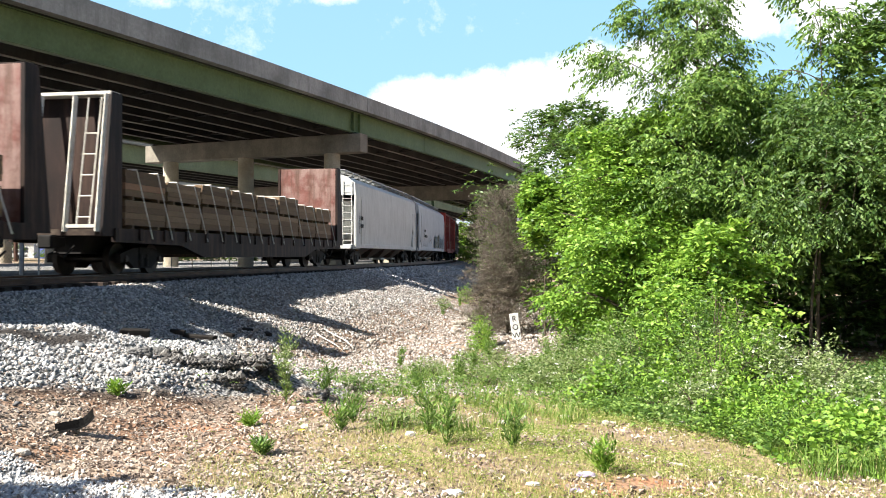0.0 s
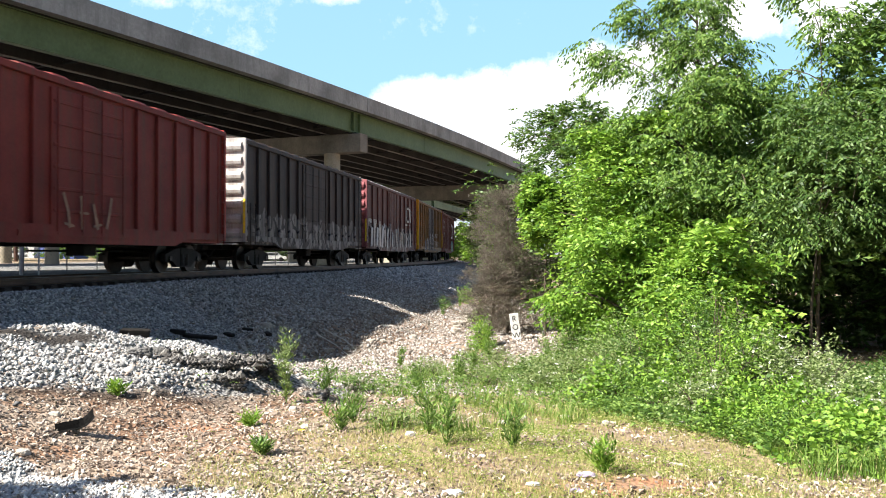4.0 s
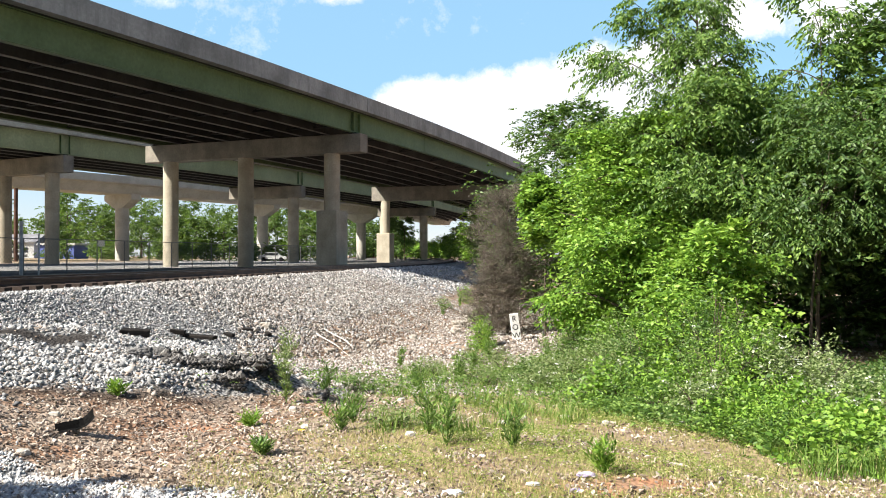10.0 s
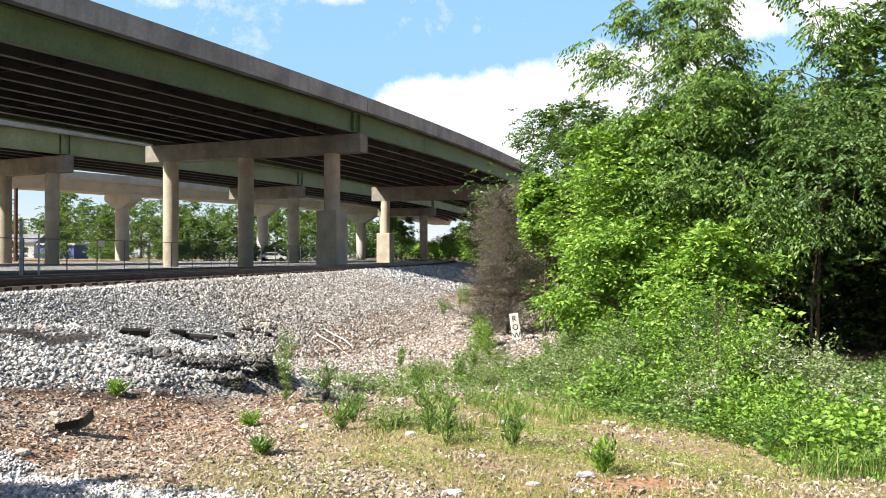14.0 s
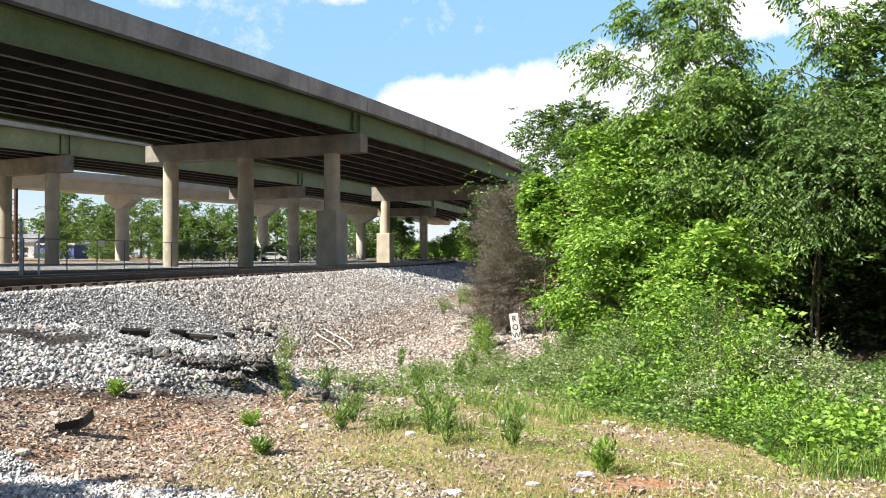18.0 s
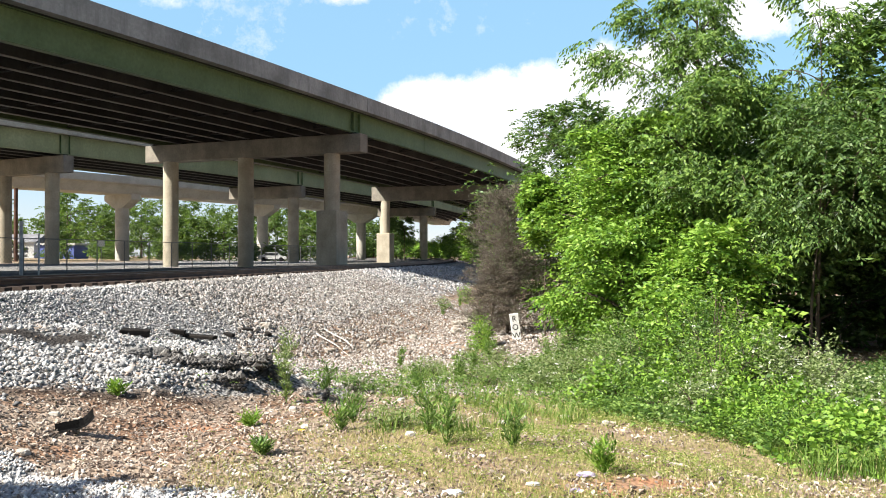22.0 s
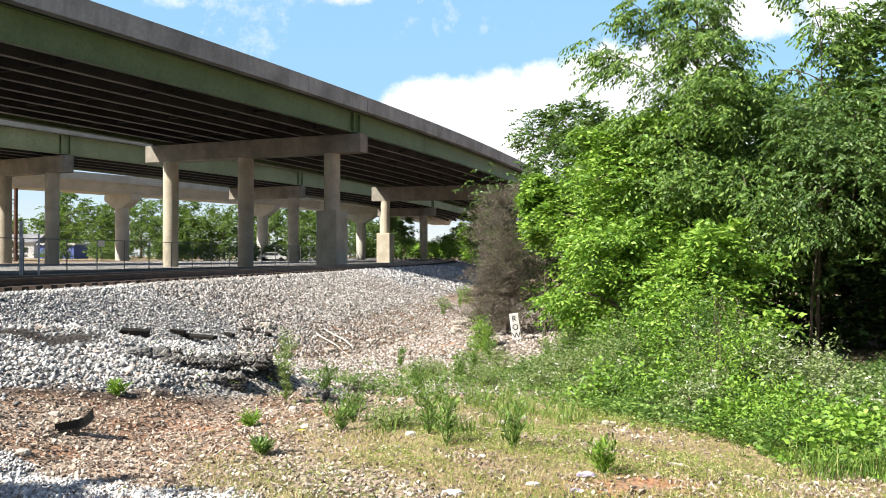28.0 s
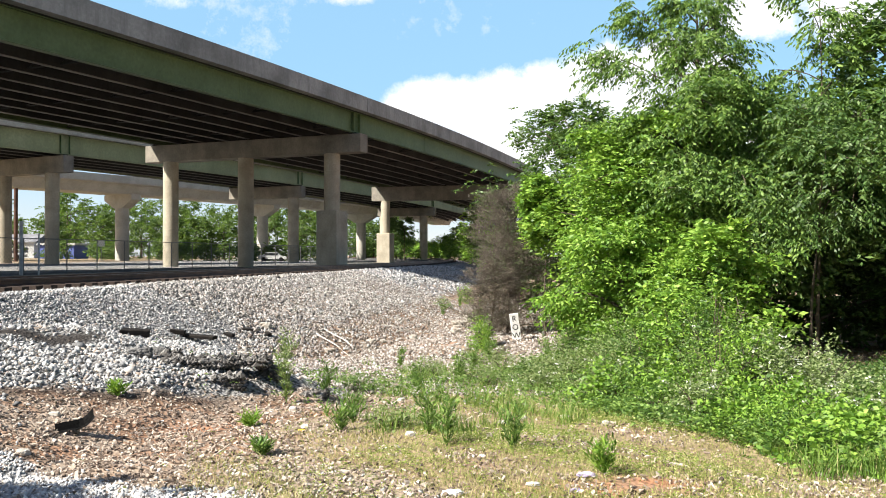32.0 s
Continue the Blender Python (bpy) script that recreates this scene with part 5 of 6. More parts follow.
tree("broadleaf_tree", "dark green tree behind the dead cedar", 5.3, 27.0, 6.3, 2.0, "leaf_dark", 9, branches=14, sprays=170, leaf=(0.15, 0.075), low=0.1)
tree("young_tree", "lime green sapling beside the dead cedar", 2.85, 23.6, 4.6, 0.8, "leaf_light", 10, branches=9, sprays=170, leaf=(0.14, 0.08), low=0.62, trunk=0.025)
for k, (tx, ty, th, tr) in enumerate(((8.0, 18.2, 4.6, 2.0), (10.6, 17.2, 4.4, 1.8), (10.4, 23.0, 5.5, 2.6), (12.5, 19.5, 5.5, 2.6), (8.2, 25.0, 5.5, 2.6), (9.6, 18.6, 4.6, 2.0), (13.0, 27.0, 6.5, 3.0), (7.0, 32.0, 6.5, 3.0))):
    tree("broadleaf_tree", "low dark tree filling the thicket", tx, ty, th, tr, "leaf_dark", 60 + k, branches=11, sprays=110, low=0.03, leaf=(0.17, 0.085), sway=0)
tree("dead_cedar", "brown dead cedar with dense bare twigs", 1.95, 25.5, 4.4, 1.2, "dead", 12, branches=30, sprays=230, per=8, leaf=(0.13, 0.008), spread=0.26, low=0.02, sway=0.3, trunk=0.05, clump=0.5, hang=-0.55)
tree("dead_cedar", "small brown dead cedar with bare twigs", 1.45, 24.6, 2.4, 0.75, "dead", 17, branches=16, sprays=200, per=8, leaf=(0.12, 0.008), spread=0.22, low=0.02, sway=0.3, trunk=0.04, clump=0.5, hang=-0.55)
# brambles and undergrowth: a bank from the grass's edge up to the trees
_rng = random.Random(5)
BANK_F = [0, 0.14, 0.28, 0.42, 0.56, 0.7, 0.84, 1]
BANK_X = [1.2, 1.25, 1.5, 1.85, 2.25, 2.55, 2.85, 3.5]
BANK_Y = [15.2, 13.4, 11.9, 10.4, 9.0, 7.9, 6.9, 6.0]
BANK_H = [0.5, 0.7, 1.0, 1.35, 1.45, 0.92, 0.52, 0.4]
for k in range(19):
    for row in range(6):
        f = min(1.0, max(0.0, (k + _rng.uniform(0.1, 0.9)) / 19))
        X = float(np.interp(f, BANK_F, BANK_X)) + 0.3 + row * 0.3 + _rng.uniform(-0.15, 0.15)
        Y = float(np.interp(f, BANK_F, BANK_Y)) + 0.25 + row * 0.5 + _rng.uniform(-0.2, 0.2)
        top = float(np.interp(f, BANK_F, BANK_H))
        low = 0.3 + 0.3 * math.exp(-((f - 0.5) / 0.16) ** 2)
        H = (low + max(0.0, top - low) * min(1.0, row / 4.0)) * _rng.uniform(0.62, 1.3)
        if f < 0.25 and row < 2 and _rng.random() < 0.45:
            continue
        if f > 0.66:
            mat = ("leaf_light", "leaf_light", "leaf_light", "leaf_mid")[_rng.randrange(4)] if row < 3 else ("leaf_sage", "leaf_sage", "leaf_mid", "leaf_sage")[_rng.randrange(4)]
        elif f > 0.38:
            mat = ("leaf_mid", "leaf_light", "leaf_dark", "leaf_light", "leaf_sage")[_rng.randrange(5)]
        else:
            mat = ("leaf_sage", "leaf_mid", "leaf_sage", "leaf_dark")[_rng.randrange(4)]
        big = mat == "leaf_light" and _rng.random() < 0.5
        shrub("tangled pale green bramble with a few white flowers" if mat == "leaf_sage" else "bushy green bramble undergrowth", X, Y, H, _rng.uniform(0.26, 0.46) + 0.04 * row, mat, 100 + 6 * k + row,
              leaf=(0.07, 0.042) if big else (0.045, 0.024), sprays=int((260 if big else 340) * (0.6 + 0.3 * H)), blossom=(40 if f > 0.66 else 20) if mat == "leaf_sage" else 0)

# growth in the hollow under the trees, its shade put into dark leaves
for k in range(22):
    Y = _rng.uniform(9.5, 15.0)
    X = Y * _rng.uniform(0.4, 0.56)
    shrub("dim dark green undergrowth below the trees", X, Y, _rng.uniform(0.15, 0.35), _rng.uniform(0.4, 0.6), "leaf_dark", 260 + k, leaf=(0.07, 0.035), sprays=230)

# far trees beyond the bridges
_rng = random.Random(8)
for k in range(30):
    f = k / 29
    X = -108 + 82 * f + _rng.uniform(-2, 2)
    Y = 172 + 45 * _rng.random()
    thin = k % 5 == 2
    tree("far_tree", "distant sparse tree with bare limbs showing" if thin else "distant leafy tree beyond the bridges", X, Y, 16.5 if thin else _rng.choice((8.5, 10, 11.5, 13, 15)), _rng.uniform(3.6, 5.6), "leaf_far", 200 + k, branches=8, sprays=24 if thin else 62, per=7, leaf=(0.55, 0.36), spread=1.2, low=0.25 if thin else 0.08, sway=0, trunk=0.3 if thin else 0.22, group="distant trees")
for k in range(7):
    tree("far_tree", "distant leafy tree beyond the bridges", -36 + 3.4 * k + _rng.uniform(-1, 1), 268 + 30 * _rng.random(), _rng.uniform(10, 15), _rng.uniform(4.5, 6.0), "leaf_far", 250 + k, branches=8, sprays=40, per=7, leaf=(0.75, 0.5), spread=1.5, low=0.06, sway=0, trunk=0.25, group="distant trees")
for k in range(16):
    X = -74 + 3.6 * k + _rng.uniform(-1, 1)
    tree("distant_bush", "low distant brush behind the fence", X, 128 + 0.35 * abs(X + 40) + _rng.uniform(0, 18), _rng.uniform(2.0, 3.2), _rng.uniform(1.6, 2.4), "leaf_far", 360 + k, branches=7, sprays=30, per=6, leaf=(0.4, 0.25), spread=0.6, low=0.03, sway=0, trunk=0.06, category="shrub", group="distant bushes")
for k in range(13):
    u = 92 + 14 * k
    X, Y, _ = track(u, 4.6 + _rng.uniform(0, 1.5))
    # leaf_light stands in for sunlight that the bridge keeps off these trees
    tree("far_tree", "distant leafy tree along the track", X, Y, float(np.interp(u, [95, 160, 200, 260], [8.5, 7.5, 4.6, 4.2])), _rng.uniform(2.0, 2.8), "leaf_light", 300 + k, branches=9, sprays=46, per=7, leaf=(0.42, 0.27), spread=0.8, low=0.06, sway=0, trunk=0.15, group="distant trees")
for k in range(3):
    X, Y, _ = track(150 + 16 * k, -6.5 - k)
    tree("far_tree", "distant dark tree across the track", X, Y, 8.5 + k, 2.4, "leaf_dark", 320 + k, branches=9, sprays=46, per=7, leaf=(0.42, 0.27), spread=0.8, low=0.06, sway=0, trunk=0.15, group="distant trees")
for k in range(16):
    tree("far_tree", "distant wood at the end of the track", -60 + 8 * k + _rng.uniform(-2, 2), 620 + _rng.uniform(-20, 20), _rng.uniform(8, 13), 7.0, "leaf_far", 330 + k, branches=8, sprays=32, per=7, leaf=(1.8, 1.2), spread=2.5, low=0.05, sway=0, trunk=0.3, group="distant trees")
# unseen tree, added out of view to cast the shade across the gravel
tree("broadleaf_tree", "added tree out of view that shades the roadside gravel", -7.75, 1.38, 5.2, 1.9, "leaf_mid", 18, branches=14, sprays=150, low=0.3, leaf=(0.2, 0.12), sway=0)


# ---- loose ballast ----
def ballast():
    rng = np.random.default_rng(21)
    def scatter(n, u0, u1, v0, v1, size, name, label, mat="stone"):
        s, d = rng.uniform(u0, u1, n), rng.uniform(v0, v1, n)
        c, q = math.cos(TRACK_TH), math.sin(TRACK_TH)
        x, y = TRACK_X + s * c + d * q, TRACK_Y + s * q - d * c
        g, turf, dark = covers(x, y)
        keep = (rng.random(n) < np.clip(g * 1.3 - 0.15, 0.02, 1) * np.clip(1 - 1.05 * dark, 0, 1) * (1 - 0.6 * smooth01(s, -5, 2) * smooth01(d + 0.5 * wob(x, y, 1.3, 4.0), 2.5, 4.0))) & (turf < 0.5)
        stones(x[keep], y[keep], size, name, label, mat)

    def stones(x, y, size, name, label, mat="stone"):
        n = len(x)
        z = ground_z(x, y)
        base = np.array([(1, 0, 0), (0, 1, 0), (-1, 0, 0), (0, -1, 0), (0.2, 0.1, 0.8), (-0.1, 0.1, -0.7)], float)
        v = base[None] * (1 + rng.normal(0, 0.22, (n, 6, 1))) + rng.normal(0, 0.16, (n, 6, 3))
        v *= (size * 0.5 * rng.lognormal(0, 0.28, n))[:, None, None]
        a = rng.uniform(0, 6.28, n)
        ca, sa = np.cos(a)[:, None], np.sin(a)[:, None]
        vx = v[..., 0] * ca - v[..., 1] * sa
        vy = v[..., 0] * sa + v[..., 1] * ca
        tx = rng.normal(0, 0.4, (n, 1))
        vz = v[..., 2] + vx * tx
        V = np.stack([vx + x[:, None], vy + y[:, None], vz + (z + size * 0.18)[:, None]], -1).reshape(-1, 3)
        tri = np.array([(0, 1, 4), (1, 2, 4), (2, 3, 4), (3, 0, 4), (1, 0, 5), (2, 1, 5), (3, 2, 5), (0, 3, 5)])
        F = (tri[None] + (np.arange(n) * 6)[:, None, None]).reshape(-1, 3)
        tagged(linked(name, fast_mesh(name, V, F, M[mat], True)), label, "gravel", kind="stuff")
    scatter(44000, -17, 2, 1.35, 8.6, 0.055, "ballast_gravel", "loose grey and white crushed ballast stones")
    scatter(52000, 2, 24, 1.35, 7.2, 0.07, "ballast_gravel", "loose brown-grey crushed stones down the embankment", "bank_stone")
    scatter(15000, 22, 55, 1.4, 7.0, 0.12, "ballast_gravel", "grey crushed stones farther along the embankment")
    # stony clay along the foot of the embankment
    n = 46000
    yy = rng.uniform(12.5, 42, n)
    xx = rng.uniform(-0.24, 0.14, n) * yy
    s, d = beside(xx, yy)
    g, turf, dark = covers(xx, yy)
    keep = (d > 2.2) & (rng.random(n) < (1 - 0.55 * turf) * smooth01(d + 0.5 * wob(xx, yy, 1.5, 9.0), 2.0, 3.8))
    far = yy > 19
    stones(xx[keep & far], yy[keep & far], 0.07, "clay_clods", "brown clods and pale stones on the far clay", "clod")
    keep = keep & ~far
    stones(xx[keep], yy[keep], 0.06, "clay_clods", "brown clods and pale stones on clay", "clod")
    # ballast that has rolled down onto the clay
    n = 15000
    yy = rng.uniform(11.0, 36, n)
    xx = rng.uniform(-0.22, 0.06, n) * yy
    s, d = beside(xx, yy)
    keep = (d > 4.5) & (rng.random(n) < 0.75 * (1 - 0.95 * smooth01(d + 0.7 * wob(xx, yy, 1.2, 3.0), 4.8, 7.4)))
    stones(xx[keep], yy[keep], 0.062, "ballast_gravel", "grey ballast stones strewn over clay", "stone")
    scatter(60000, -16.5, -11.5, 8.2, 13.5, 0.026, "gravel", "pale gravel at the roadside", "gravel")


ballast()


# ---- ground cover ----
def chips():
    """Wood chips, dry leaves and small stones over the clay."""
    rng = np.random.default_rng(31)
    n = 84000
    y = 5.0 + 21.0 * rng.random(n) ** 1.25
    x = rng.uniform(-0.6, 0.56, n) * y
    g, turf, dark = covers(x, y)
    keep = (rng.random(n) < (1 - 0.95 * turf) * (1 - 0.75 * g) * (1 - 0.8 * dark) * (1 - 0.75 * smooth01(y, 12.5, 15.5)) * (1 - 0.9 * np.exp(-((x - 1.35) / 0.4) ** 2 - ((y - 5.85) / 0.18) ** 2))) & (beside(x, y)[1] > 3)
    x, y = x[keep], y[keep]
    n = len(x)
    z = ground_z(x, y)
    a = rng.uniform(0, 6.28, n)
    L, W = 0.0085 * rng.lognormal(0, 0.6, n) * (0.8 + 0.045 * y), 0.0055 * rng.lognormal(0, 0.4, n) * (0.8 + 0.045 * y)
    ca, sa = np.cos(a), np.sin(a)
    t1, t2 = rng.normal(0, 0.35, n), rng.normal(0, 0.35, n)
    base = np.array([(-1, -1), (1, -1), (1, 1), (-1, 1)], float)
    px, py = base[None, :, 0] * L[:, None], base[None, :, 1] * W[:, None]
    X = x[:, None] + px * ca[:, None] - py * sa[:, None]
    Y = y[:, None] + px * sa[:, None] + py * ca[:, None]
    Z = (z + 0.012)[:, None] + px * t1[:, None] + py * t2[:, None]
    top = np.stack([X, Y, Z + 0.004], -1)
    bot = np.stack([X, Y, Z - 0.006], -1)
    V = np.concatenate([top, bot], 1).reshape(-1, 3)
    q = np.array([(0, 1, 2, 3), (0, 4, 5, 1), (1, 5, 6, 2), (2, 6, 7, 3), (3, 7, 4, 0)])
    F = (q[None] + (np.arange(n) * 8)[:, None, None]).reshape(-1, 4)
    tagged(linked("wood_chip_litter", fast_mesh("wood_chip_litter", V, F, M["chip"])), "pale wood chips and dry leaves scattered over clay", "litter", kind="stuff")


def blades(rng, x, y, h, w, lean):
    """Bent grass blades at the places given."""
    n = len(x)
    z = ground_z(x, y)
    a = rng.uniform(0, 6.28, n)
    d = np.stack([np.cos(a), np.sin(a)], -1)
    s = np.stack([-d[:, 1], d[:, 0]], -1)
    rows = []
    for f, ww in ((0.0, 1.0), (0.55, 0.75), (1.0, 0.08)):
        c = np.stack([x, y], -1) + d * (lean * h * f ** 1.8)[:, None]
        zz = z - 0.01 + h * f * (1 - 0.2 * lean * f)
        rows.append(np.concatenate([c - s * (w * ww)[:, None], zz[:, None]], 1))
        rows.append(np.concatenate([c + s * (w * ww)[:, None], zz[:, None]], 1))
    V = np.stack(rows, 1).reshape(-1, 3)
    q = np.array([(0, 1, 3, 2), (2, 3, 5, 4)])
    return V, (q[None] + (np.arange(n) * 6)[:, None, None]).reshape(-1, 4)


def grass():
    rng = np.random.default_rng(41)
    n = 150000
    y = 5.0 + 14.0 * rng.random(n) ** 1.5
    x = rng.uniform(-0.3, 0.56, n) * y
    _, turf, _ = covers(x, y)
    patch = smooth01(wob(x, y, 1.6, 4.4) + 0.5 * wob(x, y, 5.0, 1.1), -0.35, 0.55)
    keep = rng.random(n) < np.clip(turf * 1.3, 0, 1) * (0.55 + 0.45 * patch)
    x, y = x[keep], y[keep]
    n = len(x)
    V, F = blades(rng, x, y, rng.uniform(0.015, 0.07, n) * (1 + 0.6 * (y > 13)), np.full(n, 0.0026), rng.uniform(0.3, 1.3, n))
    tagged(linked("short_grass", fast_mesh("short_grass", V, F, M["grass"])), "thin yellow-green grass over red clay", "grass", kind="stuff")
    # taller tufts
    k = 230
    cy = 8.0 + 13 * rng.random(k)
    cx = rng.uniform(-0.12, 0.2, k) * cy
    cy[150:] = rng.uniform(6.2, 8.6, 80)
    cx[150:] = 2.75 + rng.uniform(0, 1.0, 80)
    _, turf, _ = covers(cx, cy)
    ok = rng.random(k) < turf + 0.1 + 0.9 * (np.arange(k) >= 150)
    cx, cy = cx[ok], cy[ok]
    m = 45
    x = np.repeat(cx, m) + rng.normal(0, 0.09, len(cx) * m)
    y = np.repeat(cy, m) + rng.normal(0, 0.09, len(cx) * m)
    n = len(x)
    V, F = blades(rng, x, y, rng.uniform(0.08, 0.3, n), np.full(n, 0.004), rng.uniform(0.3, 1.0, n))
    tagged(linked("tall_grass", fast_mesh("tall_grass", V, F, M["grass_green"])), "tall green grass tufts among the weeds", "grass", kind="stuff")
    # low leafy cover below the brambles and among the weeds
    for name, lab, cnt, x0, x1, y0, y1, w, mat in (("leafy_ground_cover", "low bright leafy ground cover below the brambles", 2600, 1.5, 3.3, 12.0, 6.0, 0.22, "leaf_mid"),
                                              ("leafy_ground_cover", "low yellow-green clover and weeds in thin grass", 17000, 0.6, 2.0, 6.0, 11.0, 1.1, "clover"),
                                              ("leafy_ground_cover", "low grey-green weeds over stony clay", 3000, -1.0, 2.4, 13.0, 15.5, 1.3, "leaf_mid")):
        f = rng.random(cnt)
        x = x0 + (x1 - x0) * f + rng.normal(0, w, cnt)
        y = y0 + (y1 - y0) * f + rng.normal(0, w * 1.2, cnt)
        ok = (smooth01(wob(x, y, 2.2, 7.7), -0.5, 0.4) > rng.random(cnt) * 0.9) & (((x - 1.35) / 0.6) ** 2 + ((y - 5.85) / 0.25) ** 2 > 0.8)
        x, y = x[ok], y[ok]
        n = len(x)
        low = mat == "clover"
        cen = np.stack([x, y, ground_z(x, y) + rng.uniform(0.0, 0.03 if low else 0.16, n)], -1)
        out = rng.normal(0, 1, (n, 3))
        out[:, 2] = np.abs(out[:, 2])
        out /= np.linalg.norm(out, axis=1, keepdims=True)
        v, q = leafy(rng, cen, out, 6, 0.018 if low else 0.05, 0.01 if low else 0.022, 0.06 if low else 0.13)
        tagged(linked(name, fast_mesh(name, v, q, M[mat])), lab, "ground cover", kind="stuff")


M["grass_green"] = random_tint("green_grass_blade", [(0.0, (0.06, 0.13, 0.02)), (0.5, (0.13, 0.24, 0.04)), (0.85, (0.24, 0.32, 0.08)), (1.0, (0.38, 0.34, 0.16))], 0.7, 0, trans=0.3)
chips()
grass()


def weed(x, y, h, seed, mat="leaf_light", r=0.17, leaf=(0.085, 0.015), stems=7):
    """An upright leafy weed."""
    rng = np.random.default_rng(seed)
    r = min(r, 0.03 + 0.45 * h)
    t = tagged(thing("weed", Matrix.Translation((x, y, gz(x, y) - 0.02))), "upright leafy green weed in gravelly soil", "weed", "weeds")
    vs, fs, base = [], [], 0
    for k in range(stems):
        a = rng.uniform(0, 6.28)
        e = Vector((math.cos(a) * r * rng.uniform(0.2, 1.0), math.sin(a) * r * rng.uniform(0.2, 1.0), h * rng.uniform(0.65, 1.0)))
        part("stem", limb(bmesh.new(), [(0, 0, 0), (e.x * 0.4, e.y * 0.4, e.z * 0.5), tuple(e)], 0.006, 0.002, 4), M[mat], t)
        n = int(24 * max(0.4, h))
        f = rng.uniform(0.08, 1.0, n)
        cen = np.outer(f, np.array(e))
        out = rng.normal(0, 1, (n, 3))
        out[:, 2] = rng.uniform(0.4, 1.4, n)
        out /= np.linalg.norm(out, axis=1, keepdims=True)
        v, q = leafy(rng, cen, out, 4, leaf[0], leaf[1], 0.07, 0.0, -0.6)
        vs.append(v)
        fs.append(q + base)
        base += len(v)
    linked("foliage", fast_mesh("foliage", np.concatenate(vs), np.concatenate(fs), M[mat]), t)
    return t


def on_ground(px, py):
    """Where a line of sight given by its tangents meets the ground."""
    lo, hi = 4.0, 45.0
    y = lo
    while y < hi:
        if 2.0 - py * y < gz(px * y, y):
            return px * y, y
        y += 0.05
    return px * hi, hi


for tx, ty, h, seed, mat in ((-0.183, 0.172, 0.95, 1, "leaf_sage"), (-0.14, 0.165, 0.5, 2, "leaf_dark"), (-0.016, 0.208, 0.48, 3, "leaf_mid"), (0.005, 0.222, 0.44, 4, "leaf_mid"),
                             (0.08, 0.225, 0.4, 5, "leaf_mid"), (-0.105, 0.195, 0.32, 6, "leaf_mid"), (-0.12, 0.205, 0.28, 7, "leaf_mid"), (-0.225, 0.2, 0.13, 8, "leaf_light"),
                             (0.05, 0.118, 0.9, 9, "leaf_light"), (0.055, 0.125, 0.6, 10, "leaf_mid"), (0.035, 0.135, 0.5, 11, "leaf_mid"), (-0.05, 0.13, 0.48, 12, "leaf_mid"),
                             (0.19, 0.255, 0.24, 13, "leaf_light"), (-0.21, 0.235, 0.12, 15, "leaf_mid"), (-0.38, 0.165, 0.14, 16, "leaf_light"),
                             (0.02, 0.06, 1.0, 17, "leaf_light"), (0.045, 0.075, 0.9, 18, "leaf_light"), (0.0, 0.07, 0.5, 19, "leaf_mid"), (0.12, 0.135, 0.7, 20, "leaf_mid"), (0.02, 0.15, 0.6, 21, "leaf_mid"), (-0.03, 0.155, 0.45, 22, "leaf_mid")):
    _x, _y = on_ground(tx, ty)
    weed(_x, _y, h, 500 + seed, mat)


_rng = random.Random(55)
for tx, ty, h, r, mat in ((0.028, 0.056, 0.95, 0.34, "leaf_light"), (0.0, 0.06, 0.45, 0.4, "leaf_mid"), (0.043, 0.078, 0.5, 0.35, "leaf_light"), (0.045, 0.108, 0.8, 0.22, "leaf_light"), (0.06, 0.125, 0.4, 0.3, "leaf_sage"),
                          (0.02, 0.146, 0.3, 0.3, "leaf_sage"), (0.05, 0.152, 0.32, 0.34, "leaf_sage"), (-0.015, 0.14, 0.28, 0.25, "leaf_sage"), (0.07, 0.138, 0.45, 0.36, "leaf_sage"), (0.035, 0.128, 0.4, 0.34, "leaf_mid"),
                          (0.11, 0.145, 0.4, 0.3, "leaf_sage"), (-0.06, 0.2, 0.16, 0.22, "leaf_sage"), (-0.1, 0.16, 0.25, 0.2, "leaf_dark")):
    _x, _y = on_ground(tx, ty)
    shrub("low leafy green shrub on stony clay", _x, _y, h, r, mat, _rng.randrange(700, 900), leaf=(0.06, 0.032) if mat == "leaf_light" else (0.04, 0.018), sprays=int(260 * (0.4 + h)))


# ---- marker post, slabs and litter ----
def chunk(bm, x, y, z, sx, sy, sz, seed, turn=0.0, tilt=0.0, fine=False):
    """A broken lump: a cube cut up and pushed about."""
    rng = random.Random(seed)
    b2 = bmesh.new()
    bmesh.ops.create_icosphere(b2, subdivisions=5 if fine else 3, radius=1.0)
    for v in b2.verts:
        p = v.co.copy()
        m = max(abs(p.x), abs(p.y), abs(p.z))
        q = p.lerp(p / m, 0.65)
        k = 1 + 0.16 * noise.noise(p * 2.2 + Vector((seed, 0, 0))) + 0.1 * noise.noise(p * 6 + Vector((0, seed, 0)))
        v.co = Vector((q.x * sx * k, q.y * sy * k, q.z * sz * k))
        if fine:
            w = v.co + Vector((seed, 0, 0))
            v.co += p * min(sx, sy, sz) * (0.4 * noise.noise(w * 6) + 0.3 * noise.noise(w * 15) + 0.18 * noise.noise(w * 36))
    bmesh.ops.transform(b2, matrix=pose(x, y, z, tilt, 0, turn), verts=b2.verts)
    me = bpy.data.meshes.new("tmp")
    b2.to_mesh(me)
    b2.free()
    bm.from_mesh(me)
    bpy.data.meshes.remove(me)
    return bm


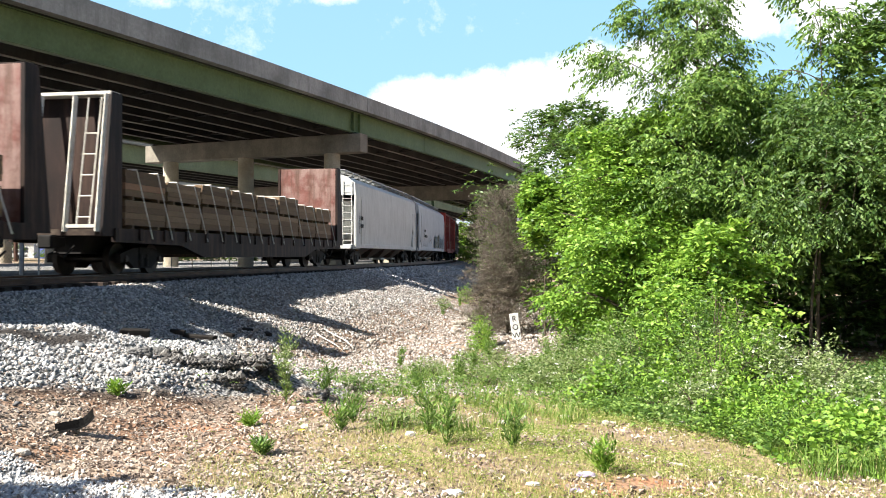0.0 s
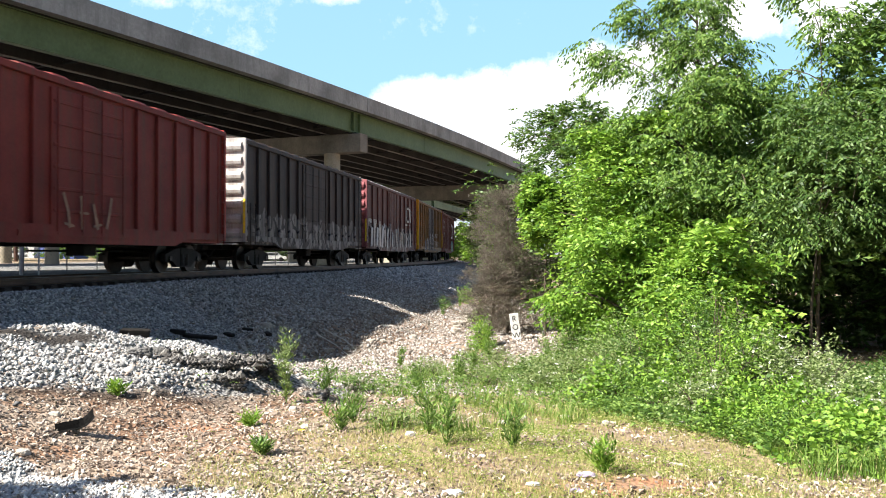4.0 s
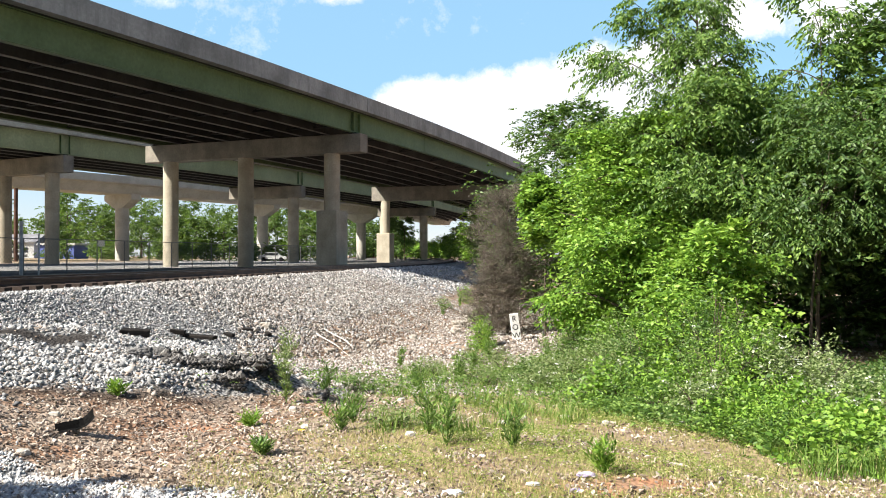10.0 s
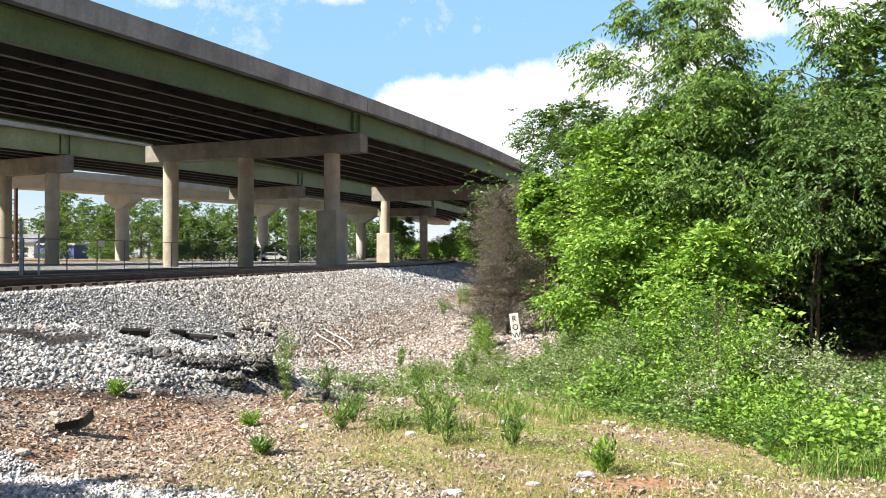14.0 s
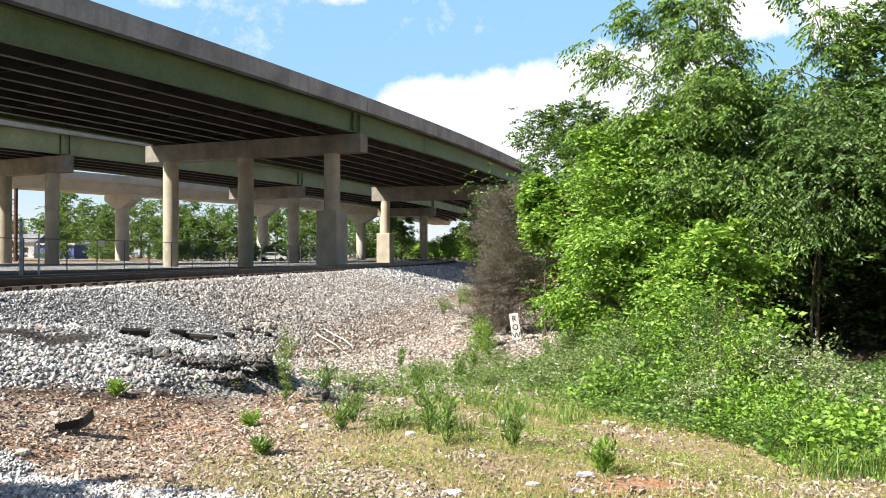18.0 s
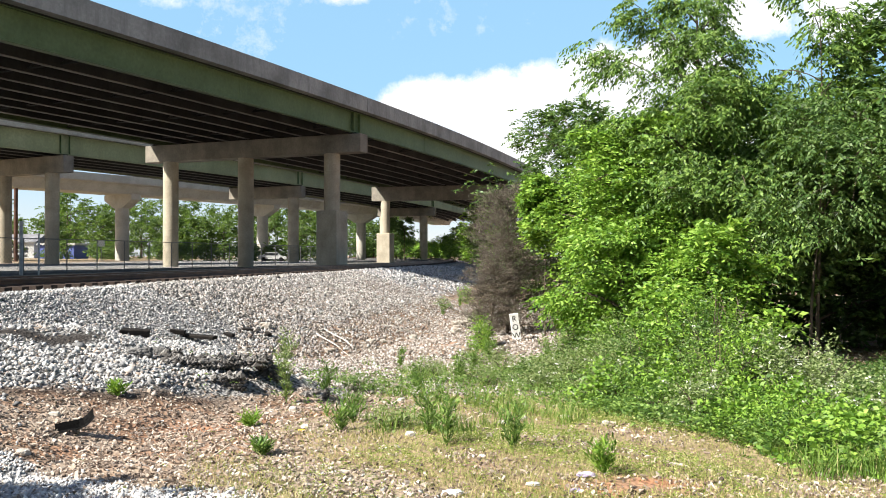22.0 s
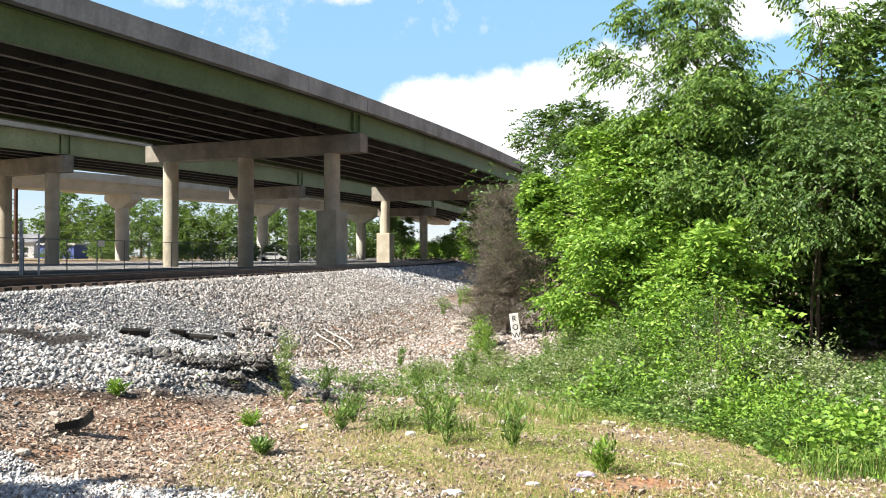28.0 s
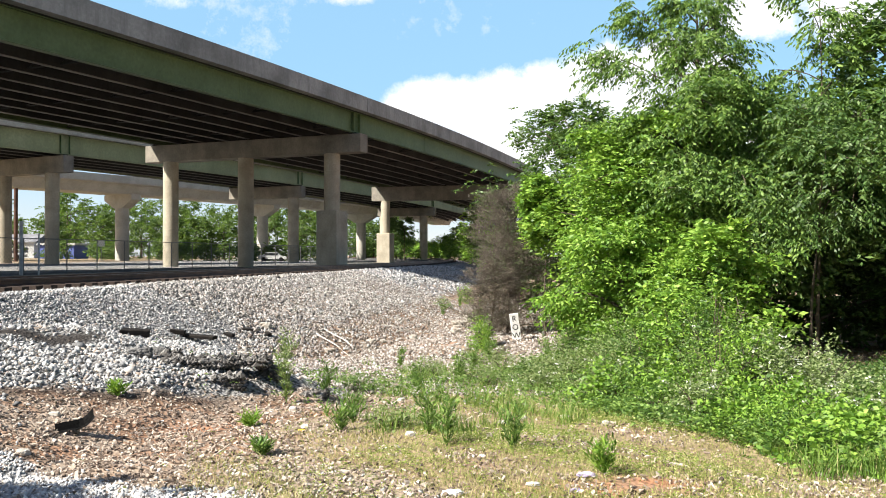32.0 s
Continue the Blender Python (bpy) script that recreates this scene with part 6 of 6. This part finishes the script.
def litter():
    x, y = on_ground(0.087, 0.0985)
    post = tagged(thing("row_marker_post", Matrix.Translation((x, y, gz(x, y) - 0.05)) @ Matrix.Rotation(radians(-8), 4, "Y") @ Matrix.Rotation(radians(-4), 4, "Z")), "white concrete marker post lettered ROW, leaning", "marker post")
    w = 0.105 * y / 20
    h = 0.66 * y / 20
    part("post", boxed(-w, w, -w, w, -0.15, h, 0.012), M["white"], post)
    for i, ch in enumerate("ROW"):
        cu = bpy.data.curves.new("letter", "FONT")
        cu.body, cu.size, cu.align_x, cu.extrude = ch, w * 1.75, "CENTER", 0.003
        ob = new("tmp_letter", cu)
        me = bpy.data.meshes.new_from_object(ob.evaluated_get(bpy.context.evaluated_depsgraph_get()))
        bpy.data.objects.remove(ob)
        bpy.data.curves.remove(cu)
        me.materials.append(M["black"])
        linked("letter", me, post, "black letter", Matrix.Translation((0, -w - 0.004, h - w * 1.75 * (0.95 + i * 1.05))) @ Matrix.Rotation(radians(90), 4, "X"))
    # broken asphalt ledge
    rng = np.random.default_rng(91)
    tri = np.array([(0, 1, 4), (1, 2, 4), (2, 3, 4), (3, 0, 4), (1, 0, 5), (2, 1, 5), (3, 2, 5), (0, 3, 5)])
    base = np.array([(1, 0, 0), (0, 1, 0), (-1, 0, 0), (0, -1, 0), (0.1, 0, 0.8), (0, 0.1, -0.8)], float)
    for tx, ty, sx, sy, sz, n, turn in ((-0.262, 0.133, 0.62, 0.24, 0.045, 1500, 0.1), (-0.252, 0.15, 0.17, 0.12, 0.07, 420, 0.3), (-0.2, 0.141, 0.13, 0.1, 0.08, 320, -0.2), (-0.318, 0.121, 0.12, 0.1, 0.06, 160, 0.5), (-0.15, 0.165, 0.16, 0.07, 0.05, 160, -0.1)):
        x, y = on_ground(tx, ty)
        t = tagged(thing("asphalt_slab"), "broken crumbling dark asphalt slab half buried in gravel", "slab", "broken asphalt slabs")
        u = rng.uniform(-1, 1, (n, 3))
        k = rng.integers(0, 3, n)
        u[np.arange(n), k] = np.sign(u[np.arange(n), k])
        u[:, 2] *= 1 + 0.25 * wob(u[:, 0] * sx, u[:, 1] * sy, 9.0, 3.0)
        px, py = u[:, 0] * sx * (1 + 0.12 * wob(u[:, 1], u[:, 2], 3.0)), u[:, 1] * sy * (1 + 0.2 * wob(u[:, 0] * sx, u[:, 2], 6.0))
        c, s = math.cos(turn), math.sin(turn)
        cen = np.stack([x + px * c - py * s, y + px * s + py * c, gz(x, y) + (0.1 if n == 1500 else 0.3 * sz) + u[:, 2] * sz], -1)
        v = base[None] * (1 + rng.normal(0, 0.3, (n, 6, 1))) + rng.normal(0, 0.25, (n, 6, 3))
        v *= (0.021 * rng.lognormal(0, 0.45, n))[:, None, None]
        part_mesh = fast_mesh("slab", (cen[:, None] + v).reshape(-1, 3), (tri[None] + (np.arange(n) * 6)[:, None, None]).reshape(-1, 3), M["crumb"])
        slab = linked("slab", part_mesh, t)
        part("core", chunk(bmesh.new(), x, y, float(cen[:, 2].mean()), sx * 0.95, sy * 0.95, sz * 0.95, n, turn=math.degrees(turn)), M["asphalt"], t)
    # dark timber scraps along the foot of the ballast
    for tx, ty, L, a, hh in ((-0.36, 0.095, 0.45, 20, 0.1), (-0.3, 0.096, 1.35, -8, 0.05), (-0.31, 0.092, 0.35, 12, 0.08), (-0.25, 0.0955, 0.3, -20, 0.06), (-0.228, 0.088, 0.3, 10, 0.04), (-0.205, 0.094, 0.25, -50, 0.07)):
        x, y = on_ground(tx, ty)
        t = tagged(thing("timber_scrap"), "rotten dark timber scrap lying on ballast", "timber", "timber scraps")
        bm = boxed(-L / 2, L / 2, -0.07, 0.07, -0.02, hh, 0.012)
        for v in bm.verts:
            v.co += Vector((0.04 * noise.noise(v.co * 9), 0.02 * noise.noise(v.co * 7 + Vector((3, 0, 0))), 0.02 * noise.noise(v.co * 8)))
        bmesh.ops.transform(bm, matrix=pose(x, y, gz(x, y) + 0.03, 6, 4, a), verts=bm.verts)
        part("timber", bm, M["char"], t)
    # long pale stick and dry branches
    for tx, ty, L, a in ((-0.13, 0.105, 1.7, -46), (-0.12, 0.1, 1.4, -40), (-0.045, 0.09, 0.9, 50), (-0.06, 0.085, 0.8, 20), (0.34, 0.19, 0.9, 60), (0.3, 0.2, 0.7, 20)):
        x, y = on_ground(tx, ty)
        t = tagged(thing("stick"), "dry pale fallen branch on the ground", "stick", "dry sticks")
        c, s = math.cos(radians(a)), math.sin(radians(a))
        pts = []
        for f in np.linspace(-0.5, 0.5, 6):
            qx, qy = x + c * L * f, y + s * L * f
            pts.append((qx + 0.03 * math.sin(9 * f), qy, gz(qx, qy) + 0.05 + 0.04 * math.cos(5 * f)))
        part("stick", limb(bmesh.new(), pts, 0.022, 0.008, 6), M["strap"], t)
    # pale rocks
    rng = random.Random(77)
    spots = [(-0.208, 0.0845, 0.16), (-0.133, 0.113, 0.12), (-0.035, 0.097, 0.15), (-0.07, 0.101, 0.1), (-0.085, 0.101, 0.1), (0.02, 0.083, 0.3), (0.03, 0.075, 0.22), (0.015, 0.09, 0.2), (-0.49, 0.232, 0.055), (-0.454, 0.187, 0.05), (0.142, 0.191, 0.06), (0.19, 0.197, 0.05), (-0.038, 0.211, 0.05), (-0.33, 0.115, 0.13), (-0.355, 0.118, 0.16)]
    for k in range(26):
        spots.append((rng.uniform(-0.2, 0.12), rng.uniform(0.085, 0.2), rng.uniform(0.03, 0.06)))
    for i, (tx, ty, r) in enumerate(spots):
        x, y = on_ground(tx, ty)
        t = tagged(thing("rock"), "pale angular rock on clay" if i < 13 or i > 14 else "dark grey boulder among gravel", "rock", "loose rocks")
        part("rock_body", chunk(bmesh.new(), x, y, gz(x, y) + r * 0.25, r, r * 0.75, r * 0.5, 40 + i, turn=i * 40, fine=r > 0.09), M["rock"] if i < 13 or i > 14 else M["asphalt"], t)
    # black rubber flap
    x, y = on_ground(-0.43, 0.208)
    t = tagged(thing("rubber_flap"), "torn black rubber flap lying on wood chips", "rubber scrap")
    bm = bmesh.new()
    turn = pose(x, y, gz(x, y) + 0.05, 34, -6, 30)
    g = [[bm.verts.new(turn @ Vector((-0.16 + 0.04 * i, -0.06 + 0.03 * j, 0.012 + 0.11 * max(0.0, (i - 5) / 3) ** 2 + 0.02 * math.cos(j * 1.6)))) for j in range(5)] for i in range(9)]
    for i in range(8):
        for j in range(4):
            bm.faces.new((g[i][j], g[i + 1][j], g[i + 1][j + 1], g[i][j + 1]))
    bmesh.ops.solidify(bm, geom=bm.faces, thickness=0.012)
    part("flap", bm, M["black"], t)
    # crumpled litter
    for tx, ty, r, mat, lab in ((0.012, 0.28, 0.07, "white", "crumpled white plastic bag"), (0.168, 0.26, 0.07, "lilac", "crushed pale violet drink can"), (0.105, 0.27, 0.05, "white", "torn white paper scrap"), (0.155, 0.277, 0.05, "lilac", "torn violet wrapper"), (-0.165, 0.205, 0.04, "yellow", "small yellow wrapper"), (0.01, 0.145, 0.1, "white", "torn white plastic scrap")):
        x, y = on_ground(tx, ty)
        t = tagged(thing("litter"), lab + " on the ground", "litter", "pieces of litter")
        bm = bmesh.new()
        bmesh.ops.create_icosphere(bm, subdivisions=3, radius=1.0)
        for v in bm.verts:
            k = 1 + 0.35 * noise.noise(v.co * 2.5 + Vector((tx * 50, 0, 0))) + 0.15 * noise.noise(v.co * 7)
            v.co = Vector((x + v.co.x * r * k, y + v.co.y * r * 0.6 * k, gz(x, y) + r * 0.22 + v.co.z * r * 0.3 * k))
        part("crumpled_piece", bm, M[mat], t)


M["crumb"] = random_tint("asphalt_crumb", [(0.0, (0.035, 0.032, 0.03)), (0.5, (0.12, 0.11, 0.1)), (0.85, (0.22, 0.21, 0.195)), (1.0, (0.36, 0.34, 0.32))], 0.95, 30)
M["rock"] = worn("pale_rock", (0.5, 0.46, 0.4), (0.3, 0.25, 0.2), (0.62, 0.59, 0.54), 0.9, 4, 20, bumpy=0.5)
M["lilac"] = worn("violet_print", (0.42, 0.36, 0.5), (0.25, 0.2, 0.32), (0.6, 0.55, 0.65), 0.4, 8, 30)
litter()


# ---- beyond the track ----
def fence():
    """Chain-link fence behind the track."""
    f = tagged(thing("chain_link_fence"), "grey chain-link fence behind the track", "fence")
    line = [(-25.2, 41.0), (-22.0, 50.0), (-17.9, 66.0), (-14.0, 84.0), (-10.5, 104.0)]
    seg = []
    for (xa, ya), (xb, yb) in zip(line, line[1:]):
        L = math.hypot(xb - xa, yb - ya)
        n = max(1, round(L / 3.0))
        seg += [((xa + (xb - xa) * i / n, ya + (yb - ya) * i / n), (xa + (xb - xa) * (i + 1) / n, ya + (yb - ya) * (i + 1) / n)) for i in range(n)]
    for (xa, ya), (xb, yb) in seg:
        za, zb = gz(xa, ya), gz(xb, yb)
        part("fence_post", rod(bmesh.new(), (xa, ya, za - 0.2), (xa, ya, za + 1.85), 0.035, seg=8), M["fence"], f)
        part("top_rail", rod(bmesh.new(), (xa, ya, za + 1.83), (xb, yb, zb + 1.83), 0.025, seg=6), M["fence"], f)
        bm = bmesh.new()
        L = math.hypot(xb - xa, yb - ya)
        n = int(L / 0.22)
        d = Vector((xb - xa, yb - ya, 0)) / L
        for i in range(-8, n + 1):
            for sgn in (1, -1):
                p0 = i * 0.22
                a0, a1 = (p0, p0 + 1.76) if sgn > 0 else (p0 + 1.76, p0)
                pts = []
                for u, z in ((a0, 0.04), (a1, 1.8)):
                    pts.append([u, z])
                (u0, z0), (u1, z1) = pts
                lo, hi = max(min(u0, u1), 0), min(max(u0, u1), L)
                if hi - lo < 0.05:
                    continue
                def at(u):
                    return z0 + (z1 - z0) * (u - u0) / (u1 - u0)
                A, B = Vector((xa, ya, za)) + d * lo, Vector((xa, ya, za)) + d * hi
                A.z, B.z = za + at(lo), za + at(hi)
                t = Vector((0, 0, 0.008))
                bm.faces.new([bm.verts.new(q) for q in (A - t, B - t, B + t, A + t)])
        part("wire_mesh", bm, M["fence"], f)
    for px, py, h, r in ((-19.1, 38.7, 2.45, 0.085), (-18.4, 38.9, 1.9, 0.04)):
        part("gate_post", rod(bmesh.new(), (px, py, gz(px, py) - 0.2), (px, py, gz(px, py) + h), r, seg=12), M["galv"], f)


def house(x, y, w, d, h, wall, roof, label, gable=True):
    b = tagged(thing("low_building", Matrix.Translation((x, y, gz(x, y)))), label, "building", "distant buildings")
    part("wall", boxed(-w / 2, w / 2, -d / 2, d / 2, -0.2, h), wall, b)
    if gable:
        bm = bmesh.new()
        pts = [(-d / 2 - 0.4, h), (0, h + d * 0.22), (d / 2 + 0.4, h)]
        a = [bm.verts.new((-w / 2 - 0.4, q, z)) for q, z in pts]
        c = [bm.verts.new((w / 2 + 0.4, q, z)) for q, z in pts]
        for i in range(3):
            bm.faces.new((a[i], a[(i + 1) % 3], c[(i + 1) % 3], c[i]))
        bm.faces.new(a)
        bm.faces.new(c[::-1])
        part("roof", bm, roof, b)
    else:
        part("roof", boxed(-w / 2 - 0.3, w / 2 + 0.3, -d / 2 - 0.3, d / 2 + 0.3, h, h + 0.35), roof, b)
    n = max(2, int(w / 3))
    for i in range(n):
        q = -w / 2 + w * (i + 0.5) / n
        wd = part("window", boxed(q - 0.5, q + 0.5, -d / 2 - 0.03, -d / 2 + 0.02, 0.9, 2.0), M["white"], b)
        part("pane", boxed(q - 0.42, q + 0.42, -d / 2 - 0.045, -d / 2 - 0.032, 0.98, 1.92), M["glass"], wd)
    return b


def parked_car(x, y, turn, paint, label):
    c = tagged(thing("parked_car", Matrix.Translation((x, y, gz(x, y))) @ Matrix.Rotation(turn, 4, "Z")), label, "car", "parked cars")
    bm = bmesh.new()
    prof = [(-2.2, 0.35), (2.2, 0.35), (2.25, 0.75), (1.3, 0.9), (0.75, 1.4), (-0.9, 1.42), (-1.6, 0.95), (-2.2, 0.9)]
    a = [bm.verts.new((p, -0.85, z)) for p, z in prof]
    b = [bm.verts.new((p, 0.85, z)) for p, z in prof]
    bm.faces.new(a)
    bm.faces.new(b[::-1])
    for i in range(8):
        bm.faces.new((a[i], a[(i + 1) % 8], b[(i + 1) % 8], b[i]))
    part("body", bm, paint, c)
    part("side_window", boxed(-1.2, 0.9, -0.875, -0.855, 0.95, 1.3), M["glass"], c)
    for wx in (-1.35, 1.4):
        for wy in (-0.82, 0.82):
            part("wheel", rod(bmesh.new(), (wx, wy - 0.1, 0.33), (wx, wy + 0.1, 0.33), 0.33, seg=16), M["black"], c)


M["fence"] = worn("weathered_fence_steel", (0.16, 0.16, 0.155), (0.1, 0.1, 0.095), (0.24, 0.24, 0.23), 0.6, 4, 25, metal=0.4)
M["blue_wall"] = worn("blue_painted_wall", (0.12, 0.16, 0.42), (0.08, 0.11, 0.3), (0.18, 0.22, 0.5), 0.8, 0.7, 6)
M["pale_wall"] = worn("pale_painted_wall", (0.6, 0.6, 0.58), (0.45, 0.45, 0.43), (0.7, 0.7, 0.68), 0.8, 0.7, 6)
M["grey_roof"] = worn("grey_shingle_roof", (0.22, 0.22, 0.23), (0.14, 0.14, 0.15), (0.3, 0.3, 0.31), 0.9, 1, 8)
M["brown_steel"] = worn("rusty_steel_post", (0.1, 0.055, 0.04), (0.06, 0.035, 0.03), (0.15, 0.08, 0.06), 0.8, 1, 8)
M["glass"] = worn("window_glass", (0.03, 0.035, 0.04), (0.02, 0.022, 0.025), (0.05, 0.055, 0.06), 0.08, 1, 4, bumpy=0.0)
fence()
house(-66.5, 150, 6, 6, 2.3, M["blue_wall"], M["pale_wall"], "low blue building with a pale roof", False)
house(-77, 155, 9, 7, 2.8, M["pale_wall"], M["grey_roof"], "low white building with a grey roof")
parked_car(-60, 118, 0.2, M["pale_wall"], "pale parked car behind the fence")
parked_car(-27.5, 138, 0.1, M["pale_wall"], "white parked car behind the bridge piers")
_p = tagged(thing("steel_post", Matrix.Translation((-50.0, 100.0, gz(-50, 100)))), "tall rusty brown steel post beyond the fence", "post")
part("shaft", rod(bmesh.new(), (0, 0, -0.3), (0, 0, 8.6), 0.22, seg=12), M["brown_steel"], _p)
_p = tagged(thing("sign_panel", Matrix.Translation((-48.0, 120.0, gz(-48, 120)))), "small white sign panel on a post", "sign")
part("shaft", rod(bmesh.new(), (0, 0, -0.3), (0, 0, 2.6), 0.06, seg=8), M["galv"], _p)
part("panel", boxed(-0.5, 0.5, -0.1, -0.06, 2.0, 2.9), M["white"], _p)


# ---- clouds ----
def cloud_material(name, blobs, strength, veil):
    m, n, l, b = nodes_of(name)
    n.remove(b)
    co = coords(n)
    sx = n.new("ShaderNodeSeparateXYZ")
    l.new(co, sx.inputs[0])
    big, nz = tex(n, l, co, 0.0022, 3, 0.5), tex(n, l, co, 0.008, 10, 0.68)
    total = None
    for cx, cz, rx, rz, amount in blobs:
        dx = calc(n, l, "DIVIDE", calc(n, l, "SUBTRACT", sx.outputs["X"], cx), rx)
        dz = calc(n, l, "DIVIDE", calc(n, l, "SUBTRACT", sx.outputs["Z"], cz), rz)
        r2 = calc(n, l, "ADD", calc(n, l, "MULTIPLY", dx, dx), calc(n, l, "MULTIPLY", dz, dz))
        v = calc(n, l, "MULTIPLY", calc(n, l, "SUBTRACT", 1.0, r2), amount)
        total = v if total is None else calc(n, l, "MAXIMUM", total, v)
    lump = calc(n, l, "ADD", calc(n, l, "MULTIPLY", calc(n, l, "SUBTRACT", nz, 0.5), 1.7), calc(n, l, "MULTIPLY", calc(n, l, "SUBTRACT", big, 0.5), 0.8))
    dens = calc(n, l, "ADD", total, lump)
    alpha = ramp(n, l, dens, [(0.0, (veil, veil, veil)), (0.3, (0.75, 0.75, 0.75)), (0.6, (1, 1, 1))])
    shade = ramp(n, l, tex(n, l, co, 0.0035, 7, 0.6), [(0.38, (0.74, 0.8, 0.88)), (0.56, (1, 1, 1))])
    low = ramp(n, l, calc(n, l, "DIVIDE", sx.outputs["Z"], 1000.0), [(0.05, (0.9, 0.95, 1.0)), (0.12, (0.72, 0.85, 0.96)), (0.42, (0.36, 0.68, 0.97))])
    em = n.new("ShaderNodeEmission")
    l.new(mix(n, l, ramp(n, l, dens, [(0.0, (0, 0, 0)), (0.45, (1, 1, 1))]), low, shade), em.inputs["Color"])
    em.inputs["Strength"].default_value = strength
    tr = n.new("ShaderNodeBsdfTransparent")
    mx = n.new("ShaderNodeMixShader")
    l.new(alpha, mx.inputs[0])
    l.new(tr.outputs[0], mx.inputs[1])
    l.new(em.outputs[0], mx.inputs[2])
    l.new(mx.outputs[0], n["Material Output"].inputs["Surface"])
    return m


CLOUD_Y = 3000.0


def clouds():
    k = CLOUD_Y / 1513.0
    spots = []
    for px, py, rx, ry, a in ((750, 200, 120, 75, 1.2), (860, 210, 160, 95, 1.2), (970, 200, 150, 100, 1.2), (1060, 160, 130, 95, 1.2), (900, 300, 330, 90, 1.4), (1180, 120, 120, 70, 1.0),
                              (330, -30, 130, 55, 0.3), (430, 45, 70, 55, 0.12), (1300, 30, 110, 50, 0.8), (1490, 20, 140, 70, 0.8), (570, -15, 80, 22, 0.3), (780, 40, 60, 25, 0.05), (1100, 300, 300, 150, 1.4)):
        spots.append(((px - 784) * k, (453 - py) * k, rx * k, ry * k, a))
    bm = bmesh.new()
    v = [bm.verts.new(q) for q in ((-4200, 0, -60), (4200, 0, -60), (4200, 0, 1500), (-4200, 0, 1500))]
    bm.faces.new(v)
    me = bpy.data.meshes.new("clouds")
    bm.to_mesh(me)
    bm.free()
    me.materials.append(cloud_material("cloud_bank", spots, 0.56, 0.6))
    ob = linked("backdrop", me)
    ob.location = (0, CLOUD_Y, 2.0)
    tagged(ob, "white cumulus clouds in a hazy blue sky", "sky", kind="structure")
    return ob


CLOUDS = clouds()


motions()
